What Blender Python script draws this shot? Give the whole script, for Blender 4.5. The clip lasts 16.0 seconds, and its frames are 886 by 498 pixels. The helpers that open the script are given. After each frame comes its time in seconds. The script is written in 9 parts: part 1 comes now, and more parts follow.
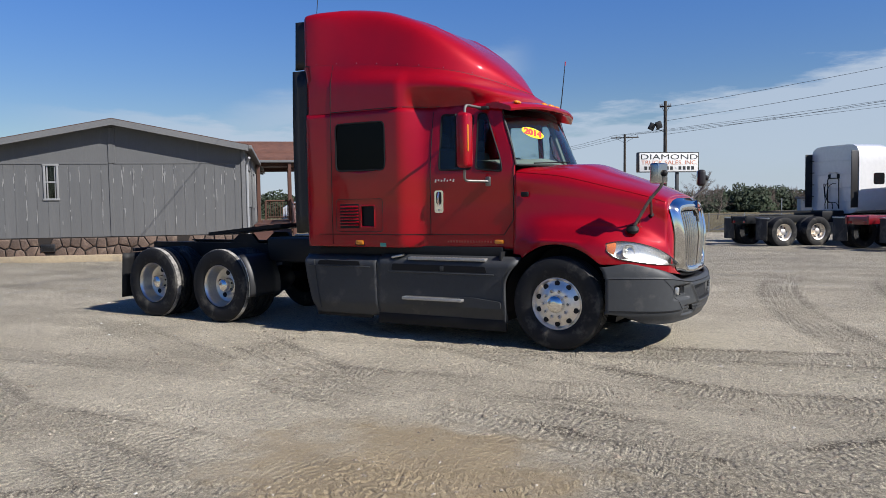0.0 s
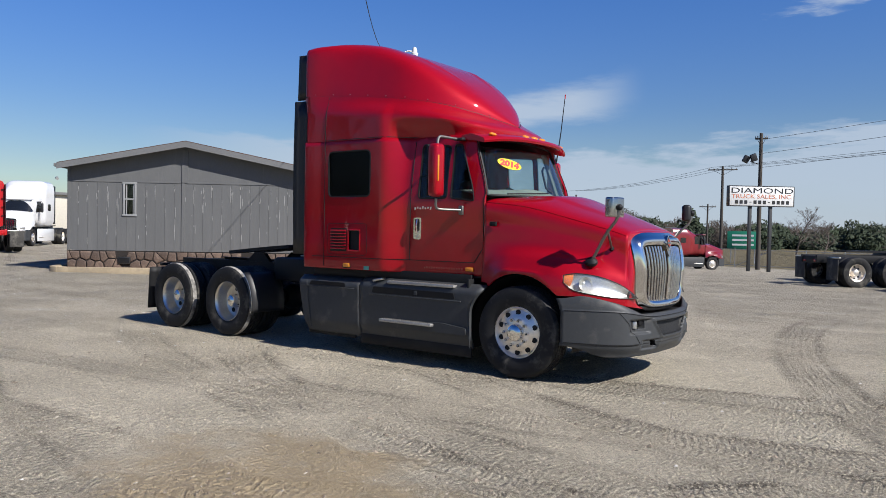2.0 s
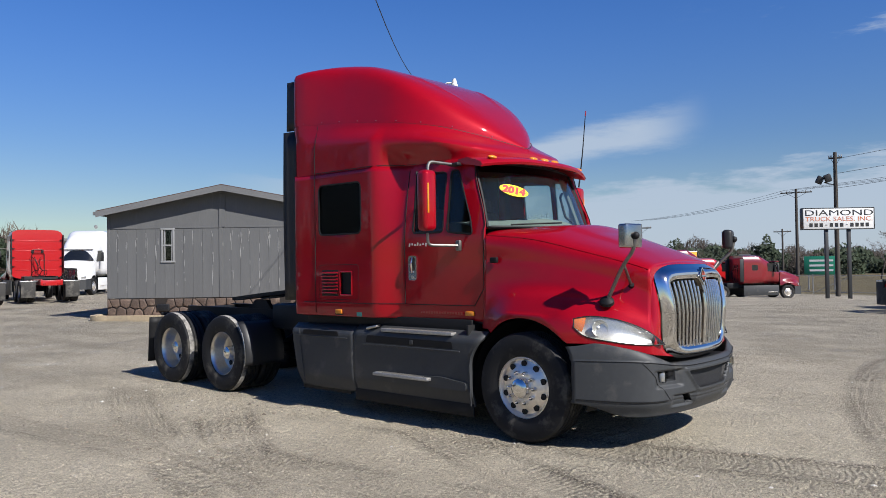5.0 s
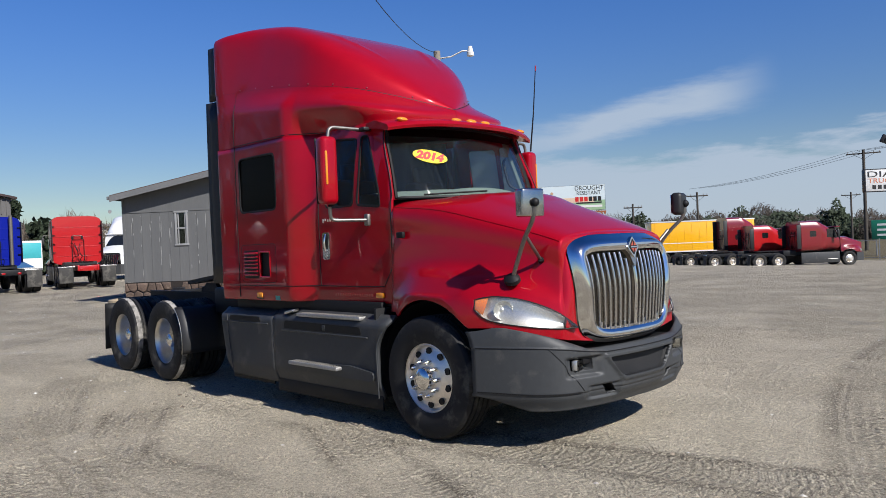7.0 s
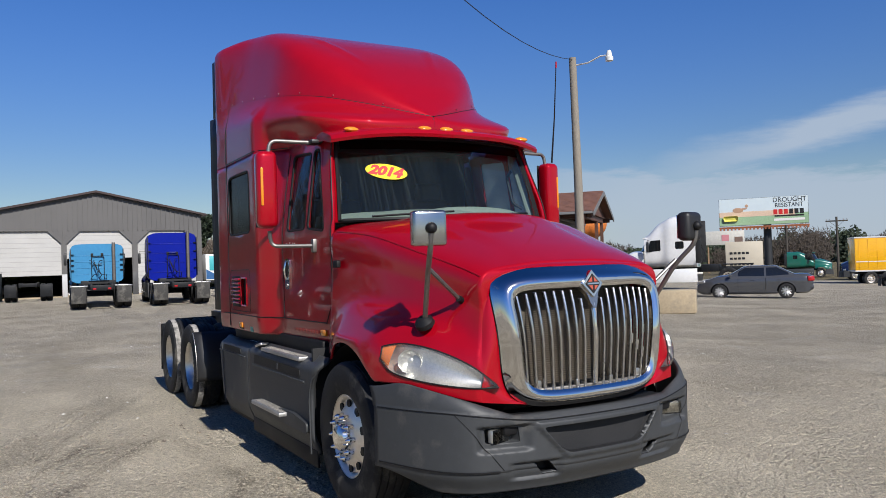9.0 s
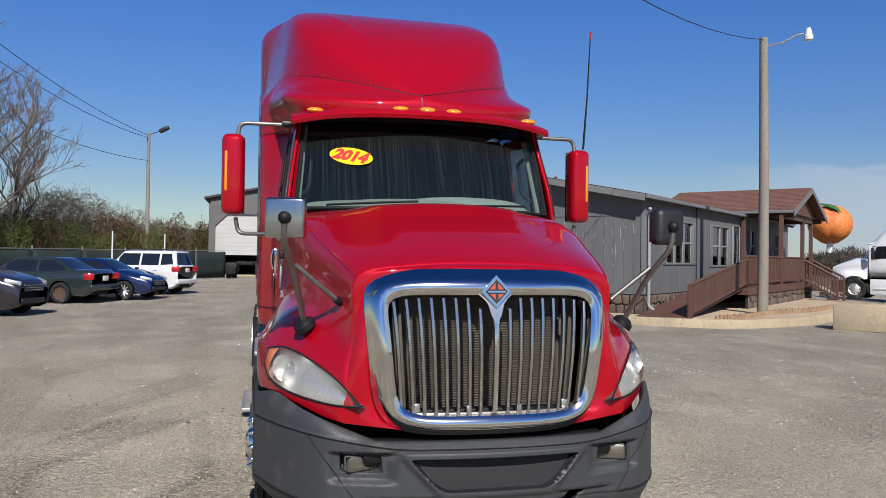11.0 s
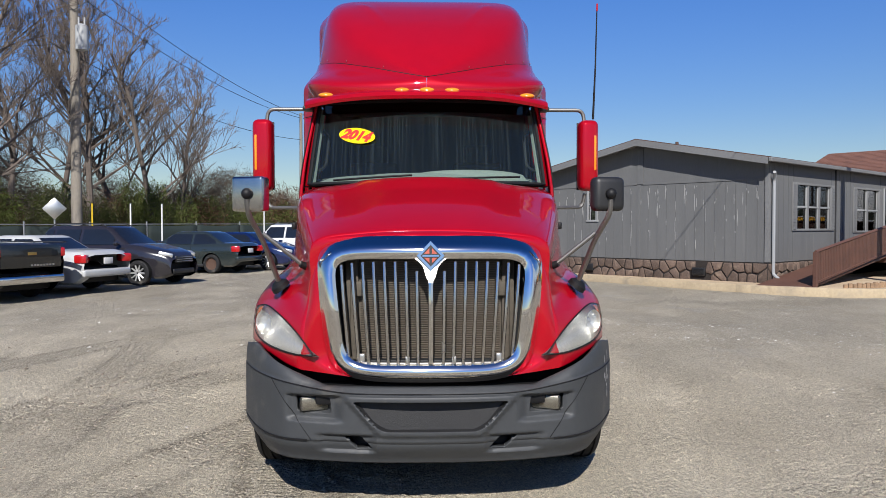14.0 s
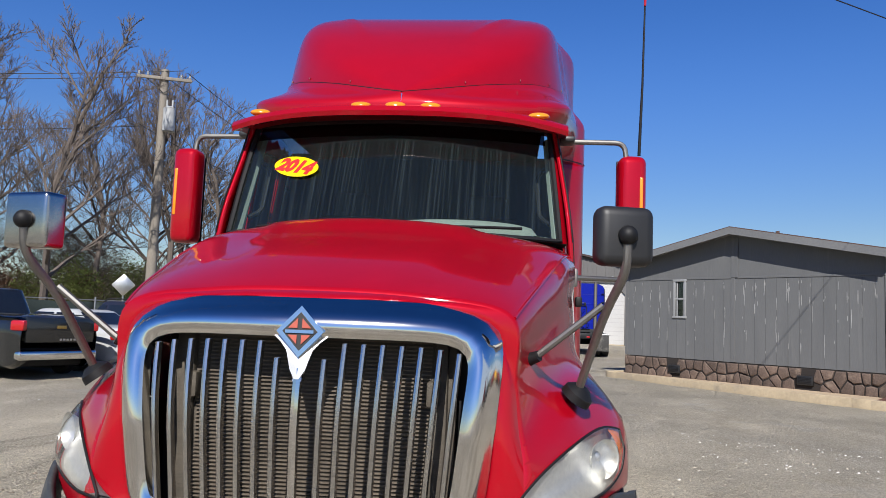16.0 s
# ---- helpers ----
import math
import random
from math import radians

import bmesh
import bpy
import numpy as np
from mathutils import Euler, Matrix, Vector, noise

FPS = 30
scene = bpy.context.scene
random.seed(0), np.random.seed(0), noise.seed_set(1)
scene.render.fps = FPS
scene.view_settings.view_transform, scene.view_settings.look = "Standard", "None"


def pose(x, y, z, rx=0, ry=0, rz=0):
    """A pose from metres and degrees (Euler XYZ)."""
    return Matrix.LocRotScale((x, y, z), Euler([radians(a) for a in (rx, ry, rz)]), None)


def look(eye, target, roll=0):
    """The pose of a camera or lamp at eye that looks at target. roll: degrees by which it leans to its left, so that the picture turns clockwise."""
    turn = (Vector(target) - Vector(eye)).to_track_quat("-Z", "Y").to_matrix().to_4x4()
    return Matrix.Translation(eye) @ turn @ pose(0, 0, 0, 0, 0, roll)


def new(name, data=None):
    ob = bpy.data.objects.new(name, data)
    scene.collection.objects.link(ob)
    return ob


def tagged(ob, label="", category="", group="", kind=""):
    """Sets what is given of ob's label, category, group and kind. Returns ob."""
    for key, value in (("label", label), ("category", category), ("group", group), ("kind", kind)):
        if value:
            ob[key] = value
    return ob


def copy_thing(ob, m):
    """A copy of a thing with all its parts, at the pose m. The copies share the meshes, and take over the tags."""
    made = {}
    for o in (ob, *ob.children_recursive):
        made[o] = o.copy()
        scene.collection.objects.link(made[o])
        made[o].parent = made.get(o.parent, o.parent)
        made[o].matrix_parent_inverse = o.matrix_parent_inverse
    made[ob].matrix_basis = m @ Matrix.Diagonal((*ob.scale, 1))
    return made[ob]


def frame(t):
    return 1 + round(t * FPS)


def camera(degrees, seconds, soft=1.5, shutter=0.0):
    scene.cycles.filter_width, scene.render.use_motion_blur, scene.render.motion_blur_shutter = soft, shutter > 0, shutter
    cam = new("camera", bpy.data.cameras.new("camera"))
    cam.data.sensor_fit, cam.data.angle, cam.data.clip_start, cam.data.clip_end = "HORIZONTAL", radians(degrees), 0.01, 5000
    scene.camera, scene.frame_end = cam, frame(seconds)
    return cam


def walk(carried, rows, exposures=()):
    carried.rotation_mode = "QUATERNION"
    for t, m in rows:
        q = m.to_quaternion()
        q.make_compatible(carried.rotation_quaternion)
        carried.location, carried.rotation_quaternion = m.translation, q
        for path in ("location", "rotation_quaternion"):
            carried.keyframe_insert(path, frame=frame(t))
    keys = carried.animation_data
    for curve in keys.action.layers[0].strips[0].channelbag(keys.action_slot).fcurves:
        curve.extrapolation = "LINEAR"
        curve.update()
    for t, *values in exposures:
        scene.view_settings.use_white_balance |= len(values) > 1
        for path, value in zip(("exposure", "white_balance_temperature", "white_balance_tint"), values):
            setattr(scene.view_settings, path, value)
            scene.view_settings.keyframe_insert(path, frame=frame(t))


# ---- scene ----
from mathutils.bvhtree import BVHTree

cam = camera(59.6, 16.0, soft=0.65)
METRES, EYE = 12.58, 1.61
BASE = pose(2.273, -9.014, EYE, 0, 0, 29.5)
ROWS = [
    (0.0, 0.0, 0.0, 0.0, -0.05, -3.36, 0.82),
    (0.5, 0.0395, -0.0128, 0.0019, 2.76, -1.41, -0.02),
    (1.0, 0.0675, -0.0264, 0.0008, 4.1, -0.65, -0.92),
    (1.5, 0.0951, -0.0292, 0.0032, 5.43, -1.15, -1.18),
    (2.0, 0.1172, -0.0148, 0.0011, 7.31, -1.43, -1.07),
    (2.5, 0.1283, 0.0084, 0.0026, 8.85, -1.0, -0.82),
    (3.0, 0.1385, 0.031, 0.0032, 10.15, -0.01, -0.51),
    (3.5, 0.1468, 0.0534, 0.005, 11.12, 1.2, -0.24),
    (6.0, 0.1852, 0.1288, 0.0027, 13.35, 0.46, 1.68),
    (6.5, 0.2179, 0.1568, 0.0024, 14.74, -0.19, 2.05),
    (7.0, 0.2568, 0.1813, 0.0008, 16.88, -0.48, 2.38),
    (7.5, 0.2868, 0.2135, 0.0005, 19.73, -0.46, 2.54),
    (8.0, 0.3147, 0.2505, 0.0029, 23.28, -0.17, 2.64),
    (8.5, 0.343, 0.2864, 0.0039, 27.06, 0.39, 2.37),
    (9.0, 0.3639, 0.3242, 0.0056, 30.93, 1.05, 1.91),
    (11.5, 0.4671, 0.488, 0.0065, 50.8, 0.38, -1.1),
    (12.0, 0.4943, 0.5039, 0.0047, 54.04, 0.27, -1.18),
    (12.5, 0.5211, 0.5068, 0.006, 56.66, 0.26, -1.0),
    (13.0, 0.5352, 0.509, 0.0063, 58.42, -0.05, -0.64),
    (13.5, 0.5373, 0.5127, 0.0068, 58.98, -0.82, -0.21),
    (14.0, 0.5346, 0.5146, 0.0058, 58.71, -1.56, 0.07),
    (14.5, 0.5207, 0.5258, 0.0027, 57.87, -1.86, 0.21),
    (15.0, 0.4945, 0.5572, 0.0015, 57.52, -0.55, 0.16),
    (15.5, 0.4583, 0.596, -0.0023, 58.87, 2.87, -0.59),
    (16.0, 0.4299, 0.6431, -0.0025, 65.49, 5.23, -2.15),
]
walk(cam, [(t, BASE @ pose(METRES * x, METRES * y, METRES * z, 90 + pitch, roll, yaw)) for t, x, y, z, yaw, pitch, roll in ROWS],
     exposures=((0.0, 0.57), (6.0, 0.53), (8.5, 0.41), (11.5, 0.45), (13.0, 0.56), (16.0, 0.62)))

# ---------------------------------------------------------------- light
SUN_EL, SUN_AZ = 40.0, -3.0          # degrees above the ground; azimuth from +x towards +y
world = bpy.data.worlds.new("sky")
scene.world = world
world.use_nodes = True
wn, wl = world.node_tree.nodes, world.node_tree.links
wn.clear()
w_out, w_bg, w_sky = wn.new("ShaderNodeOutputWorld"), wn.new("ShaderNodeBackground"), wn.new("ShaderNodeTexSky")
w_sky.sky_type, w_sky.sun_disc = "NISHITA", False
w_sky.sun_elevation, w_sky.sun_rotation = radians(SUN_EL), radians(90 - SUN_AZ)
w_sky.air_density, w_sky.dust_density, w_sky.ozone_density = 1.0, 0.15, 3.0
w_bg.inputs["Strength"].default_value = 0.066
# high cloud: a bank low over the road and one long streak above it


def wnode(op, *args):
    x = wn.new("ShaderNodeMath")
    x.operation = op
    for i, v in enumerate(args):
        if isinstance(v, (int, float)):
            x.inputs[i].default_value = v
        else:
            wl.new(v, x.inputs[i])
    return x.outputs["Value"]


def wstep(v, a, b):
    x = wn.new("ShaderNodeMapRange")
    x.interpolation_type = "SMOOTHSTEP"
    x.inputs["From Min"].default_value, x.inputs["From Max"].default_value = a, b
    wl.new(v, x.inputs["Value"])
    return x.outputs["Result"]


def wnoise(scale, stretch, detail=8):
    mp, nz = wn.new("ShaderNodeMapping"), wn.new("ShaderNodeTexNoise")
    mp.inputs["Scale"].default_value = stretch
    mp.inputs["Rotation"].default_value = (0, radians(-14), 0)
    nz.inputs["Scale"].default_value, nz.inputs["Detail"].default_value, nz.inputs["Roughness"].default_value = scale, detail, 0.6
    wl.new(w_tc.outputs["Generated"], mp.inputs["Vector"])
    wl.new(mp.outputs["Vector"], nz.inputs["Vector"])
    return nz.outputs["Fac"]


w_tc, w_xyz = wn.new("ShaderNodeTexCoord"), wn.new("ShaderNodeSeparateXYZ")
wl.new(w_tc.outputs["Generated"], w_xyz.inputs["Vector"])
dx, dy, dz = (w_xyz.outputs[k] for k in "XYZ")
w_fine, w_big = wnoise(6.0, (1.0, 1.0, 5.0)), wnoise(2.2, (1.0, 1.0, 4.0))
ahead = wstep(dy, 0.48, 0.72)
edge = wnode("ADD", wnode("ADD", 0.172, wnode("MULTIPLY", dx, 0.30)), wnode("MULTIPLY", wnode("MULTIPLY", dx, dx), 0.30))
bank = wstep(wnode("ADD", wnode("SUBTRACT", edge, dz), wnode("MULTIPLY", wnode("SUBTRACT", w_fine, 0.5), 0.13)), -0.010, 0.018)
bank = wnode("MULTIPLY", wnode("MULTIPLY", bank, ahead), wnode("ADD", 0.58, wnode("MULTIPLY", w_big, 0.6)))
off = wnode("ADD", wnode("ADD", wnode("MULTIPLY", dx, 0.083), wnode("MULTIPLY", dy, 0.236)), wnode("MULTIPLY", dz, -0.968))
off = wnode("ABSOLUTE", wnode("ADD", wnode("SUBTRACT", off, 0.012), wnode("MULTIPLY", wnode("SUBTRACT", w_fine, 0.5), 0.06)))
streak = wnode("MULTIPLY", wnode("SUBTRACT", 1.0, wstep(off, 0.004, 0.030)), wnode("MULTIPLY", wstep(dx, -0.80, -0.55), wnode("SUBTRACT", 1.0, wstep(dx, -0.46, -0.37))))
streak = wnode("MULTIPLY", wnode("MULTIPLY", streak, ahead), wnode("ADD", 0.42, wnode("MULTIPLY", w_big, 1.0)))
wisp = wnode("MULTIPLY", wstep(w_fine, 0.58, 0.75), wnode("MULTIPLY", wstep(dz, 0.18, 0.24), wnode("SUBTRACT", 1.0, wstep(dz, 0.30, 0.40))))
wisp = wnode("MULTIPLY", wnode("MULTIPLY", wisp, wstep(dx, -0.42, -0.2)), wnode("MULTIPLY", ahead, 0.7))
haze = wnode("MULTIPLY", wnode("MULTIPLY", wnode("SUBTRACT", 1.0, wstep(dz, -0.02, 0.16)), 0.30), wnode("ADD", 0.6, wnode("MULTIPLY", ahead, 0.4)))
cover = wnode("MINIMUM", wnode("MAXIMUM", wnode("MAXIMUM", bank, streak), wnode("MAXIMUM", wisp, haze)), 0.86)
w_sat, w_mix = wn.new("ShaderNodeHueSaturation"), wn.new("ShaderNodeMixRGB")
w_sat.inputs["Saturation"].default_value = 1.34
w_sat.inputs["Hue"].default_value = 0.518
# the air dims towards the horizon and the zenith
w_val = wnode("SUBTRACT", wnode("ADD", 0.74, wnode("MULTIPLY", wstep(dz, -0.02, 0.34), 0.52)), wnode("MULTIPLY", wstep(dz, 0.40, 0.95), 0.42))
wl.new(w_val, w_sat.inputs["Value"])
w_mix.inputs["Color2"].default_value = (4.9, 5.85, 7.2, 1)
wl.new(cover, w_mix.inputs["Fac"])
wl.new(w_sky.outputs["Color"], w_sat.inputs["Color"])
wl.new(w_sat.outputs["Color"], w_mix.inputs["Color1"])
wl.new(w_mix.outputs["Color"], w_bg.inputs["Color"])
wl.new(w_bg.outputs["Background"], w_out.inputs["Surface"])

sun = new("sun", bpy.data.lights.new("sun", "SUN"))
sun.data.energy, sun.data.angle, sun.data.color = 4.8, radians(0.53), (1.0, 0.965, 0.92)
sd = Vector((math.cos(radians(SUN_EL)) * math.cos(radians(SUN_AZ)), math.cos(radians(SUN_EL)) * math.sin(radians(SUN_AZ)), math.sin(radians(SUN_EL))))
sun.matrix_world = look(sd * 60, (0, 0, 0))


# ---------------------------------------------------------------- materials
ALBEDO = 0.78         # common step from the paint shades below to their reflectance


def mat(name, color, rough=0.5, metal=0.0, vary=0.12, scale=6.0, bump=0.0, bscale=60.0, coat=0.0, dirt=None, dirt_amt=0.0, dirt_scale=1.5, stretch=(1, 1, 1), per_object=0.0, spec=0.5, rvary=0.1):
    """A surface with colour drift at two scales, optional dirt patches, fine relief and gloss drift."""
    if metal < 0.5:
        color, dirt = tuple(c * ALBEDO for c in color), dirt and tuple(c * ALBEDO for c in dirt)
    m = bpy.data.materials.new(name)
    m.use_nodes = True
    n, l = m.node_tree.nodes, m.node_tree.links
    b = n["Principled BSDF"]
    b.inputs["Roughness"].default_value, b.inputs["Metallic"].default_value = rough, metal
    b.inputs["Coat Weight"].default_value, b.inputs["Coat Roughness"].default_value = coat, 0.04
    b.inputs["Specular IOR Level"].default_value = spec
    tc, mp = n.new("ShaderNodeTexCoord"), n.new("ShaderNodeMapping")
    mp.inputs["Scale"].default_value = stretch
    l.new(tc.outputs["Object"], mp.inputs["Vector"])
    big, fine = n.new("ShaderNodeTexNoise"), n.new("ShaderNodeTexNoise")
    big.inputs["Scale"].default_value, big.inputs["Detail"].default_value = scale * 0.22, 4
    fine.inputs["Scale"].default_value, fine.inputs["Detail"].default_value = scale * 4, 6
    for t in (big, fine):
        l.new(mp.outputs["Vector"], t.inputs["Vector"])
    add = n.new("ShaderNodeMath")
    add.operation = "ADD"
    l.new(big.outputs["Fac"], add.inputs[0])
    l.new(fine.outputs["Fac"], add.inputs[1])
    rng = n.new("ShaderNodeMapRange")
    rng.inputs["From Min"].default_value, rng.inputs["From Max"].default_value = 0.7, 1.3
    rng.inputs["To Min"].default_value, rng.inputs["To Max"].default_value = 1 - vary, 1 + vary
    l.new(add.outputs["Value"], rng.inputs["Value"])
    val = rng.outputs["Result"]
    if per_object:
        oi, pr, pm = n.new("ShaderNodeObjectInfo"), n.new("ShaderNodeMapRange"), n.new("ShaderNodeMath")
        pr.inputs["To Min"].default_value, pr.inputs["To Max"].default_value = 1 - per_object, 1 + per_object
        pm.operation = "MULTIPLY"
        l.new(oi.outputs["Random"], pr.inputs["Value"])
        l.new(pr.outputs["Result"], pm.inputs[0])
        l.new(val, pm.inputs[1])
        val = pm.outputs["Value"]
    hsv = n.new("ShaderNodeHueSaturation")
    hsv.inputs["Color"].default_value = (*color, 1)
    l.new(val, hsv.inputs["Value"])
    col = hsv.outputs["Color"]
    if dirt:
        dn, dr, dm = n.new("ShaderNodeTexNoise"), n.new("ShaderNodeMapRange"), n.new("ShaderNodeMixRGB")
        dn.inputs["Scale"].default_value, dn.inputs["Detail"].default_value, dn.inputs["Roughness"].default_value = dirt_scale, 8, 0.65
        dr.inputs["From Min"].default_value, dr.inputs["From Max"].default_value = 0.62 - dirt_amt * 0.3, 0.78 - dirt_amt * 0.2
        l.new(mp.outputs["Vector"], dn.inputs["Vector"])
        l.new(dn.outputs["Fac"], dr.inputs["Value"])
        dm.inputs["Color2"].default_value = (*dirt, 1)
        l.new(dr.outputs["Result"], dm.inputs["Fac"])
        l.new(col, dm.inputs["Color1"])
        col = dm.outputs["Color"]
    l.new(col, b.inputs["Base Color"])
    if rvary:
        rr = n.new("ShaderNodeMapRange")
        rr.inputs["From Min"].default_value, rr.inputs["From Max"].default_value = 0.3, 0.7
        rr.inputs["To Min"].default_value, rr.inputs["To Max"].default_value = max(0.02, rough * (1 - rvary)), min(1, rough * (1 + rvary))
        l.new(big.outputs["Fac"], rr.inputs["Value"])
        l.new(rr.outputs["Result"], b.inputs["Roughness"])
    if bump:
        bn, bp = n.new("ShaderNodeTexNoise"), n.new("ShaderNodeBump")
        bn.inputs["Scale"].default_value, bn.inputs["Detail"].default_value = bscale, 5
        bp.inputs["Strength"].default_value, bp.inputs["Distance"].default_value = bump, 0.02
        l.new(mp.outputs["Vector"], bn.inputs["Vector"])
        l.new(bn.outputs["Fac"], bp.inputs["Height"])
        l.new(bp.outputs["Normal"], b.inputs["Normal"])
    return m


def glass_mat(name, tint=(0.8, 0.88, 0.86), rough=0.0, smear=0.0, film=0.012, film_tint=(0.6, 0.6, 0.58), ior=1.5):
    """Thin window glass: clear with a mirror sheen."""
    m = bpy.data.materials.new(name)
    m.use_nodes = True
    n, l = m.node_tree.nodes, m.node_tree.links
    n.clear()
    out, tr, gl, mx, fr = n.new("ShaderNodeOutputMaterial"), n.new("ShaderNodeBsdfTransparent"), n.new("ShaderNodeBsdfGlossy"), n.new("ShaderNodeMixShader"), n.new("ShaderNodeFresnel")
    tr.inputs["Color"].default_value = (*tint, 1)
    gl.inputs["Roughness"].default_value = max(rough, 0.01)
    fr.inputs["IOR"].default_value = ior
    l.new(fr.outputs["Fac"], mx.inputs["Fac"])
    l.new(tr.outputs["BSDF"], mx.inputs[1])
    l.new(gl.outputs["BSDF"], mx.inputs[2])
    l.new(mx.outputs["Shader"], out.inputs["Surface"])
    if smear:
        # pale diffuse film and dried runs of water
        tc, mp, nz, rg, df, m2 = n.new("ShaderNodeTexCoord"), n.new("ShaderNodeMapping"), n.new("ShaderNodeTexNoise"), n.new("ShaderNodeMapRange"), n.new("ShaderNodeBsdfDiffuse"), n.new("ShaderNodeMixShader")
        mp.inputs["Scale"].default_value = (0.01, 95, 1.1)
        nz.inputs["Scale"].default_value, nz.inputs["Detail"].default_value = 1.0, 4
        rg.inputs["From Min"].default_value, rg.inputs["From Max"].default_value = 0.5, 0.8
        rg.inputs["To Min"].default_value, rg.inputs["To Max"].default_value = film, smear
        df.inputs["Color"].default_value = (*film_tint, 1)
        l.new(tc.outputs["Object"], mp.inputs["Vector"])
        l.new(mp.outputs["Vector"], nz.inputs["Vector"])
        l.new(nz.outputs["Fac"], rg.inputs["Value"])
        l.new(rg.outputs["Result"], m2.inputs["Fac"])
        l.new(mx.outputs["Shader"], m2.inputs[1])
        l.new(df.outputs["BSDF"], m2.inputs[2])
        l.new(m2.outputs["Shader"], out.inputs["Surface"])
    return m


RED = mat("red_paint", (0.35, 0.0018, 0.010), 0.42, 0.0, 0.05, 2, coat=0.8, rvary=0.15, spec=0.40)
RED.node_tree.nodes["Principled BSDF"].inputs["Specular Tint"].default_value = (1.0, 0.04, 0.07, 1)
RED.node_tree.nodes["Principled BSDF"].inputs["Coat Roughness"].default_value = 0.03
GREY_PLASTIC = mat("grey_plastic", (0.040, 0.043, 0.046), 0.55, 0.0, 0.10, 5, bump=0.06, bscale=300, dirt=(0.11, 0.105, 0.095), dirt_amt=0.15, dirt_scale=3)
BLACK_PLASTIC = mat("black_plastic", (0.016, 0.016, 0.017), 0.5, 0.0, 0.15, 8)
BLACK_FRAME = mat("black_frame_paint", (0.008, 0.009, 0.011), 0.55, 0.0, 0.2, 5, spec=0.3, dirt=(0.06, 0.055, 0.05), dirt_amt=0.1)
RUBBER = mat("tyre_rubber", (0.013, 0.013, 0.014), 0.7, 0.0, 0.2, 6, spec=0.35, bump=0.1, bscale=120, dirt=(0.13, 0.12, 0.10), dirt_amt=0.3, dirt_scale=3)
SEAL = mat("rubber_seal", (0.007, 0.007, 0.008), 0.6, spec=0.3)
CHROME_BAR = mat("brushed_chrome", (0.60, 0.59, 0.57), 0.24, 1.0, 0.04, 6, rvary=0.3)
CHROME = mat("chrome", (0.78, 0.765, 0.74), 0.11, 1.0, 0.03, 4, dirt=(0.5, 0.49, 0.47), dirt_amt=0.02, rvary=0.4)
ALU = mat("polished_aluminium", (0.86, 0.80, 0.72), 0.40, 0.85, 0.08, 8, bump=0.03, bscale=90, rvary=0.3)
ALU_DULL = mat("dull_aluminium", (0.60, 0.58, 0.54), 0.33, 1.0, 0.12, 9, bump=0.06, bscale=120)
STEP_ALU = mat("scuffed_step_aluminium", (0.42, 0.41, 0.39), 0.5, 0.8, 0.2, 12, bump=0.1, bscale=90)
MIRROR_SHELL = mat("worn_chrome_shell", (0.47, 0.46, 0.44), 0.20, 1.0, 0.06, 8, rvary=0.3)
STEEL_TUBE = mat("brushed_steel_tube", (0.23, 0.22, 0.205), 0.55, 1.0, 0.12, 9)
AMBER = mat("amber_lens", (0.85, 0.28, 0.015), 0.15, 0.0, 0.05, 30, coat=0.6)
RED_LENS = mat("red_lens", (0.45, 0.01, 0.012), 0.15, 0.0, 0.05, 30, coat=0.6)
LENS = glass_mat("cloudy_lens", (0.95, 0.95, 0.94), 0.03, 0.07, 0.025, (0.66, 0.66, 0.63))
REFLECTOR = mat("lamp_reflector", (0.62, 0.62, 0.60), 0.36, 0.8, 0.14, 16)
LAMP_BEZEL = mat("grey_lamp_bezel", (0.10, 0.105, 0.105), 0.45, 0.0, 0.15, 12)
CLEAR_LENS = glass_mat("clear_lens", (0.66, 0.64, 0.60))
GLASS = glass_mat("truck_glass", (0.72, 0.85, 0.83))
# teal film colour stands in for sky mirrored in the windscreen; runs are dried water
WINDSCREEN = glass_mat("windscreen_glass", (0.72, 0.86, 0.84), smear=0.055, film=0.010, film_tint=(0.42, 0.56, 0.58))
# left cab side panes: pale translucent film over the glass
MILKY_GLASS = glass_mat("milky_side_glass", (0.75, 0.86, 0.86), smear=0.42, film=0.34, film_tint=(0.62, 0.72, 0.74))
dn_, dl_ = MILKY_GLASS.node_tree.nodes, MILKY_GLASS.node_tree.links
film_ = dn_.new("ShaderNodeBsdfTranslucent")
film_.inputs["Color"].default_value = (0.62, 0.74, 0.77, 1)
dl_.new(film_.outputs["BSDF"], next(x for x in dn_ if x.type == "BSDF_DIFFUSE").outputs["BSDF"].links[0].to_socket)
TINTED = glass_mat("tinted_glass", (0.03, 0.035, 0.045), 0.22, ior=1.28)
INTERIOR = mat("grey_cab_trim", (0.22, 0.25, 0.22), 0.7, 0.0, 0.1, 8)
SLEEPER_CLOTH = mat("dark_grey_curtain", (0.045, 0.05, 0.055), 0.9)
INTERIOR_DARK = mat("dark_cab_trim", (0.035, 0.036, 0.038), 0.75)
RADIATOR = mat("radiator_core", (0.10, 0.085, 0.065), 0.7, 0.2, 0.3, 20, bump=0.3, bscale=90, stretch=(1, 1, 6))
YELLOW_STICKER = mat("yellow_sticker", (0.95, 0.72, 0.0), 0.4, vary=0.02)
RED_INK = mat("red_ink", (0.62, 0.02, 0.02), 0.5, vary=0.02)
BLACK_INK = mat("black_ink", (0.01, 0.01, 0.011), 0.5, vary=0.05)
WHITE_PAINT = mat("white_paint", (0.78, 0.78, 0.77), 0.35, 0.0, 0.05, 2, coat=0.5)


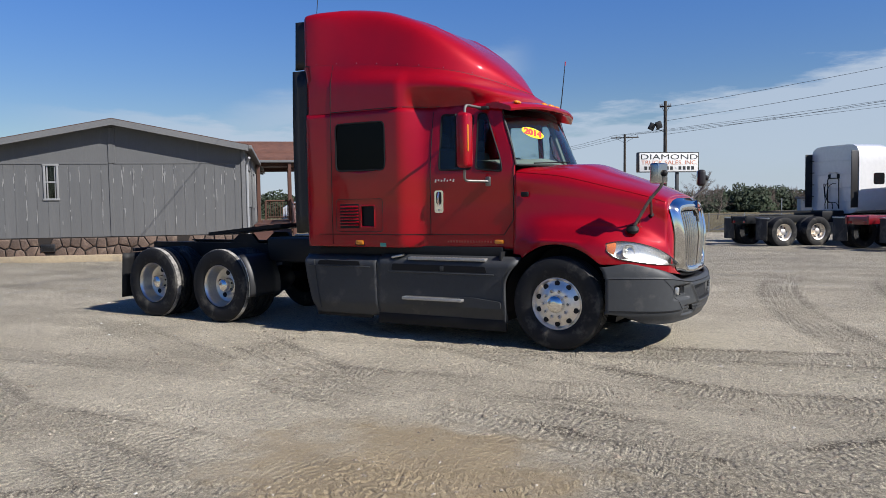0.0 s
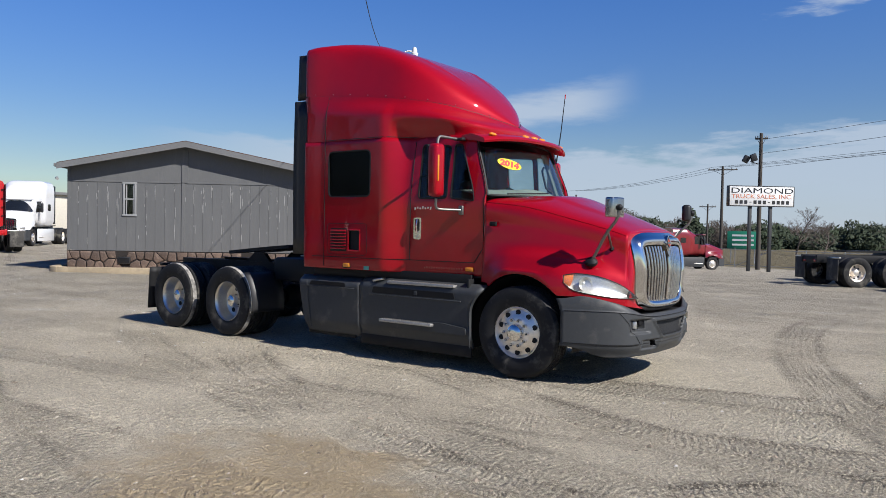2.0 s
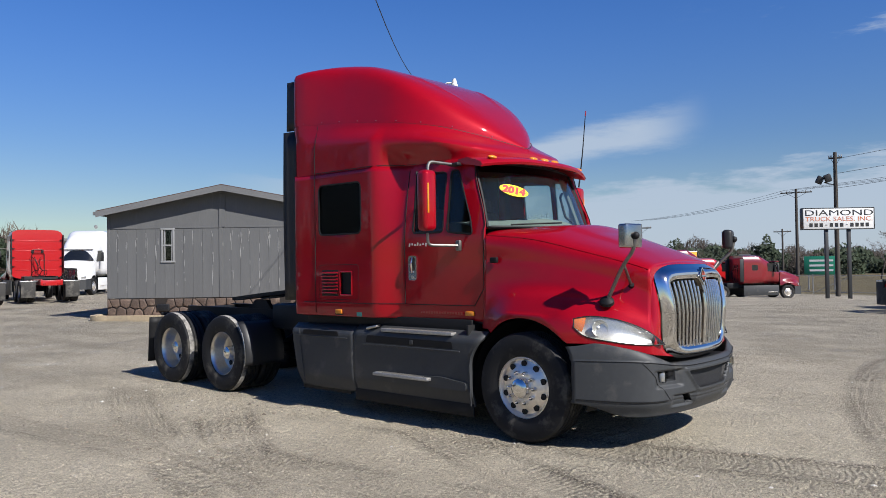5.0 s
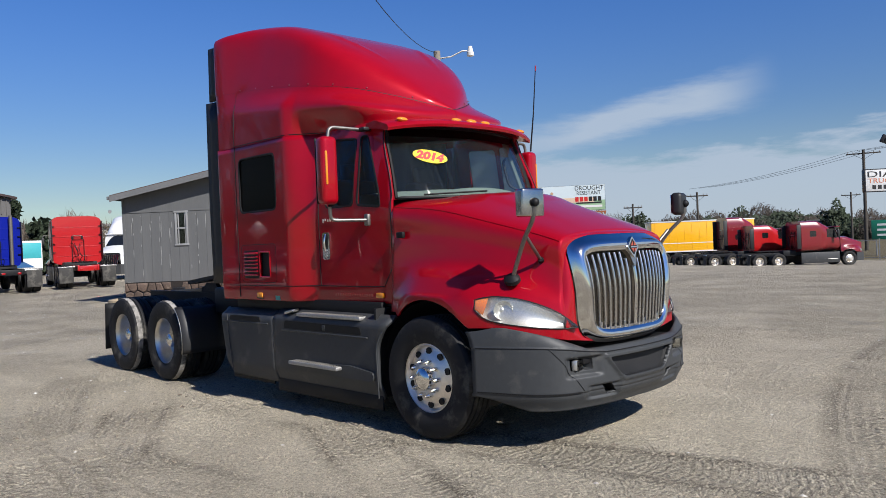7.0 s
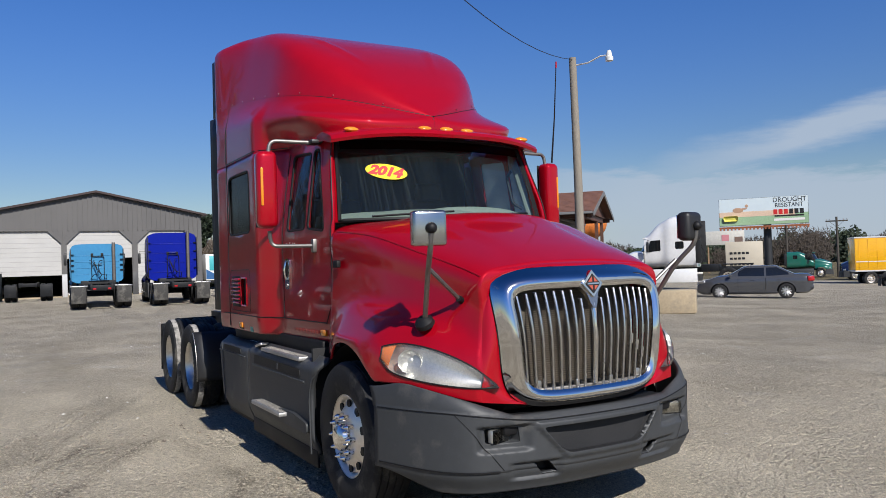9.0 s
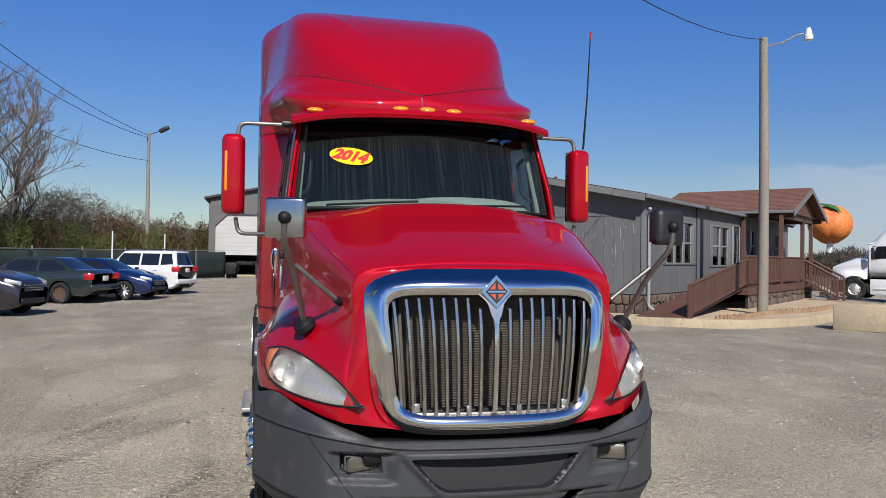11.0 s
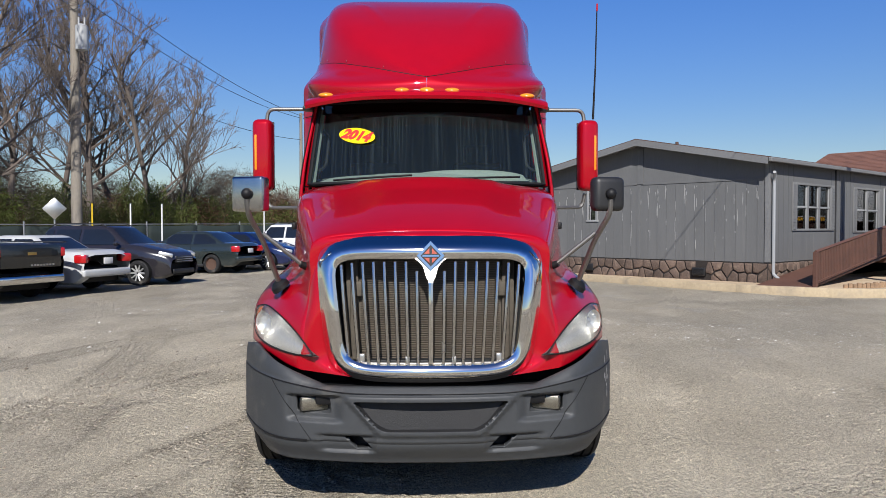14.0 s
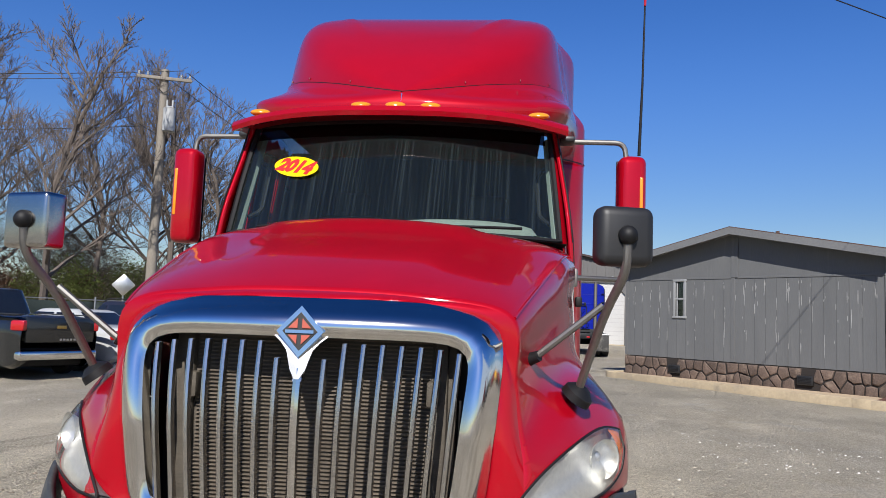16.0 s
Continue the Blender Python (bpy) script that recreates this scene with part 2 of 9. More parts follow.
# ---------------------------------------------------------------- mesh helpers
def part(name, bm, material, parent=None, label="", smooth=True, angle=35, sharp=None):
    """Links bm as one mesh object, under parent where one is given."""
    bmesh.ops.recalc_face_normals(bm, faces=bm.faces)
    me = bpy.data.meshes.new(name)
    if smooth:
        lim = radians(angle)
        for f in bm.faces:
            f.smooth = True
        for e in bm.edges:
            e.smooth = len(e.link_faces) != 2 or e.calc_face_angle(0) < lim
    bm.to_mesh(me)
    bm.free()
    for m in (material if isinstance(material, (list, tuple)) else [material]):
        me.materials.append(m)
    ob = new(name, me)
    if parent:
        ob.parent = parent
    if label:
        ob["label"] = label
    return ob


def thing(name, label, category, m=None, group="", kind=""):
    ob = new(name)
    ob.empty_display_size = 0.1
    if m is not None:
        ob.matrix_basis = m
    return tagged(ob, label, category, group, kind)


def B():
    return bmesh.new()


def box(bm, c, s, bevel=0.0, rot=None, seg=2):
    r = bmesh.ops.create_cube(bm, size=1.0)
    vs = r["verts"]
    bmesh.ops.scale(bm, vec=s, verts=vs)
    if bevel:
        es = list({e for v in vs for e in v.link_edges})
        out = bmesh.ops.bevel(bm, geom=es, offset=bevel, segments=seg, affect="EDGES", profile=0.5)
        vs = list({v for f in out["faces"] for v in f.verts} | {v for v in vs if v.is_valid})
    if rot is not None:
        bmesh.ops.transform(bm, matrix=rot.to_4x4() if isinstance(rot, Matrix) else Euler([radians(a) for a in rot]).to_matrix().to_4x4(), verts=vs)
    bmesh.ops.translate(bm, vec=c, verts=vs)
    return bm


def cyl(bm, p0, p1, r0, r1=None, seg=16, cap=True):
    p0, p1 = Vector(p0), Vector(p1)
    d = p1 - p0
    r = bmesh.ops.create_cone(bm, cap_ends=cap, segments=seg, radius1=r0, radius2=r0 if r1 is None else r1, depth=d.length)
    q = d.to_track_quat("Z", "Y").to_matrix().to_4x4()
    bmesh.ops.transform(bm, matrix=Matrix.Translation((p0 + p1) / 2) @ q, verts=r["verts"])
    return bm


def tube(bm, pts, r, seg=8, closed=False):
    """A round bar along pts."""
    pts = [Vector(p) for p in pts]
    n = len(pts)
    rings, up = [], Vector((0, 0, 1))
    for i, p in enumerate(pts):
        a = pts[(i - 1) % n] if closed or i else p
        b = pts[(i + 1) % n] if closed or i < n - 1 else p
        t = (b - a).normalized()
        if abs(t.dot(up)) > 0.98:
            up = Vector((1, 0, 0))
        s = t.cross(up).normalized()
        up = s.cross(t).normalized()
        rad = r[i] if isinstance(r, (list, tuple)) else r
        rings.append([bm.verts.new(p + rad * (math.cos(k * math.tau / seg) * s + math.sin(k * math.tau / seg) * up)) for k in range(seg)])
    for i in range(n if closed else n - 1):
        a, b = rings[i], rings[(i + 1) % n]
        for k in range(seg):
            bm.faces.new((a[k], a[(k + 1) % seg], b[(k + 1) % seg], b[k]))
    if not closed:
        bm.faces.new(rings[0])
        bm.faces.new(rings[-1])
    return bm


def arc_path(pts, rad, k=5):
    """pts with each inner corner rounded to the radius rad."""
    pts = [Vector(p) for p in pts]
    out = [pts[0]]
    for a, b, c in zip(pts, pts[1:], pts[2:]):
        d = min(rad, (a - b).length * 0.45, (c - b).length * 0.45)
        p, q = b + (a - b).normalized() * d, b + (c - b).normalized() * d
        out += [(1 - s) ** 2 * p + 2 * s * (1 - s) * b + s * s * q for s in (i / k for i in range(k + 1))]
    return out + [pts[-1]]


def sheet(bm, fn, us, vs, loop=False):
    """A sheet of quads through fn(u, v)."""
    g = [[bm.verts.new(fn(u, v)) for v in vs] for u in us]
    n = len(us)
    for i in range(n if loop else n - 1):
        a, b = g[i], g[(i + 1) % n]
        for j in range(len(vs) - 1):
            bm.faces.new((a[j], b[j], b[j + 1], a[j + 1]))
    return g


def lathe(bm, profile, seg=32, m=None):
    """Turns (radius, along) round the y axis."""
    rings = []
    for r, h in profile:
        if r < 1e-5:
            rings.append([bm.verts.new((0, h, 0))])
        else:
            rings.append([bm.verts.new((r * math.cos(k * math.tau / seg), h, r * math.sin(k * math.tau / seg))) for k in range(seg)])
    for a, b in zip(rings, rings[1:]):
        for k in range(seg):
            q = [a[k % len(a)], a[(k + 1) % len(a)], b[(k + 1) % len(b)], b[k % len(b)]]
            q = [v for i, v in enumerate(q) if v not in q[:i]]
            if len(q) > 2:
                bm.faces.new(q)
    if m is not None:
        bmesh.ops.transform(bm, matrix=m, verts=[v for r in rings for v in r])
    return bm


def prism(bm, outline, axis, a, b):
    """A flat outline pushed along axis from a to b."""
    def put(p, h):
        return {"x": (h, p[0], p[1]), "y": (p[0], h, p[1]), "z": (p[0], p[1], h)}[axis]
    lo, hi = [bm.verts.new(put(p, a)) for p in outline], [bm.verts.new(put(p, b)) for p in outline]
    n = len(outline)
    bm.faces.new(lo)
    bm.faces.new(hi[::-1])
    for i in range(n):
        bm.faces.new((lo[i], lo[(i + 1) % n], hi[(i + 1) % n], hi[i]))
    return bm


def rounded(pts, rad, k=4):
    """A closed flat outline with rounded corners."""
    out, n = [], len(pts)
    for i in range(n):
        a, b, c = (Vector((*pts[(i + j) % n], 0)) for j in (-1, 0, 1))
        d = min(rad, (a - b).length * 0.48, (c - b).length * 0.48)
        p, q = b + (a - b).normalized() * d, b + (c - b).normalized() * d
        out += [tuple(((1 - s) ** 2 * p + 2 * s * (1 - s) * b + s * s * q)[:2]) for s in (j / k for j in range(k + 1))]
    return out


def cut_hole(bm, poly, axis="y", keep=None):
    """Opens a convex hole, given as a flat outline seen along axis, in the faces for which keep(centre) holds."""
    i, j = {"y": (0, 2), "x": (1, 2), "z": (0, 1)}[axis]
    cx, cy = sum(p[0] for p in poly) / len(poly), sum(p[1] for p in poly) / len(poly)
    lo = (min(p[0] for p in poly) - 0.06, min(p[1] for p in poly) - 0.06)
    hi = (max(p[0] for p in poly) + 0.06, max(p[1] for p in poly) + 0.06)
    n = len(poly)

    def near(f):
        a0, a1 = min(v.co[i] for v in f.verts), max(v.co[i] for v in f.verts)
        b0, b1 = min(v.co[j] for v in f.verts), max(v.co[j] for v in f.verts)
        return a1 > lo[0] and a0 < hi[0] and b1 > lo[1] and b0 < hi[1] and (keep is None or keep(f.calc_center_median()))
    for k in range(n):
        p, q = poly[k], poly[(k + 1) % n]
        nx, ny = q[1] - p[1], p[0] - q[0]
        if math.hypot(nx, ny) < 1e-5:
            continue
        if (cx - p[0]) * nx + (cy - p[1]) * ny > 0:
            nx, ny = -nx, -ny
        no, co = [0, 0, 0], [0, 0, 0]
        no[i], no[j], co[i], co[j] = nx, ny, p[0], p[1]
        fs = [f for f in bm.faces if near(f)]
        geom = fs + list({e for f in fs for e in f.edges}) + list({v for f in fs for v in f.verts})
        bmesh.ops.bisect_plane(bm, geom=geom, dist=1e-5, plane_co=co, plane_no=Vector(no).normalized())

    def inside(c):
        for k in range(n):
            p, q = poly[k], poly[(k + 1) % n]
            s = (q[0] - p[0]) * (c[j] - p[1]) - (q[1] - p[1]) * (c[i] - p[0])
            o = (q[0] - p[0]) * (cy - p[1]) - (q[1] - p[1]) * (cx - p[0])
            if s * o < 0:
                return False
        return True
    dead = [f for f in bm.faces if near(f) and inside(f.calc_center_median())]
    bmesh.ops.delete(bm, geom=dead, context="FACES")
    return bm


def thick(ob, t, offset=-1):
    md = ob.modifiers.new("thickness", "SOLIDIFY")
    md.thickness, md.offset = t, offset
    return ob


def spl(xs, ys):
    """A smooth curve through a few stations."""
    xs, ys = list(xs), list(ys)
    d = [(b - a) / (q - p) for p, q, a, b in zip(xs, xs[1:], ys, ys[1:])]
    m = [d[0]] + [0 if p * q <= 0 else 2 * p * q / (p + q) for p, q in zip(d, d[1:])] + [d[-1]]

    def f(x):
        x = min(max(x, xs[0]), xs[-1])
        i = max(k for k in range(len(xs) - 1) if xs[k] <= x)
        h = xs[i + 1] - xs[i]
        t = (x - xs[i]) / h
        return (2 * t ** 3 - 3 * t * t + 1) * ys[i] + (t ** 3 - 2 * t * t + t) * h * m[i] + (3 * t * t - 2 * t ** 3) * ys[i + 1] + (t ** 3 - t * t) * h * m[i + 1]
    return f


def smooth(t):
    t = min(max(t, 0.0), 1.0)
    return t * t * (3 - 2 * t)


def lin(a, b, n):
    return [a + (b - a) * i / (n - 1) for i in range(n)]


def ghost(bm):
    """The mirror image over the xz plane, added to bm."""
    d = bmesh.ops.duplicate(bm, geom=bm.verts[:] + bm.edges[:] + bm.faces[:])
    vs = [g for g in d["geom"] if isinstance(g, bmesh.types.BMVert)]
    bmesh.ops.scale(bm, vec=(1, -1, 1), verts=vs)
    bmesh.ops.reverse_faces(bm, faces=[g for g in d["geom"] if isinstance(g, bmesh.types.BMFace)])
    bmesh.ops.remove_doubles(bm, verts=bm.verts, dist=1e-4)
    return bm


def letters(name, body, size, material, parent, m, depth=0.004, align="CENTER", label="", wide=1.0, bold=0.0):
    cu = bpy.data.curves.new(name, "FONT")
    cu.body, cu.size, cu.extrude, cu.align_x, cu.align_y = body, size, depth, align, "CENTER"
    cu.resolution_u, cu.offset = 3, bold
    tmp = bpy.data.objects.new(name, cu)
    scene.collection.objects.link(tmp)
    me = bpy.data.meshes.new_from_object(tmp.evaluated_get(bpy.context.evaluated_depsgraph_get()))
    bpy.data.objects.remove(tmp)
    me.transform(m @ Matrix.Diagonal((wide, 1, 1, 1)))
    me.materials.clear()
    me.materials.append(material)
    me.name = name
    ob = new(name, me)
    ob.parent = parent
    if label:
        ob["label"] = label
    return ob

# ---------------------------------------------------------------- ground
def ground_material():
    m = bpy.data.materials.new("packed_gravel")
    m.use_nodes = True
    n, l = m.node_tree.nodes, m.node_tree.links
    b = n["Principled BSDF"]
    b.inputs["Roughness"].default_value = 0.9
    b.inputs["Specular IOR Level"].default_value = 0.25
    tc = n.new("ShaderNodeTexCoord")

    def noise_tex(scale, detail=6, rough=0.6, vec=None):
        t = n.new("ShaderNodeTexNoise")
        t.inputs["Scale"].default_value, t.inputs["Detail"].default_value, t.inputs["Roughness"].default_value = scale, detail, rough
        l.new(vec or tc.outputs["Object"], t.inputs["Vector"])
        return t.outputs["Fac"]

    def rng(v, a, b_, c, d):
        r = n.new("ShaderNodeMapRange")
        for k, x in zip(("From Min", "From Max", "To Min", "To Max"), (a, b_, c, d)):
            r.inputs[k].default_value = x
        l.new(v, r.inputs["Value"])
        return r.outputs["Result"]

    def mix(f, a, b_):
        x = n.new("ShaderNodeMixRGB")
        for v, k in ((f, "Fac"), (a, "Color1"), (b_, "Color2")):
            if isinstance(v, tuple):
                x.inputs[k].default_value = (*v, 1)
            else:
                l.new(v, x.inputs[k])
        return x.outputs["Color"]
    def crumbs_in(a, b_):
        x = n.new("ShaderNodeMath")
        x.operation = "MULTIPLY"
        l.new(a, x.inputs[0])
        l.new(b_, x.inputs[1])
        return x.outputs["Value"]
    # broad drifts of pale dust and damp fines, swept along the drive
    mp = n.new("ShaderNodeMapping")
    mp.inputs["Scale"].default_value, mp.inputs["Rotation"].default_value = (0.6, 1.25, 1.0), (0, 0, radians(38))
    l.new(tc.outputs["Object"], mp.inputs["Vector"])
    c = mix(rng(noise_tex(0.35), 0.35, 0.65, 0, 1), (0.505, 0.447, 0.345), (0.430, 0.385, 0.305))
    c = mix(rng(noise_tex(0.12, 3), 0.52, 0.66, 0, 0.6), c, (0.415, 0.378, 0.310))
    c = mix(rng(noise_tex(0.9, 7, 0.65, mp.outputs["Vector"]), 0.50, 0.68, 0, 0.55), c, (0.352, 0.302, 0.223))
    c = mix(rng(noise_tex(1.6, 8, 0.7), 0.53, 0.70, 0, 0.4), c, (0.585, 0.525, 0.425))
    # grey packed patches
    c = mix(rng(noise_tex(0.8, 5, 0.6), 0.58, 0.68, 0, 0.4), c, (0.42, 0.405, 0.37))
    # paler dry dust in the middle of the lot, damp fines towards the drive
    ctr, dist, drift = n.new("ShaderNodeVectorMath"), n.new("ShaderNodeVectorMath"), n.new("ShaderNodeMath")
    ctr.operation, dist.operation, drift.operation = "SUBTRACT", "LENGTH", "MULTIPLY_ADD"
    ctr.inputs[1].default_value = (-0.5, -3.0, 0.0)
    l.new(tc.outputs["Object"], ctr.inputs[0])
    l.new(ctr.outputs["Vector"], dist.inputs[0])
    l.new(noise_tex(0.5, 6, 0.65), drift.inputs[0])
    drift.inputs[1].default_value = 7.0
    l.new(dist.outputs["Value"], drift.inputs[2])
    c = mix(rng(drift.outputs["Value"], 8.0, 14.5, 0.80, 0.0), c, (0.655, 0.58, 0.445))
    c = mix(rng(drift.outputs["Value"], 13.5, 20.0, 0.0, 0.45), c, (0.385, 0.345, 0.275))
    # rough grass and dirt beyond the far fences
    yx = n.new("ShaderNodeSeparateXYZ")
    l.new(tc.outputs["Object"], yx.inputs["Vector"])
    edge_y = n.new("ShaderNodeMath")
    edge_y.operation = "MULTIPLY_ADD"
    edge_y.inputs[1].default_value = 6.0
    l.new(noise_tex(0.25, 5), edge_y.inputs[0])
    l.new(yx.outputs["Y"], edge_y.inputs[2])
    c = mix(rng(edge_y.outputs["Value"], 66, 71, 0, 1), c, (0.15, 0.125, 0.07))
    # gravel: stones of two sizes, each with a tone of its own
    for scale, amt in ((42, 0.30), (130, 0.6)):
        v = n.new("ShaderNodeTexVoronoi")
        v.inputs["Scale"].default_value = scale
        l.new(tc.outputs["Object"], v.inputs["Vector"])
        bw, mu = n.new("ShaderNodeSeparateColor"), n.new("ShaderNodeHueSaturation")
        l.new(v.outputs["Color"], bw.inputs["Color"])
        l.new(rng(bw.outputs["Red"], 0, 1, 1 - 0.5 * amt, 1 + 0.42 * amt), mu.inputs["Value"])
        l.new(c, mu.inputs["Color"])
        c = mu.outputs["Color"]
        if scale < 50:
            stone = v.outputs["Distance"]
        else:
            grit = v.outputs["Distance"]
    c = mix(rng(noise_tex(60, 5, 0.75), 0.58, 0.74, 0, 0.50), c, (0.176, 0.145, 0.106))
    # dark soil specks with clod shade in their colour, thick where the lot is churned
    churned = rng(noise_tex(0.8, 6, 0.62, mp.outputs["Vector"]), 0.42, 0.60, 0.12, 1.0)
    crumb_shade = rng(noise_tex(38, 3, 0.6), 0.585, 0.64, 0.0, 0.45)
    c = mix(crumbs_in(crumb_shade, churned), c, (0.115, 0.092, 0.068))
    # prints of tyre treads along arcs: ribs and lugs for the relief, loose dark soil along them
    worn = rng(noise_tex(0.55, 5, 0.6), 0.32, 0.52, 0.0, 1.0)

    def op(kind, *args):
        x = n.new("ShaderNodeMath")
        x.operation = kind
        for i, v in enumerate(args):
            if isinstance(v, (int, float)):
                x.inputs[i].default_value = v
            else:
                l.new(v, x.inputs[i])
        return x.outputs["Value"]
    # the sheet carries, for the nearest track: distance from its middle in track widths, way along it, strength
    at_, tp = n.new("ShaderNodeAttribute"), n.new("ShaderNodeSeparateXYZ")
    at_.attribute_name = "tread"
    l.new(at_.outputs["Vector"], tp.inputs["Vector"])
    d, way, ends = tp.outputs["X"], tp.outputs["Y"], op("MULTIPLY", tp.outputs["Z"], worn)
    inside = op("MULTIPLY", rng(d, 0.78, 0.95, 1.0, 0.0), ends)
    rim = op("MULTIPLY", op("MULTIPLY", rng(d, 0.55, 0.9, 0.0, 1.0), rng(d, 1.0, 1.5, 1.0, 0.0)), ends)
    rib = op("COSINE", op("MULTIPLY", d, math.tau / 0.36))
    lug = rng(op("SINE", op("ADD", op("MULTIPLY", way, math.tau / 0.060), op("MULTIPLY", d, 7.0))), -0.4, 0.4, -1.0, 1.0)
    prints = op("ADD", op("MULTIPLY", op("ADD", op("MULTIPLY", rib, 0.07), op("MULTIPLY", lug, 0.055)), inside), op("MULTIPLY", rim, 0.10))
    soil = op("MAXIMUM", rim, op("MULTIPLY", inside, 0.55))
    c = mix(op("MULTIPLY", soil, rng(noise_tex(40, 4, 0.65), 0.40, 0.54, 0.0, 0.95)), c, (0.135, 0.113, 0.086))
    # a wet patch of reddish mud
    sp, d2 = n.new("ShaderNodeVectorMath"), n.new("ShaderNodeVectorMath")
    sp.operation, d2.operation = "SUBTRACT", "LENGTH"
    sp.inputs[1].default_value = MUD
    l.new(tc.outputs["Object"], sp.inputs[0])
    l.new(sp.outputs["Vector"], d2.inputs[0])
    wob = n.new("ShaderNodeMath")
    wob.operation = "MULTIPLY_ADD"
    l.new(noise_tex(1.7, 6, 0.65), wob.inputs[0])
    wob.inputs[1].default_value = 2.6
    l.new(d2.outputs["Value"], wob.inputs[2])
    wet = rng(wob.outputs["Value"], 2.2, 2.7, 1.0, 0.0)
    c = mix(rng(wob.outputs["Value"], 2.0, 2.6, 0.72, 0.0), c, (0.47, 0.355, 0.205))
    l.new(c, b.inputs["Base Color"])
    l.new(rng(wet, 0, 1, 0.92, 0.45), b.inputs["Roughness"])
    # relief: stones and clods
    def fma(a, k, b_):
        x = n.new("ShaderNodeMath")
        x.operation = "MULTIPLY_ADD"
        x.inputs[1].default_value = k
        l.new(a, x.inputs[0])
        l.new(b_, x.inputs[2])
        return x.outputs["Value"]
    # packed flat here, churned there
    mask = rng(noise_tex(0.8, 6, 0.6, mp.outputs["Vector"]), 0.36, 0.66, 0.55, 1.3)
    high = fma(stone, -0.5, fma(grit, -0.35, fma(noise_tex(9, 8, 0.75), 1.2, noise_tex(60, 5, 0.8))))
    # crumbled soil, in patches
    crumb = n.new("ShaderNodeMath")
    crumb.operation = "MULTIPLY"
    l.new(rng(noise_tex(21, 4, 0.55), 0.44, 0.60, 0, 1), crumb.inputs[0])
    l.new(rng(noise_tex(0.55, 5, 0.6), 0.42, 0.58, 0.1, 1.0), crumb.inputs[1])
    high = fma(crumb.outputs["Value"], 0.95, high)
    bp = n.new("ShaderNodeBump")
    bp.inputs["Strength"].default_value, bp.inputs["Distance"].default_value = 1.0, 0.058
    rough_h = n.new("ShaderNodeMath")
    rough_h.operation = "MULTIPLY"
    l.new(high, rough_h.inputs[0])
    l.new(mask, rough_h.inputs[1])
    l.new(op("ADD", rough_h.outputs["Value"], op("MULTIPLY", prints, 3.4)), bp.inputs["Height"])
    l.new(bp.outputs["Normal"], b.inputs["Normal"])
    return m


# wheel tracks: centre, radius, from and to (degrees), width, depth
TRACKS = ((14.0, -16.0, 17.0, 95, 175, 0.30, 1.0), (14.0, -16.0, 15.0, 95, 170, 0.30, 1.0), (20.0, 8.0, 17.5, 175, 250, 0.28, 0.8),
          (20.0, 8.0, 19.4, 175, 250, 0.28, 0.8), (-2.0, -22.0, 18.5, 40, 110, 0.26, 0.7), (-2.0, -22.0, 16.6, 40, 110, 0.26, 0.7),
          (6.0, 14.0, 17.2, 230, 320, 0.28, 0.9), (6.0, 14.0, 19.1, 230, 320, 0.28, 0.9), (30.0, -8.0, 26.0, 150, 200, 0.32, 0.9), (30.0, -8.0, 24.0, 150, 200, 0.32, 0.9),
          (16.0, -12.0, 15.6, 110, 178, 0.20, 0.8), (16.0, -12.0, 13.2, 110, 178, 0.20, 0.7), (9.0, -20.0, 14.6, 80, 150, 0.22, 0.8), (9.0, -20.0, 17.2, 80, 150, 0.22, 0.8),
          (-14.0, -6.0, 16.4, 300, 360, 0.22, 0.7), (-14.0, -6.0, 18.6, 300, 360, 0.22, 0.7), (4.0, 20.0, 24.5, 240, 300, 0.24, 0.7), (4.0, 20.0, 26.6, 240, 300, 0.24, 0.7),
          (24.0, 2.0, 19.0, 140, 215, 0.24, 0.8), (24.0, 2.0, 21.2, 140, 215, 0.24, 0.8),
          (-6.0, 30.0, 31.5, 270, 310, 0.30, 0.8), (-6.0, 30.0, 33.4, 270, 310, 0.30, 0.8))


MUD = (-0.2, -5.3, 0.0)
GRAVEL = ground_material()


def track_z(x, y):
    """Shallow ruts with crumbled edges."""
    z = 0.0
    for cx, cy, r, a0, a1, w, dep in TRACKS:
        dx, dy = x - cx, y - cy
        d = math.hypot(dx, dy) - r
        if abs(d) > w * 1.3:
            continue
        a = math.degrees(math.atan2(dy, dx)) % 360
        if not a0 < a < a1:
            continue
        fade = 1.3 * dep * smooth((a - a0) / 12) * smooth((a1 - a) / 12) * (0.55 + 0.45 * smooth(0.5 + 1.6 * noise.noise((x * 0.5, y * 0.5, 1.3))))
        k = abs(d) / w
        z += fade * (-0.008 * smooth((1 - k) / 0.3) + 0.014 * math.exp(-((k - 1.08) / 0.16) ** 2) * (0.4 + 0.6 * smooth(0.5 + 1.5 * noise.noise((x * 6, y * 6, 2.0)))))
    return z


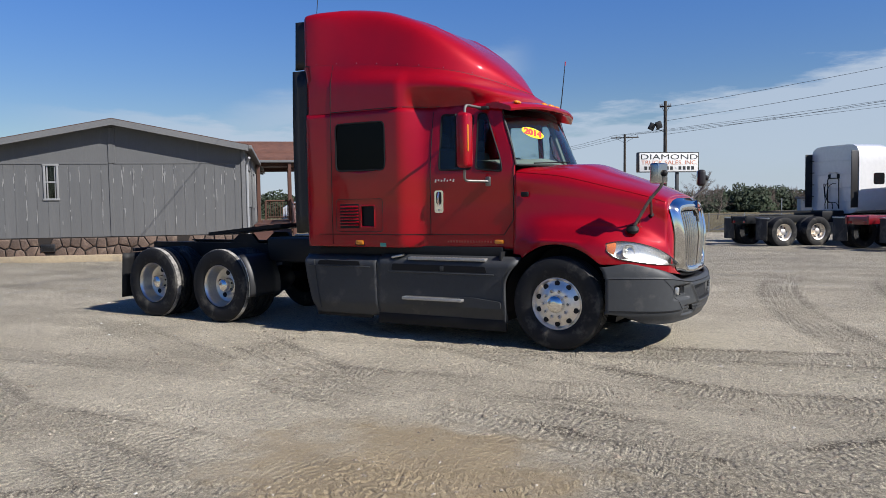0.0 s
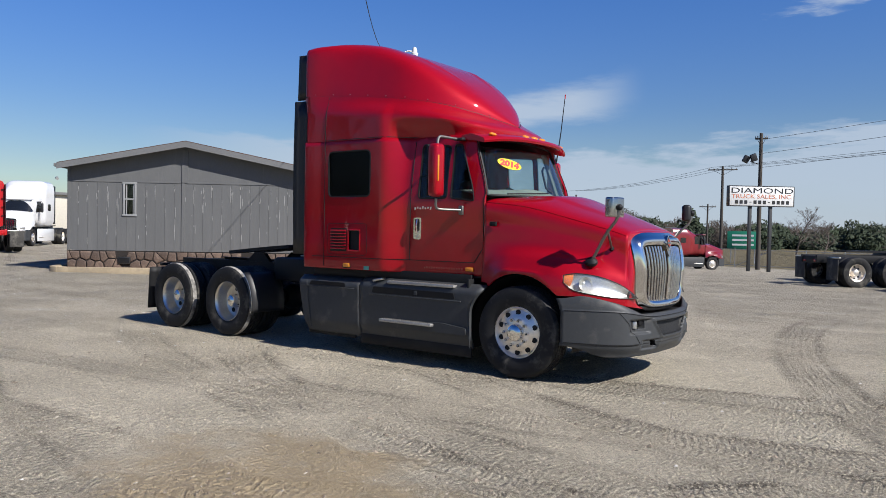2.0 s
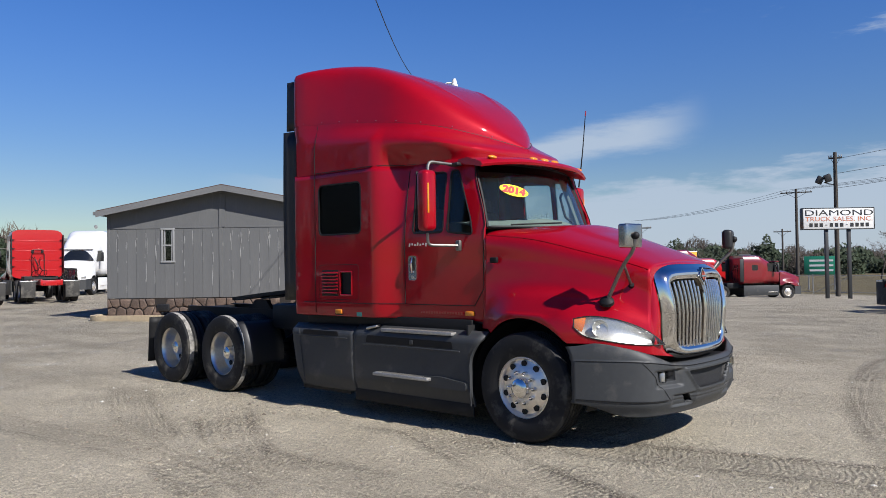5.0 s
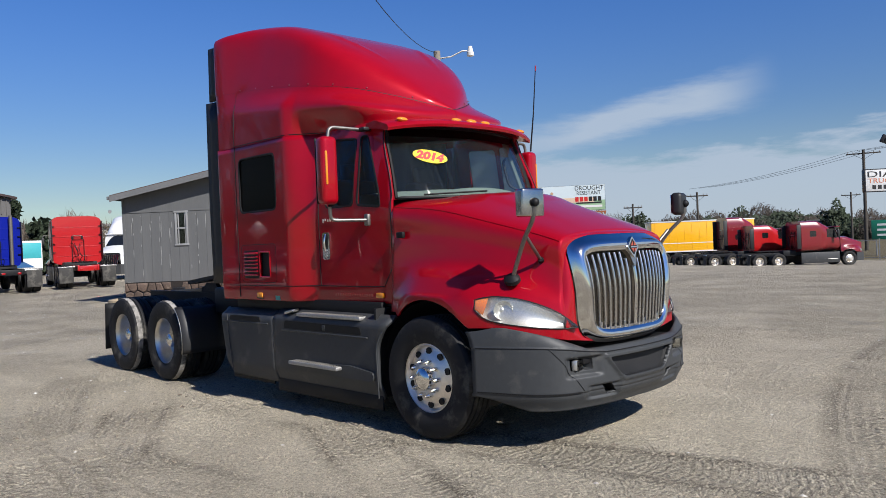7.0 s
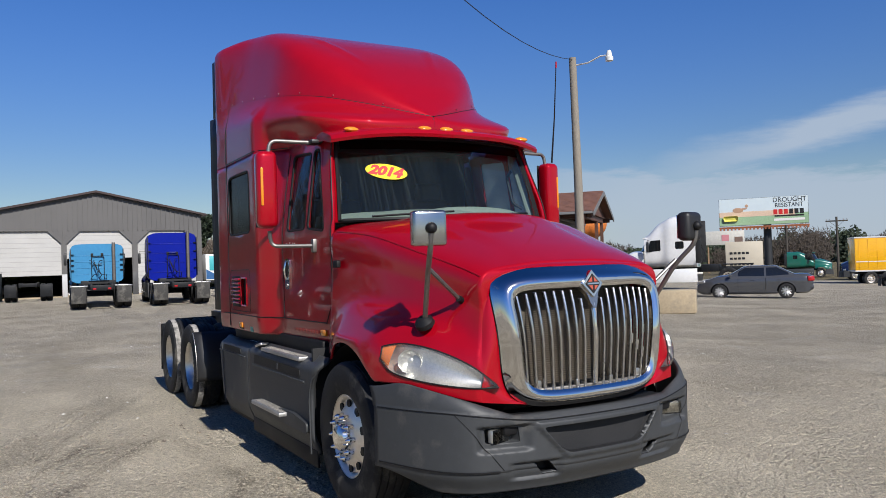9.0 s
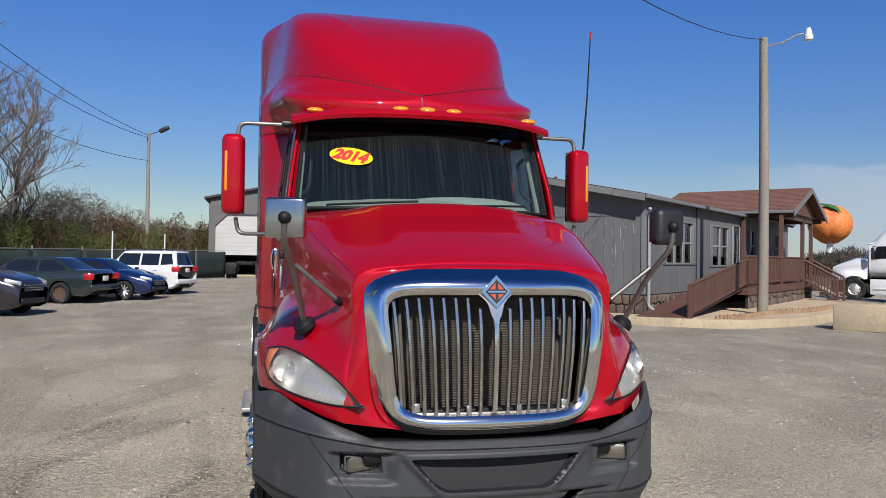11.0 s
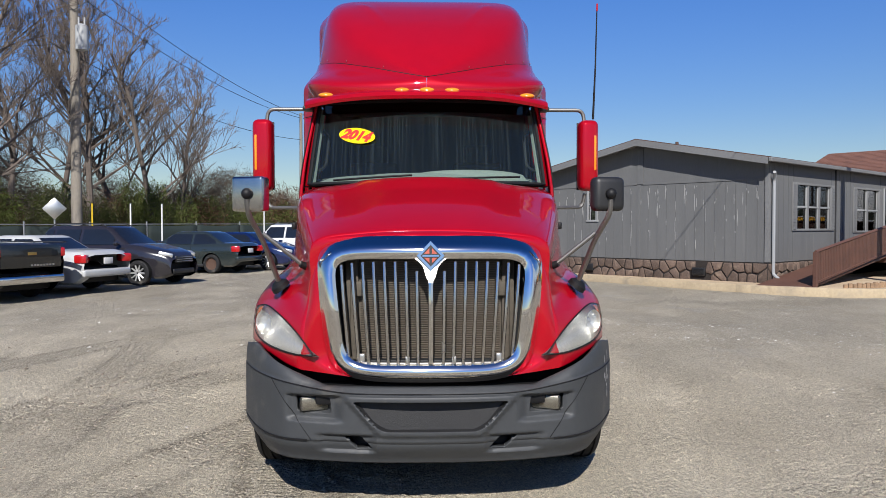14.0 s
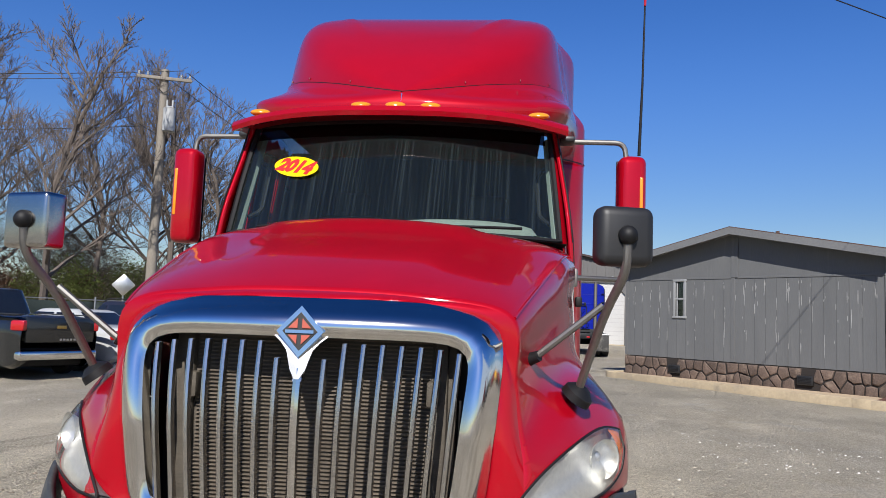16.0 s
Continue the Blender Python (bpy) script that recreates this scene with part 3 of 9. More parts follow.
def ground_z(x, y):
    """Low swells of the lot, level where the truck stands."""
    r = math.hypot(x + 2.5, y + 2.5)
    far = smooth((math.hypot(x, y) - 45) / 60)
    k = smooth((r - 2.0) / 6.0)
    lift = 0.006 * min(60.0, max(0.0, -(x + 6))) - 0.038 * min(40.0, max(0.0, y - 22)) * smooth((y - 22) / 10)
    lift -= 0.36 * math.exp(-((x + 19.3) ** 2 + (y - 26.3) ** 2) / 70)
    z = lift + 0.030 * noise.noise((x * 0.45, y * 0.45, 3.1)) * k * (1 - far)
    z += 0.010 * noise.noise((x * 2.1, y * 2.1, 7.7)) * (1 - far) * (0.25 + 0.75 * k)
    if -7 < x < 9.5 and -10 < y < 9:
        churn = smooth(0.5 + 2.2 * noise.noise(((0.78 * x + 0.62 * y) * 0.35, (-0.62 * x + 0.78 * y) * 1.5, 9.3)))
        z += churn * (0.012 * noise.noise((x * 9.0, y * 9.0, 4.4)) + 0.016 * noise.noise((x * 17.0, y * 17.0, 8.1)))
        z += track_z(x, y) + 0.010 * noise.noise((x * 5.0, y * 5.0, 2.2)) + 0.007 * noise.noise((x * 14.0, y * 14.0, 5.2))
    return z


def build_ground():
    bm = B()
    out = [16 * 1.32 ** k for k in range(1, 21)]
    xs = [-24 - (o - 16) for o in reversed(out)] + lin(-24, -4.2, 80) + lin(-4, 8.5, 325) + lin(8.7, 16, 28) + out
    ys = [-16 - (o - 16) for o in reversed(out)] + lin(-16, -8.2, 30) + lin(-8, 7, 390) + lin(7.2, 24, 70) + [o + 8 for o in out]
    sheet(bm, lambda x, y: Vector((x, y, ground_z(x, y))), xs, ys)
    g = part("ground", bm, GRAVEL)
    co = np.empty(len(g.data.vertices) * 3, np.float32)
    g.data.vertices.foreach_get("co", co)
    x, y = co[0::3], co[1::3]
    tread = np.zeros((len(x), 3), np.float32)
    tread[:, 0] = 9.0
    for cx, cy, r, a0, a1, w, dep in TRACKS:
        ang = (np.degrees(np.arctan2(y - cy, x - cx)) - (a0 + a1) / 2 + 180) % 360 - 180
        d = np.abs(np.hypot(x - cx, y - cy) - r) / w
        here = (d < np.minimum(tread[:, 0], 3.0)) & (np.abs(ang) < (a1 - a0) / 2)
        tread[here, 0], tread[here, 1] = d[here], np.radians(ang[here]) * r
        tread[here, 2] = dep * np.clip(((a1 - a0) / 2 - np.abs(ang[here])) / 8, 0, 1)
    g.data.attributes.new("tread", "FLOAT_VECTOR", "POINT").data.foreach_set("vector", tread.ravel())
    return tagged(g, "packed grey gravel lot with wheel tracks", "ground", kind="structure")


build_ground()


# loose stones and clods on the lot
def stone_shapes(count, seed, place, size, name, label, material):
    r = random.Random(seed)
    vs, fs = [], []
    for k in range(count):
        x, y = place(r)
        s = size(r)
        z, n, q = ground_z(x, y), len(vs), r.uniform(0, 6.28)
        sx, sy, sz = s * r.uniform(0.8, 1.5), s * r.uniform(0.7, 1.2), s * r.uniform(0.35, 0.7)
        for i in range(5):
            a = math.tau * i / 5 + r.uniform(-0.4, 0.4)
            u, v = math.cos(a) * sx, math.sin(a) * sy
            vs.append((x + u * math.cos(q) - v * math.sin(q), y + u * math.sin(q) + v * math.cos(q), z - 0.004))
        vs.append((x + r.uniform(-0.4, 0.4) * s, y + r.uniform(-0.4, 0.4) * s, z + sz * 0.8))
        fs += [(n + i, n + (i + 1) % 5, n + 5) for i in range(5)]
    me = bpy.data.meshes.new(name)
    me.from_pydata(vs, [], fs)
    me.materials.append(material)
    return tagged(new(name, me), label, "stones" if "stone" in name else "clods", kind="stuff")


def island_mat(name, low, high):
    m = mat(name, low, 0.88, 0, 0.2, 8)
    n, l = m.node_tree.nodes, m.node_tree.links
    g, x = n.new("ShaderNodeNewGeometry"), n.new("ShaderNodeMixRGB")
    x.inputs["Color1"].default_value, x.inputs["Color2"].default_value = (*low, 1), (*high, 1)
    l.new(g.outputs["Random Per Island"], x.inputs["Fac"])
    l.new(x.outputs["Color"], n["Principled BSDF"].inputs["Base Color"])
    return m


def on_lot(r):
    return (r.gauss(-9, 6), r.gauss(5, 2.5)) if r.random() < 0.12 else (r.uniform(-8, 8.5), r.uniform(-8.5, 8))


def by_house(r):
    """Two strewn bands of pale chips along the drive before the house."""
    f, k = r.random(), r.random() < 0.55
    return (-8.6 + 2.2 * f + r.gauss(0.0 if k else 1.5, 0.22), 3.2 + 4.6 * f + r.gauss(0, 0.4))


def by_track(r):
    cx, cy, rad, a0, a1, w, dep = r.choice(TRACKS)
    a, d = radians(r.uniform(a0, a1)), rad + r.gauss(0, 0.28)
    return cx + d * math.cos(a), cy + d * math.sin(a)


stone_shapes(30000, 17, on_lot, lambda r: 0.004 + 0.014 * r.random() ** 5, "loose_stones", "grey and pale loose stone chips scattered on the lot", island_mat("stone_chips", (0.21, 0.18, 0.14), (0.42, 0.37, 0.295)))
stone_shapes(130, 5, on_lot, lambda r: r.uniform(0.014, 0.028), "white_stones", "larger pale stones lying on the gravel", island_mat("pale_stones", (0.36, 0.33, 0.29), (0.56, 0.54, 0.50)))
stone_shapes(420, 31, by_house, lambda r: 0.007 + 0.016 * r.random() ** 2, "white_stones", "pale stone chips strewn along the drive", island_mat("pale_chips", (0.44, 0.42, 0.38), (0.68, 0.66, 0.62)))
stone_shapes(260, 37, lambda r: (r.uniform(-22, -6), r.uniform(-7, 1.5)), lambda r: 0.012 + 0.022 * r.random() ** 2, "white_stones", "pale stone chips before the parked cars", island_mat("pale_flecks", (0.50, 0.48, 0.44), (0.72, 0.70, 0.66)))
stone_shapes(5000, 23, by_track, lambda r: 0.008 + 0.020 * r.random() ** 3, "soil_clods", "dark brown clods of soil along the wheel tracks", island_mat("soil_clod", (0.10, 0.08, 0.06), (0.28, 0.23, 0.17)))

# ---------------------------------------------------------------- the red tractor unit: x ahead, y to its left, z up
FRONT_AXLE, AXLES = -0.76, (-5.72, -7.06)
TYRE_R = 0.51


def side_y(x, z):
    """Half width of the sleeper and the cab."""
    t = smooth((x + 2.77) / 0.35)
    y = 1.20 + (1.065 - 1.20) * t
    if x > -2.4:
        y -= 0.04 * ((x + 2.4) / 1.1) ** 2
    if z > 1.92:
        y -= t * 0.105 * ((z - 1.92) / 0.8) ** 1.4
    # the last stretch flares out to the rear corner
    y += 0.012 * smooth((-3.74 - x) / 0.33)
    if x < -4.09:
        y += math.sqrt(max(0.0, 0.06 ** 2 - (-4.09 - x) ** 2)) - 0.06
    return y


TIP = -1.50
roof_top = spl((-4.16, -3.9, -3.55, -3.2, -2.73, -2.2, -1.85, -1.65, TIP), (4.03, 4.05, 4.08, 4.035, 3.87, 3.575, 3.295, 3.09, 2.935))
roof_low = spl((-4.16, -3.6, -2.8, -2.135, -1.82, TIP), (3.36, 3.335, 3.26, 3.165, 3.07, 2.925))
roof_wide = spl((-4.16, -4.03, -3.74, -3.4, -2.9, -2.3, -1.5), (1.212, 1.203, 1.15, 1.115, 1.06, 1.01, 0.99))


def roof_w(x):
    """Half width along the seam: it runs to a point over the windscreen."""
    w = roof_wide(x)
    if x < -4.08:
        w += math.sqrt(max(0.0, 0.08 ** 2 - (-4.08 - x) ** 2)) - 0.08
    d = (TIP - x) / 1.3
    return w if d >= 1 else w * (1 - (1 - max(d, 0.0)) ** 2.6)


def roof_skin(x, a):
    """Fairing skin: a = 0 at the seam, 1 on the ridge."""
    n = 20.0 - 11.0 * smooth((x + 4.05) / 0.6) - 5.0 * smooth((x + 2.8) / 0.9)
    c, s = math.cos(a * math.pi / 2), math.sin(a * math.pi / 2)
    r = (max(c, 0.0) ** n + s ** n) ** (-1 / n)
    c, s = r * c, r * s
    w, lo, hi = roof_w(x), roof_low(x), roof_top(x)
    return Vector((x, w * c * (1 - 0.095 * s * smooth((x + 4.0) / 0.7)), lo + (hi - lo) * s))


ST = (-1.31, -0.9, -0.4, 0.0, 0.2, 0.36)
hood_c = spl((-1.31, -0.95, -0.4, 0.0, 0.2, 0.30, 0.36), (2.040, 2.040, 1.930, 1.795, 1.700, 1.640, 1.60))
hood_pts = [(spl(ST, a), spl(ST, b)) for a, b in (
    ((0.55, 0.52, 0.46, 0.42, 0.40, 0.38), (2.025, 2.010, 1.905, 1.775, 1.685, 1.59)),
    ((0.99, 0.93, 0.84, 0.755, 0.705, 0.66), (1.965, 1.920, 1.805, 1.69, 1.62, 1.545)),
    ((1.030, 0.985, 0.90, 0.80, 0.735, 0.67), (1.70, 1.66, 1.585, 1.49, 1.40, 1.32)),
    ((1.045, 1.01, 0.945, 0.85, 0.765, 0.68), (1.46, 1.46, 1.42, 1.345, 1.25, 1.16)),
    ((1.06, 1.085, 1.065, 0.945, 0.83, 0.69), (1.24, 1.335, 1.33, 1.245, 1.14, 1.04)),
    ((1.07, 1.15, 1.165, 1.035, 0.875, 0.70), (1.14, 1.22, 1.20, 1.10, 1.02, 0.96)))]


def arch_low(x):
    a = 0.50 + math.sqrt(max(0.0, 0.655 ** 2 - (x - FRONT_AXLE) ** 2))
    return max(a, 1.03 if x < -1.2 else 0.945 - 0.10 * smooth((x + 0.05) / 0.4))


hood_out = spl(ST, (1.075, 1.175, 1.195, 1.060, 0.890, 0.71))


def hood_skin(x, v):
    """Hood and wing: v = 0 on the centre line, 1 at the lower edge."""
    ps = [(0.0, hood_c(x))] + [(a(x), b(x)) for a, b in hood_pts]
    lo = arch_low(x)
    ps += [(hood_out(x), min(ps[-1][1] - 0.03, max(lo + 0.06, 1.06))), (hood_out(x) + 0.004, lo)]
    k = v * (len(ps) - 1)
    i = min(int(k), len(ps) - 2)
    t = k - i
    p0, p1, p2, p3 = ps[max(i - 1, 0)], ps[i], ps[i + 1], ps[min(i + 2, len(ps) - 1)]
    if i == 0:
        p0 = (-ps[1][0], ps[1][1])
    y, z = (0.5 * (2 * b + (c - a) * t + (2 * a - 5 * b + 4 * c - d) * t * t + (3 * b - a - 3 * c + d) * t ** 3) for a, b, c, d in zip(p0, p1, p2, p3))
    cowl = 0.34 * (1 - min(1.0, abs(y)) ** 2.0) * smooth((-0.2 - x) / 1.1) if z > 1.6 else 0.0
    if z > 1.45:
        z += 0.014 * smooth((0.50 - 0.13 * (x + 0.5) - abs(y)) / 0.09) * smooth((x + 1.45) / 0.3) * smooth((0.16 - x) / 0.5)
    return Vector((x + cowl, y, z))


def nose_end(v):
    return 0.262 + 0.050 * smooth((v - 0.40) / 0.35)


def wheel_steer(root, x, y, s):
    """Front wheel with a ten-hole polished disc. s: +1 for the left side."""
    w = part("front_wheel", lathe(B(), [(0.280, -0.004), (0.288, 0.004), (0.293, -0.004), (0.286, -0.26), (0.28, -0.26)], 40, Matrix.Diagonal((1, s, 1, 1))), ALU_DULL, root, "polished aluminium front wheel")
    w.matrix_basis = pose(x, y * s, TYRE_R)
    prof = [(0.286, -0.275), (0.36, -0.29), (0.44, -0.285), (0.485, -0.27), (0.505, -0.245)]
    for g in range(4):
        a = -0.235 + g * 0.055
        prof += [(0.51, a), (0.511, a + 0.040), (0.500, a + 0.043), (0.500, a + 0.052)]
    prof += [(0.51, -0.012), (0.505, 0.0), (0.488, 0.022), (0.44, 0.036), (0.36, 0.034), (0.31, 0.018), (0.286, 0.008)]
    part("tyre", lathe(B(), [(r, h) for r, h in prof], 56, Matrix.Diagonal((1, s, 1, 1))), RUBBER, w, "worn black tyre with straight tread grooves")
    bm = lathe(B(), [(0.286, -0.002), (0.275, 0.002), (0.262, -0.012), (0.25, -0.03), (0.215, -0.02), (0.175, 0.012), (0.12, 0.018), (0.075, 0.018)], 60, Matrix.Diagonal((1, s, 1, 1)))
    part("disc", bm, ALU, w, "bright polished wheel disc")
    for k in range(10):
        a = (k + 0.5) * math.tau / 10
        part("hand_hole", cyl(B(), (0.222 * math.cos(a), s * -0.02, 0.222 * math.sin(a)), (0.222 * math.cos(a), s * 0.0005 - s * 0.008, 0.222 * math.sin(a)), 0.029, seg=16), SEAL, w)
        a = k * math.tau / 10
        bm = cyl(B(), (0.142 * math.cos(a), s * 0.01, 0.142 * math.sin(a)), (0.142 * math.cos(a), s * 0.055, 0.142 * math.sin(a)), 0.021, 0.019, seg=12)
        cyl(bm, (0.142 * math.cos(a), s * 0.055, 0.142 * math.sin(a)), (0.142 * math.cos(a), s * 0.085, 0.142 * math.sin(a)), 0.019, 0.006, seg=12)
        part("nut_cover", bm, CHROME, w)
    part("hub_cap", lathe(B(), [(0.10, 0.01), (0.098, 0.045), (0.088, 0.075), (0.06, 0.095), (0.03, 0.10), (0, 0.10)], 32, Matrix.Diagonal((1, s, 1, 1))), CHROME, w, "domed chrome hub cap")
    return w


TREAD_DUST = mat("pale_tread_dust", (0.36, 0.34, 0.31), 0.9, 0, 0.3, 6, dirt=(0.03, 0.03, 0.03), dirt_amt=0.45, dirt_scale=7)


def wheel_dual(root, x, y, s):
    """Deep-dish outer wheel of a pair, with the inner tyre behind it."""
    mir = Matrix.Diagonal((1, s, 1, 1))
    w = part("rear_wheel", lathe(B(), [(0.300, 0.0), (0.288, 0.006), (0.280, -0.004), (0.268, -0.02), (0.262, -0.06), (0.250, -0.12), (0.236, -0.165), (0.20, -0.182), (0.13, -0.186), (0.10, -0.17)], 48, mir), ALU_DULL, root, "deep aluminium drive wheel")
    w.matrix_basis = pose(x, y * s, TYRE_R)
    for off, nm in ((0.0, "outer_tyre"), (-0.34, "inner_tyre")):
        prof = [(0.286, -0.275), (0.36, -0.29), (0.45, -0.285), (0.49, -0.27), (0.505, -0.25)]
        for g in range(4):
            a = -0.24 + g * 0.055
            prof += [(0.51, a), (0.511, a + 0.041), (0.499, a + 0.044), (0.499, a + 0.051)]
        prof += [(0.51, -0.016), (0.505, 0.0), (0.488, 0.022), (0.44, 0.036), (0.36, 0.034), (0.31, 0.018), (0.292, 0.006)]
        part(nm, lathe(B(), [(r, h + off) for r, h in prof], 56, mir), RUBBER, w, "black drive tyre with dusty tread")
    part("tread_dust", lathe(B(), [(0.5125, -0.062), (0.5128, -0.04), (0.5122, -0.015), (0.507, 0.0)], 56, mir), TREAD_DUST, w, "pale dust on the tread edge")
    for k in range(5):
        a = k * math.tau / 5 + 0.4
        part("hand_hole", cyl(B(), (0.172 * math.cos(a), s * -0.20, 0.172 * math.sin(a)), (0.172 * math.cos(a), s * -0.179, 0.172 * math.sin(a)), 0.036, seg=16), SEAL, w)
    part("hub_cap", lathe(B(), [(0.098, -0.18), (0.094, -0.085), (0.082, -0.055), (0.05, -0.035), (0, -0.03)], 28, mir), CHROME, w, "domed chrome axle cover")
    return w


def frame_unit(root, rear=-7.95, paint=BLACK_FRAME, flap_x=-7.72):
    for s in (-1, 1):
        bm = B()
        for z, h, y, w in ((0.93, 0.27, 0.43, 0.01), (1.06, 0.012, 0.40, 0.075), (0.80, 0.012, 0.40, 0.075)):
            box(bm, ((rear - 1.0) / 2, s * y, z), (-1.0 - rear, w, h))
        part("frame_rail", bm, paint, root, "black steel frame rail")
        bm = B()
        sheet(bm, lambda u, v: Vector((flap_x - 0.05 * v, s * (0.64 + 0.58 * u), 0.93 - 0.67 * v)), lin(0, 1, 5), lin(0, 1, 8))
        thick(part("mud_flap", bm, SEAL, root, "black rubber mud flap"), 0.012)
        part("flap_bracket", box(B(), (flap_x + 0.0, s * 0.72, 0.97), (0.04, 0.60, 0.05), 0.008), BLACK_FRAME, root)
    for ax in (*AXLES, FRONT_AXLE):
        part("axle", cyl(B(), (ax, -1.0, TYRE_R), (ax, 1.0, TYRE_R), 0.075, seg=14), paint, root)
    for ax in AXLES:
        part("differential", lathe(B(), [(0, -0.2), (0.13, -0.18), (0.2, -0.05), (0.2, 0.05), (0.13, 0.18), (0, 0.2)], 20, pose(ax, 0.05, TYRE_R)), paint, root)
    for x in (-7.9, -6.4, -4.6):
        part("cross_member", box(B(), (x, 0, 0.93), (0.1, 0.84, 0.22), 0.01), paint, root)
    # fifth wheel: a sloping plate with a throat, on brackets
    ol = [(-5.35, -0.34), (-5.42, -0.44), (-5.75, -0.47), (-6.15, -0.47), (-6.95, -0.36), (-7.02, -0.22), (-6.5, -0.07), (-6.3, -0.05), (-6.2, 0.0)]
    ol = ol + [(a, -b) for a, b in ol[-2::-1]]
    bm = prism(B(), ol, "z", 0, 0.05)
    bmesh.ops.rotate(bm, verts=bm.verts, cent=(-6.1, 0, 0), matrix=Matrix.Rotation(radians(-5), 3, "Y"))
    bmesh.ops.translate(bm, verts=bm.verts, vec=(0.15, 0, 1.24))
    part("fifth_wheel", bm, BLACK_FRAME, root, "greasy black fifth-wheel coupling plate")
    for s in (-1, 1):
        part("coupling_bracket", prism(B(), [(-6.3, 1.05), (-5.7, 1.05), (-5.85, 1.2), (-6.1, 1.2)], "y", s * 0.36, s * 0.42), BLACK_FRAME, root)


def emblem_patch(root):
    bm = prism(B(), [(0, 0.115), (0.105, 0), (0, -0.115), (-0.105, 0)], "x", 0.0, 0.03)
    e = part("emblem", bm, CHROME, root, "diamond-shaped chrome grille badge")
    e.matrix_basis = pose(0.405, 0.0, 1.52, 0, -6, 0) @ Matrix.Diagonal((1, 0.76, 0.74, 1))
    part("emblem_field", prism(B(), [(0, 0.085), (0.077, 0), (0, -0.085), (-0.077, 0)], "x", 0.03, 0.034), BLACK_INK, e)
    for s in (-1, 1):
        part("emblem_mark", prism(B(), [(s * 0.010, 0.058), (s * 0.050, 0.014), (s * 0.010, 0.014)], "x", 0.034, 0.038), RED_BADGE, e)
        part("emblem_mark", prism(B(), [(s * 0.010, -0.058), (s * 0.050, -0.017), (s * 0.010, -0.017)], "x", 0.034, 0.038), RED_BADGE, e)
    part("emblem_bar", box(B(), (0.036, 0, -0.002), (0.006, 0.125, 0.014)), CHROME, e)


SCRIPT_RED = mat("faint_script", (0.36, 0.05, 0.04), 0.4)
RED_BADGE = mat("badge_red", (0.48, 0.10, 0.06), 0.35, vary=0.03)

RIVET = mat('dull_rivet', (0.30, 0.16, 0.16), 0.4, 0.5)
truck = thing("semi_truck", "glossy red sleeper-cab tractor truck parked on the gravel lot", "semi truck")


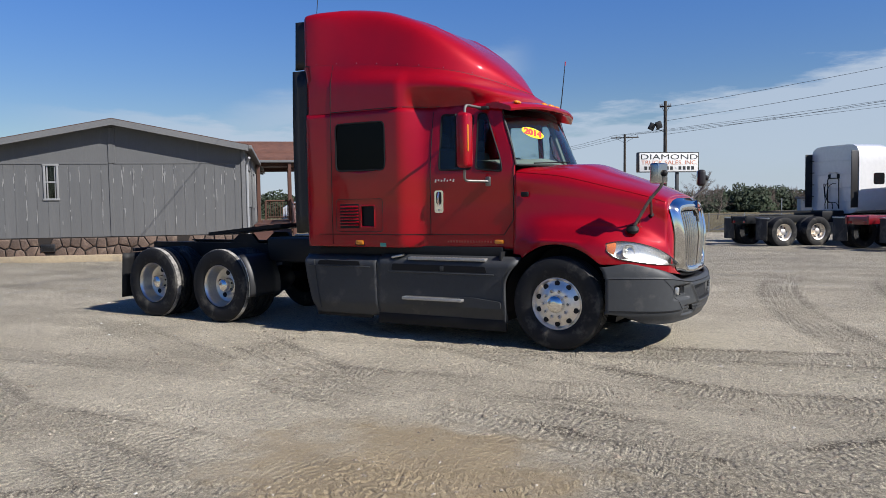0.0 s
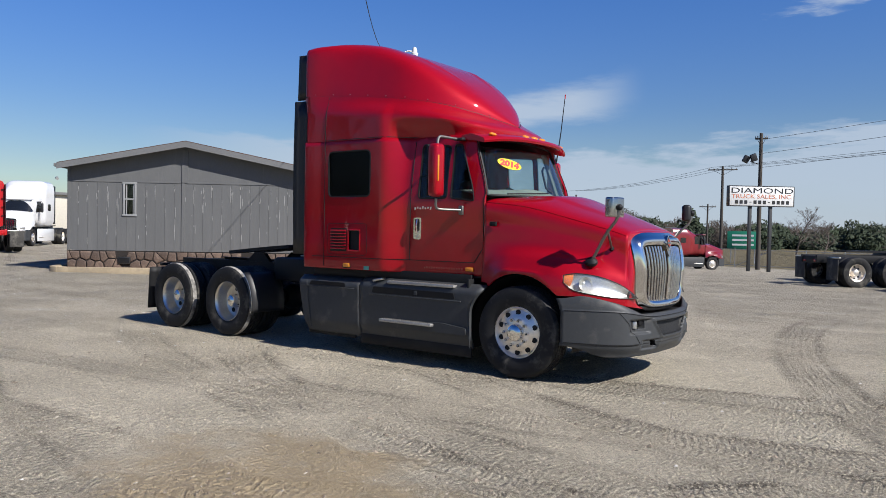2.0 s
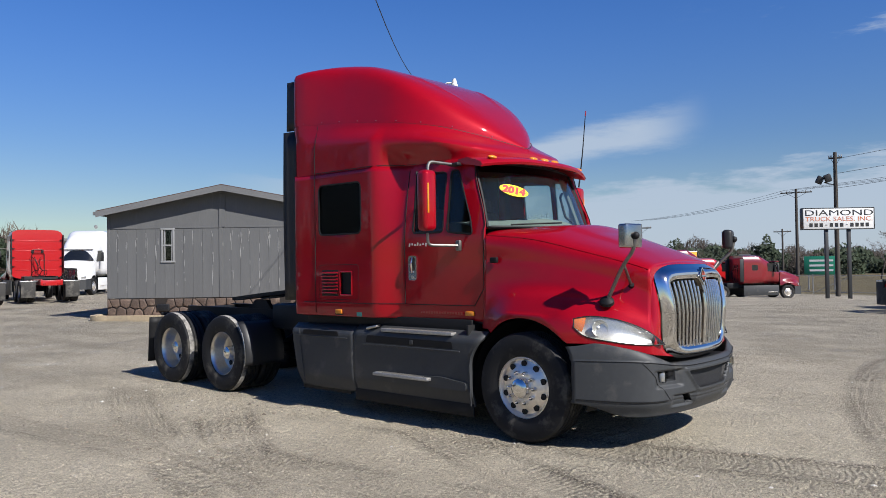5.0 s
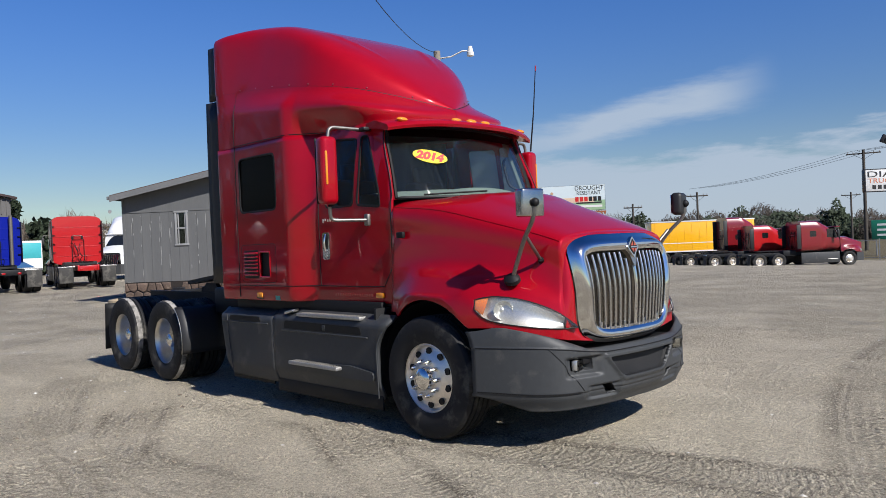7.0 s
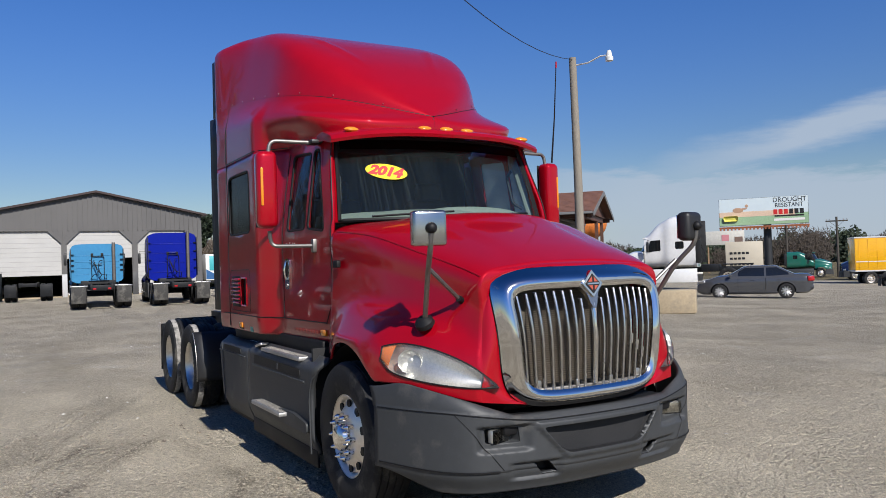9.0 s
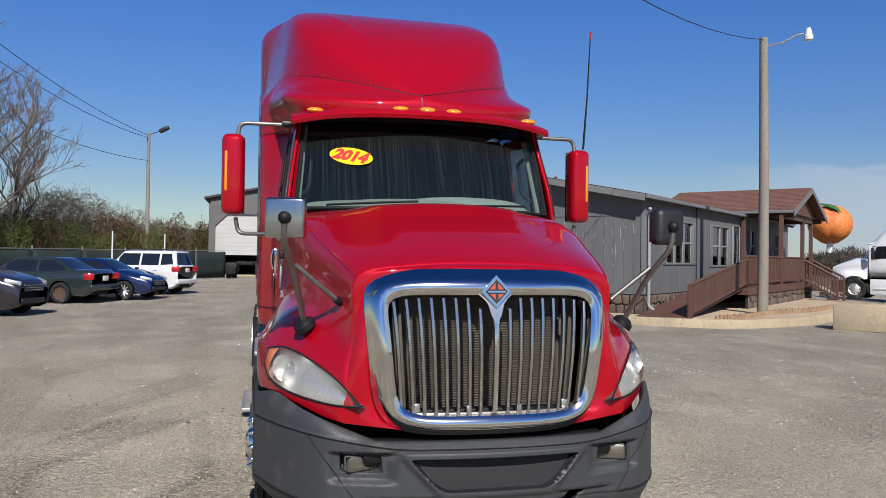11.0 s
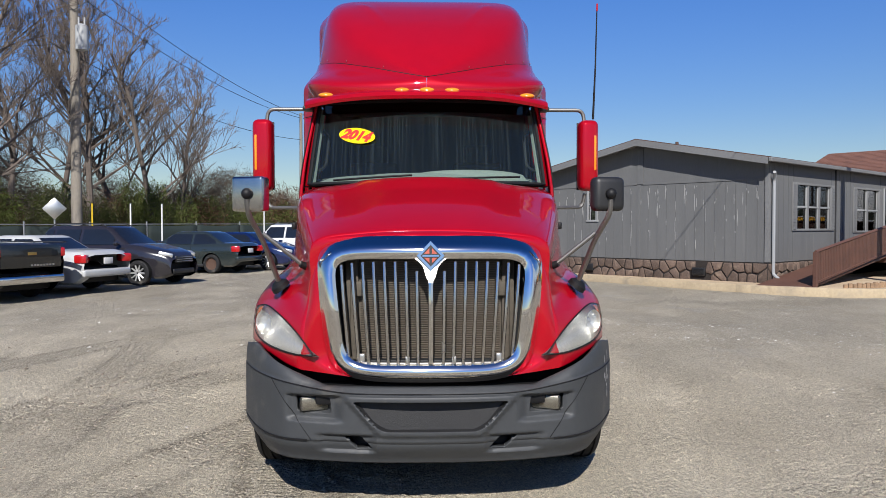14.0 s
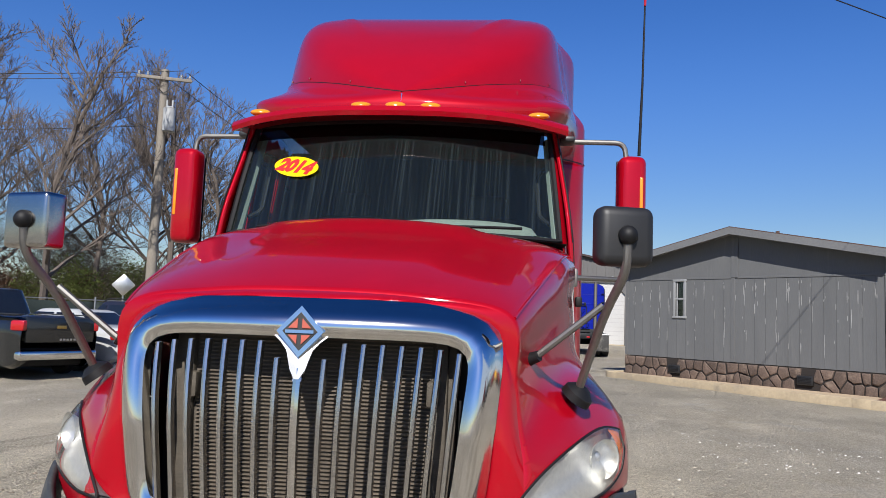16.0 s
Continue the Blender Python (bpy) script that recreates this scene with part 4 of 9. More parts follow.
def build_shell(root):
    # sleeper and cab sides, with their window openings
    rear = [(-4.15, y) for y in lin(0, 1.152, 8)] + [(-4.09 - 0.06 * math.cos(a), 1.152 + 0.06 * math.sin(a)) for a in lin(0.25, math.pi / 2, 6)]
    side = [(x, None) for x in lin(-4.05, -1.31, 68)]

    def skin(k, z):
        x, y = (rear + side)[int(k)]
        if y is None:
            y = side_y(x, z)
        if z < 1.2:
            y -= 0.012 * ((1.2 - z) / 0.11) ** 2
        fwd = -0.20 * smooth((z - 2.0) / 0.75) * smooth((x + 1.75) / 0.44)
        return Vector((x + fwd, -y, z))
    bm = B()
    sheet(bm, skin, range(len(rear) + len(side)), [1.09, 1.105, 1.13, 1.17] + lin(1.24, 2.76, 24))
    right = lambda c: c.y < -0.8
    wins = {"sleeper": rounded([(-3.67, 2.03), (-2.94, 2.03), (-2.94, 2.61), (-3.67, 2.61)], 0.07),
            "door": rounded([(-2.27, 2.0), (-1.845, 2.0), (-1.845, 2.63), (-2.27, 2.66)], 0.05),
            "quarter": rounded([(-1.79, 2.0), (-1.46, 1.965), (-1.49, 2.12), (-1.69, 2.64), (-1.79, 2.645)], 0.04)}
    for poly in wins.values():
        cut_hole(bm, poly, "y", right)
    cut_hole(bm, rounded([(-3.30, 1.335), (-3.10, 1.335), (-3.10, 1.60), (-3.30, 1.60)][::1], 0.02), "y", right)
    ghost(bm)
    thick(part("cab_shell", bm, RED, root), 0.025)
    glass = {"sleeper": TINTED, "door": GLASS, "quarter": GLASS}
    for nm, poly in wins.items():
        for s in (-1, 1):
            def on(p, d):
                x, z = p
                fwd = -0.20 * smooth((z - 2.0) / 0.75) * smooth((x + 1.75) / 0.44)
                return Vector((x, s * (side_y(x - fwd, z) + d), z))
            bm = B()
            cxz = (sum(p[0] for p in poly) / len(poly), sum(p[1] for p in poly) / len(poly))
            rings = []
            for k in (0.0, 0.5, 1.0):
                rings.append([bm.verts.new(on((cxz[0] + (p[0] - cxz[0]) * k, cxz[1] + (p[1] - cxz[1]) * k), -0.012)) for p in poly] if k else [bm.verts.new(on(cxz, -0.012))])
            n = len(poly)
            for i in range(n):
                bm.faces.new((rings[0][0], rings[1][i], rings[1][(i + 1) % n]))
                bm.faces.new((rings[1][i], rings[2][i], rings[2][(i + 1) % n], rings[1][(i + 1) % n]))
            g = part(nm + "_window", bm, MILKY_GLASS if s > 0 and nm != "sleeper" else glass[nm], root, "dark tinted sleeper window" if nm == "sleeper" else "clear cab side window")
            g.visible_shadow = nm == "sleeper"
            part("window_seal", tube(B(), [on(p, -0.004) for p in poly], 0.011, 6, True), SEAL, g)

    # the curved shoulder between cab and roof fairing
    band = spl((-4.15, -4.0, -3.7, -3.2, -2.7, -2.3, -1.9, -1.5), (1.212, 1.212, 1.20, 1.195, 1.145, 1.085, 1.02, 0.98))

    def cap(s, v):
        a = math.sin(s * math.pi / 2)
        xl, xh = -4.15 + 2.67 * a, -4.15 + (TIP + 4.15) * a
        t = (xl + 2.0) / 0.52
        yl = side_y(xl, 2.76) * (1.0 if t <= 0 else max(0.0, 1 - t ** 2.6) ** (1 / 2.6))
        yh = roof_w(xh) * 1.008 + 0.003
        yb = yl if xl < -4.0 else max(yl, band(xl) * (1.0 if t <= 0 else max(0.0, 1 - t ** 2.6) ** (1 / 2.6)))
        bulge = 0.020 * math.sin(math.pi * v ** 1.3) * smooth((xl + 2.4) / 0.6)
        y = yl + (yb - yl) * smooth(v / 0.5)
        y += (yh - y) * smooth((v - 0.55) / 0.45)
        q = min(1.0, abs(y) / 0.9)
        x = xl + (xh - xl) * v + bulge * (1 - q * q)
        y += bulge * q
        return Vector((x, -y - 0.0015 * (1 - v), 2.752 + (roof_low(xh) + 0.012 - 2.752) * v))
    bm = B()
    sheet(bm, cap, [0.0] + lin(0.02, 1, 70), lin(0, 1, 14))
    ghost(bm)
    part("roof_shoulder", bm, RED, root)

    # roof fairing
    xs = lin(-4.16, -4.06, 8) + [-4.05 + (TIP + 4.05) * math.sin(t * math.pi / 2) for t in lin(0.0, 1.0, 64)]
    bm = B()

    def fair(x, a):
        p = roof_skin(x, a)
        # a shallow raised ridge on each side of the brow
        d = abs(p.y - (0.63 - 0.42 * (x + 2.73)))
        if x > -2.85:
            p.z += 0.020 * max(0.0, 1 - d / 0.07) ** 1.2 * smooth((x + 2.85) / 0.25) * smooth((-1.95 - x) / 0.5)
        return Vector((p.x, -p.y, p.z))
    sheet(bm, fair, xs, lin(0, 1, 44))
    ghost(bm)
    part("roof_fairing", bm, RED, root, "tall curved red roof fairing")
    for s in (-1, 1):
        for k in range(9):
            x = -3.95 + k * 0.28
            part("rivet", lathe(B(), [(0.007, -0.002), (0.006, 0.003), (0, 0.004)], 8, pose(x, s * (roof_w(x) * 0.997), roof_low(x) + 0.035, 0, 0, 0 if s > 0 else 180)), RIVET, root)
        part("panel_gap", tube(B(), [Vector((x, s * (roof_w(x) * 1.004 + 0.002), roof_low(x) + 0.008)) for x in xs], 0.006, 5), SEAL, root)

    # sun visor above the windscreen
    def visor(u, v):
        y = u * 0.985
        e = abs(u) ** 2.6
        front, back = -1.16 - 0.20 * e, -1.62 - 0.06 * e
        ring = [(back, 2.80), (back + 0.12, 2.815), (front - 0.10, 2.785), (front - 0.02, 2.755), (front, 2.725), (front - 0.012, 2.70), (front - 0.06, 2.712), (front - 0.16, 2.735), (back, 2.75)]
        k = v * (len(ring) - 1)
        i = min(int(k), len(ring) - 2)
        x, z = (a + (b - a) * (k - i) for a, b in zip(ring[i], ring[i + 1]))
        return Vector((x, y, z - 0.055 * abs(u) ** 3))
    bm = B()
    g = sheet(bm, visor, lin(-1, 1, 44), lin(0, 1, 9))
    for r in (g[0], g[-1]):
        bm.faces.new(r)
    part("sun_visor", bm, RED, root, "red sun visor with five amber marker lamps")
    for y, x, z in ((0, -1.275, 2.785), (-0.2, -1.28, 2.783), (0.2, -1.28, 2.783), (-0.815, -1.36, 2.755), (0.815, -1.36, 2.755)):
        bm = B()
        bmesh.ops.create_uvsphere(bm, u_segments=16, v_segments=8, radius=1)
        bmesh.ops.scale(bm, vec=(0.042, 0.062, 0.022), verts=bm.verts)
        bmesh.ops.rotate(bm, verts=bm.verts, matrix=Matrix.Rotation(radians(14), 3, "Y"))
        bmesh.ops.translate(bm, vec=(x, y, z), verts=bm.verts)
        part("marker_lamp", bm, AMBER, root, "amber roof marker lamp")

    # windscreen and its surround
    def screen(u, v, d=0.0):
        e = abs(u) ** 1.8
        xb, xt = -0.985 - 0.37 * e, -1.37 - 0.20 * e
        yb, yt = 0.985, 0.915
        y = u * (yb + (yt - yb) * v)
        return Vector((xb + (xt - xb) * v + d + 0.02 * math.sin(math.pi * v), y, 2.035 + 0.675 * v))
    bm = B()
    sheet(bm, screen, lin(-0.965, 0.965, 24), lin(0.0, 1, 8))
    g = part("windscreen", bm, WINDSCREEN, root, "curved windscreen with dried water runs")
    g.visible_shadow = False
    rim = [screen(-0.965, v, 0.004) for v in lin(0, 1, 8)] + [screen(u, 1, 0.004) for u in lin(-0.93, 0.93, 18)] + [screen(0.965, v, 0.004) for v in lin(1, 0, 8)] + [screen(u, 0, 0.004) for u in lin(0.93, -0.93, 18)]
    part("windscreen_seal", tube(B(), rim, 0.016, 6, True), SEAL, root)
    bm = B()
    sheet(bm, lambda u, v: screen(u, v, 0.006), lin(-0.93, 0.93, 20), lin(0.86, 1, 3))
    part("shade_band", bm, TINTED, g, "dark shade band along the top of the glass")
    for s in (-1, 1):
        bm = B()
        sheet(bm, lambda u, v: screen(s * (0.965 + 0.075 * u), v, 0.006 - 0.10 * u * u) + Vector((0, 0, 0)), lin(0, 1, 5), lin(-0.02, 1.02, 9))
        part("screen_pillar", bm, RED, root)
    bm = B()
    sheet(bm, lambda u, v: screen(u, 0.0) + Vector((0.09 - 0.22 * v, 0, -0.018)), lin(-1.0, 1.0, 24), lin(0, 1, 4))
    part("cowl_panel", bm, BLACK_PLASTIC, root)
    # wipers
    for s0, s1 in ((-0.75, -0.12), (0.12, 0.75)):
        part("wiper", tube(B(), [screen(u, 0.035 + 0.006 * k, 0.022) for k, u in enumerate(lin(s0, s1, 8))], 0.009, 6), SEAL, root)
    st = part("price_year_sticker", prism(B(), [(0.168 * math.cos(a), 0.071 * math.sin(a)) for a in lin(0, math.tau * 35 / 36, 36)], "x", 0, 0.003), YELLOW_STICKER, root, "yellow oval sticker with the year 2014")
    c = screen(-0.592, 0.57, 0.008)
    ang = Vector((0.385, 0, -0.675)).normalized()
    st.matrix_basis = Matrix.Translation(c) @ pose(0, 0, 0, 0, 0, -22) @ pose(0, 0, 0, -12, -29, 0)
    letters("year_letters", "2014", 0.118, RED_INK, st, pose(0.0035, 0, -0.002, 90, 0, 90) @ Matrix(((1, 0.22, 0, 0), (0, 1, 0, 0), (0, 0, 1, 0), (0, 0, 0, 1))), 0.001, wide=1.10, bold=0.0075)

    # shut lines of the door and body panels
    def line(pts, r=0.005):
        for s in (-1, 1):
            part("panel_gap", tube(B(), [Vector((x - 0.20 * smooth((z - 2.0) / 0.75) * smooth((x + 1.75) / 0.44), s * (side_y(x, z) + 0.0008), z)) for x, z in pts], r, 5), SEAL, root)
    line([(-2.385, z) for z in lin(1.25, 2.70, 14)])
    line([(-1.325, z) for z in lin(1.42, 2.0, 8)] + [(-1.325 + 0.02, z) for z in lin(2.05, 2.7, 6)])
    line([(x, 1.245) for x in lin(-3.95, -1.44, 30)])
    line([(-1.44 + 0.115 * k, 1.245 + 0.175 * k) for k in lin(0, 1, 4)])
    line([(-3.74, z) for z in lin(1.12, 2.76, 18)])
    for s in (-1, 1):
        part("panel_gap", tube(B(), [Vector((-3.74 + 0.02 * v, s * (1.2035 - 0.046 * smooth((v - 0.55) / 0.45)), 2.76 + 0.58 * v)) for v in lin(0, 1, 10)], 0.005, 5), SEAL, root)
    for s in (-1, 1):
        part("panel_gap", tube(B(), [Vector((x, s * (side_y(x, 2.76) + 0.001), 2.763)) for x in lin(-3.74, -2.3, 20)], 0.005, 5), SEAL, root)
        # raised vent panel with louvres on the sleeper side
        ol = rounded([(-3.68, 1.28), (-2.98, 1.28), (-2.98, 1.68), (-3.68, 1.68)], 0.05)
        part("panel_gap", tube(B(), [(x, s * 1.199, z) for x, z in ol], 0.0035, 5, True), SEAL, root)
        if s < 0:
            v = part("side_vent", box(B(), (-3.475, -1.198, 1.47), (0.29, 0.012, 0.30), 0.004), SEAL, root, "red louvred side vent")
            for k in range(7):
                part("louvre", box(B(), (-3.475, -1.207, 1.36 + k * 0.038), (0.28, 0.022, 0.016), 0.004, (38, 0, 0)), RED, v)
            part("vent_recess", box(B(), (-3.2, -1.165, 1.4675), (0.21, 0.02, 0.28)), SEAL, root)
            part("air_intake_bezel", tube(B(), [(x, -1.199, z) for x, z in rounded([(-3.30, 1.335), (-3.10, 1.335), (-3.10, 1.60), (-3.30, 1.60)], 0.02)], 0.01, 6, True), RED, root)
        part("amber_marker", box(B(), (-3.33, s * 1.195, 1.145), (0.115, 0.03, 0.055), 0.012), AMBER, root, "amber side marker lamp")
        part("amber_marker", box(B(), (-1.50, s * 1.04, 1.165), (0.115, 0.03, 0.05), 0.012), AMBER, root, "amber side marker lamp")
        for dx in (-0.02, 0.02):
            part("marker_bezel", tube(B(), [(p[0], s * 1.192, p[1]) for p in rounded([(-3.40, 1.11), (-3.26, 1.11), (-3.26, 1.18), (-3.40, 1.18)], 0.02)], 0.006, 5, True), SEAL, root) if dx > 0 else None
    part("teal_decal", box(B(), (-2.985, -1.1935, 1.145), (0.085, 0.006, 0.095)), mat("teal_decal", (0.10, 0.42, 0.36), 0.5, vary=0.04), root, "small teal inspection decal")
    # door handles
    for s in (-1, 1):
        h = part("door_handle", prism(B(), rounded([(-2.325, 1.50), (-2.205, 1.50), (-2.205, 1.765), (-2.325, 1.765)], 0.03), "y", s * 1.058, s * 1.075), CHROME, root, "chrome door handle plate")
        part("handle_recess", prism(B(), rounded([(-2.30, 1.60), (-2.23, 1.60), (-2.23, 1.75), (-2.30, 1.75)], 0.03), "y", s * 1.075, s * 1.077), SEAL, h)
        part("handle_grip", tube(B(), [(-2.265, s * (1.078 + 0.016 * math.sin(math.pi * k)), 1.585 + 0.16 * k) for k in lin(0, 1, 7)], 0.011, 8), CHROME, h)
        part("lock", cyl(B(), (-2.265, s * 1.07, 1.535), (-2.265, s * 1.08, 1.535), 0.014, seg=12), ALU_DULL, h)
        # model script on the door: unreadable bars
        for k in range(7):
            part("script_bar", box(B(), (-2.31 + k * 0.04, s * 1.0675, 1.878 + 0.008 * (k % 2)), (0.020, 0.004, 0.022 if k % 3 else 0.036), 0.001, (0, 12, 0)), ALU, root, "illegible chrome model script")
        for k in range(16):
            part("script_bar", box(B(), (-2.15 + k * 0.037, s * 1.0605, 1.165), (0.022, 0.003, 0.024), 0.001), SCRIPT_RED, root)
        # grab rail bolts low on the sleeper corner
    # black side extenders behind the sleeper
    for s in (-1, 1):
        bm = B()
        sheet(bm, lambda u, v: Vector((-4.10 - 0.21 * u - 0.02 * math.sin(v * 3), s * (1.185 + 0.035 * u), 1.26 + 2.06 * v)), lin(0, 1, 4), lin(0, 1, 10))
        thick(part("side_extender", bm, BLACK_PLASTIC, root, "black plastic gap fairing"), 0.03)
        bm = B()
        sheet(bm, lambda u, v: Vector((-4.10 - 0.19 * u + 0.02 * v, s * (1.165 + 0.025 * u), 3.34 + 0.60 * v)), lin(0, 1, 4), lin(0, 1, 6))
        thick(part("side_extender", bm, BLACK_PLASTIC, root, "black plastic gap fairing"), 0.03)


LAMP_TOP = [Vector((-0.13, 1.140, 1.165)), Vector((-0.02, 1.050, 1.186)), Vector((0.09, 0.938, 1.152)), Vector((0.225, 0.803, 1.064)), Vector((0.365, 0.687, 0.944))]
LAMP_LOW = [Vector((-0.13, 1.155, 1.090)), Vector((-0.06, 1.125, 1.012)), Vector((0.06, 1.022, 0.966)), Vector((0.235, 0.835, 0.934)), Vector((0.370, 0.685, 0.934))]


def lamp_curve(ps, t):
    k = t * 4
    i = min(int(k), 3)
    t = k - i
    a, b, c, e = ps[max(i - 1, 0)], ps[i], ps[i + 1], ps[min(i + 2, 4)]
    return 0.5 * (2 * b + (c - a) * t + (2 * a - 5 * b + 4 * c - e) * t * t + (3 * b - a - 3 * c + e) * t ** 3)


def build_nose(root):
    # hood and wings
    bm = B()
    xs = lin(0, 1, 54)
    sheet(bm, lambda t, v: (lambda p: Vector((p.x, -p.y, p.z)))(hood_skin(-1.31 + (nose_end(v) + 1.31) * t, v)), xs, lin(0, 1, 72))
    ol = [lamp_curve(LAMP_LOW, u) for u in lin(0.0, 1, 10)] + [lamp_curve(LAMP_TOP, u) for u in lin(0.93, 0.0, 10)]
    skin_tree = BVHTree.FromBMesh(bm)

    def on_wing(p):
        hit = skin_tree.ray_cast(Vector((2.0, -p.y, p.z)), Vector((-1, 0, 0)))[0]
        return p if hit is None or abs(hit.x - p.x) > 0.14 else Vector((hit.x, p.y, p.z))
    lamp_top, lamp_low = [on_wing(p) for p in LAMP_TOP], [on_wing(p) for p in LAMP_LOW]
    cut_hole(bm, [(-p.y, p.z) for p in ol], "x", lambda c: c.x > -0.3)
    ghost(bm)
    thick(part("hood", bm, RED, root, "sloping red hood with flared wings"), 0.02)
    for s in (-1, 1):
        part("wheel_well", sheet_part(lambda u, v: Vector((FRONT_AXLE + 0.64 * math.cos(u), s * (0.55 + 0.56 * v), 0.50 + 0.64 * math.sin(u))), lin(-0.25, math.pi + 0.2, 24), lin(0, 1, 4)), SEAL, root)
        part("inner_fender", box(B(), (-1.43, s * 0.88, 0.66), (0.03, 0.58, 0.80), 0.005), SEAL, root)
        part("hood_latch", box(B(), (-1.18, s * 1.045, 1.70), (0.09, 0.035, 0.055), 0.01), SEAL, root, "black rubber hood latch")
        # hood crease that runs from the cab to the grille
        part("hood_crease", tube(B(), [(lambda p: (p.x, s * (p.y + 0.001), p.z))(hood_skin(x, 0.258)) for x in lin(-1.29, 0.24, 30)], 0.006, 6), RED, root)
    part("engine_block", box(B(), (-0.7, 0, 1.0), (1.4, 0.8, 0.8), 0.05), BLACK_FRAME, root)

    # grille: chrome surround, upright bars, radiator behind
    def b_hint(u):
        return math.sin(u) > 0

    def ring(u, k):
        """k = 0 inner edge, 1 outer edge; u round the opening."""
        c, s = math.cos(u), math.sin(u)
        n = (7.5 if k == 1 else 9.0) if b_hint(u) else (5.0 if k == 1 else 7.0)
        r = (abs(c) ** n + abs(s) ** n) ** (-1 / n)
        a, b = r * c, r * s
        wy = (0.532 + 0.034 * b) if k == 0 else (0.646 + 0.040 * b)
        z = 1.205 + ((0.298 if b > 0 else 0.318) if k == 0 else (0.432 if b > 0 else 0.425)) * b
        if k == 1 and b > 0:
            z -= 0.02 * abs(a) ** 3
        return a * wy, z

    def grille_x(y, z):
        return 0.460 - 0.090 * (y / 0.65) ** 2 - 0.075 * max(0.0, (z - 1.2) / 0.38) ** 2 - 0.03 * max(0.0, (1.2 - z) / 0.4)

    def chrome(u, k):
        (yi, zi), (yo, zo) = ring(u, 0), ring(u, 1)
        y, z = yi + (yo - yi) * k, zi + (zo - zi) * k
        return Vector((grille_x(y, z) + 0.030 * math.sin(math.pi * min(1, k * 1.1)) - 0.040 * k ** 3 - (0.05 if k < 0.01 else 0.0), y, z))
    bm = B()
    sheet(bm, chrome, lin(0, math.tau * 95 / 96, 96), [0, 0.012, 0.1, 0.2, 0.35, 0.5, 0.65, 0.8, 0.92, 1.0], loop=True)
    g = part("grille_surround", bm, CHROME, root, "wide chrome grille surround")
    # red skin that closes the nose round the chrome
    for s in (-1, 1):
        def nose(t, k):
            p = hood_skin(nose_end(t), t)
            u = math.pi / 2 - 2.75 * (t ** 1.25)
            q = chrome(u, 1.0) - Vector((0.015, 0, 0))
            e = Vector((p.x, p.y, p.z)).lerp(q, k)
            return Vector((e.x + 0.01 * math.sin(math.pi * k), s * abs(e.y), e.z))
        bm = B()
        sheet(bm, nose, lin(0, 1, 40), lin(0, 1, 6))
        part("nose_panel", bm, RED, root)
    for k in range(16):
        # eight bars a side; the inner two end below the fork that carries the badge
        q = 1.27 + (k - 8 if k > 7 else 7 - k)
        y0 = (1 if k > 7 else -1) * q / 8.27
        top = 1.487 - 0.02 * abs(y0) ** 6 - (0.055 if q < 1.5 else 0.0)
        pts = [Vector((grille_x(y0 * (0.475 + 0.048 * v), 0.90 + (top - 0.90) * v) - 0.028, y0 * (0.475 + 0.048 * v), 0.885 + (top - 0.885) * v)) for v in lin(0, 1, 9)]
        bm = B()
        sheet(bm, lambda i, a: pts[int(i)] + Vector((0.018 * math.cos(a), 0.0115 * math.sin(a), 0)), range(9), lin(0, math.tau, 11))
        part("grille_bar", bm, CHROME_BAR, root)
    part("grille_sill", tube(B(), [(grille_x(y, 0.90) - 0.030, y, 0.893) for y in lin(-0.50, 0.50, 13)], 0.009, 8), STEEL_TUBE, root)
    part("grille_post", tube(B(), [(grille_x(0, z) - 0.012, 0, z) for z in lin(0.90, 1.40, 8)], 0.0165, 8), CHROME, root)
    # chrome fork that runs from the upper band down into the middle post
    half = [(0.112, 1.524), (0.090, 1.506), (0.066, 1.486), (0.044, 1.460), (0.027, 1.432), (0.018, 1.40), (0.0155, 1.36)]
    fork = half + [(-a, b) for a, b in reversed(half)]
    bm = prism(B(), fork, "x", 0.0, 0.045)
    for v in bm.verts:
        v.co.x += grille_x(v.co.y, v.co.z) - 0.040
    bmesh.ops.bevel(bm, geom=[e for e in bm.edges if all(v.co.x > grille_x(v.co.y, v.co.z) - 0.01 for v in e.verts)], offset=0.008, segments=2, affect="EDGES")
    part("emblem_fork", bm, MIRROR_SHELL, root, "chrome fork below the badge", angle=60)
    for s in (-1, 1):
        part("grille_bolt", box(B(), (0.37, s * 0.40, 0.925), (0.03, 0.03, 0.045), 0.004), ALU_DULL, root)
        part("grille_bolt", box(B(), (0.41, s * 0.135, 0.915), (0.03, 0.025, 0.045), 0.004), ALU_DULL, root)
    rad = part("radiator", box(B(), (0.20, 0, 1.20), (0.05, 1.02, 0.68), 0.01), RADIATOR, root, "dusty brown radiator core")
    for k in range(44):
        part("radiator_fin", box(B(), (0.228, 0, 0.90 + k * 0.0138), (0.012, 0.84, 0.005)), RADIATOR_FIN, rad)
    for s in (-1, 1):
        part("radiator_tank", box(B(), (0.215, s * 0.455, 1.19), (0.07, 0.05, 0.64), 0.012), RADIATOR, root)
        part("radiator_mount", box(B(), (0.25, s * 0.43, 1.32), (0.05, 0.045, 0.09), 0.01), RADIATOR, root)
    part("grille_backing", box(B(), (0.13, 0, 1.2), (0.02, 1.15, 0.72)), SEAL, root)
    part("lower_cross_panel", box(B(), (0.33, 0, 0.885), (0.06, 0.86, 0.05), 0.01), BLACK_FRAME, root)
    emblem_patch(root)

    # bumper
    def bump_out(y):
        return 0.505 - 0.20 * abs(y) ** 2.2 - 0.42 * max(0.0, (abs(y) - 0.80) / 0.42) ** 2.1

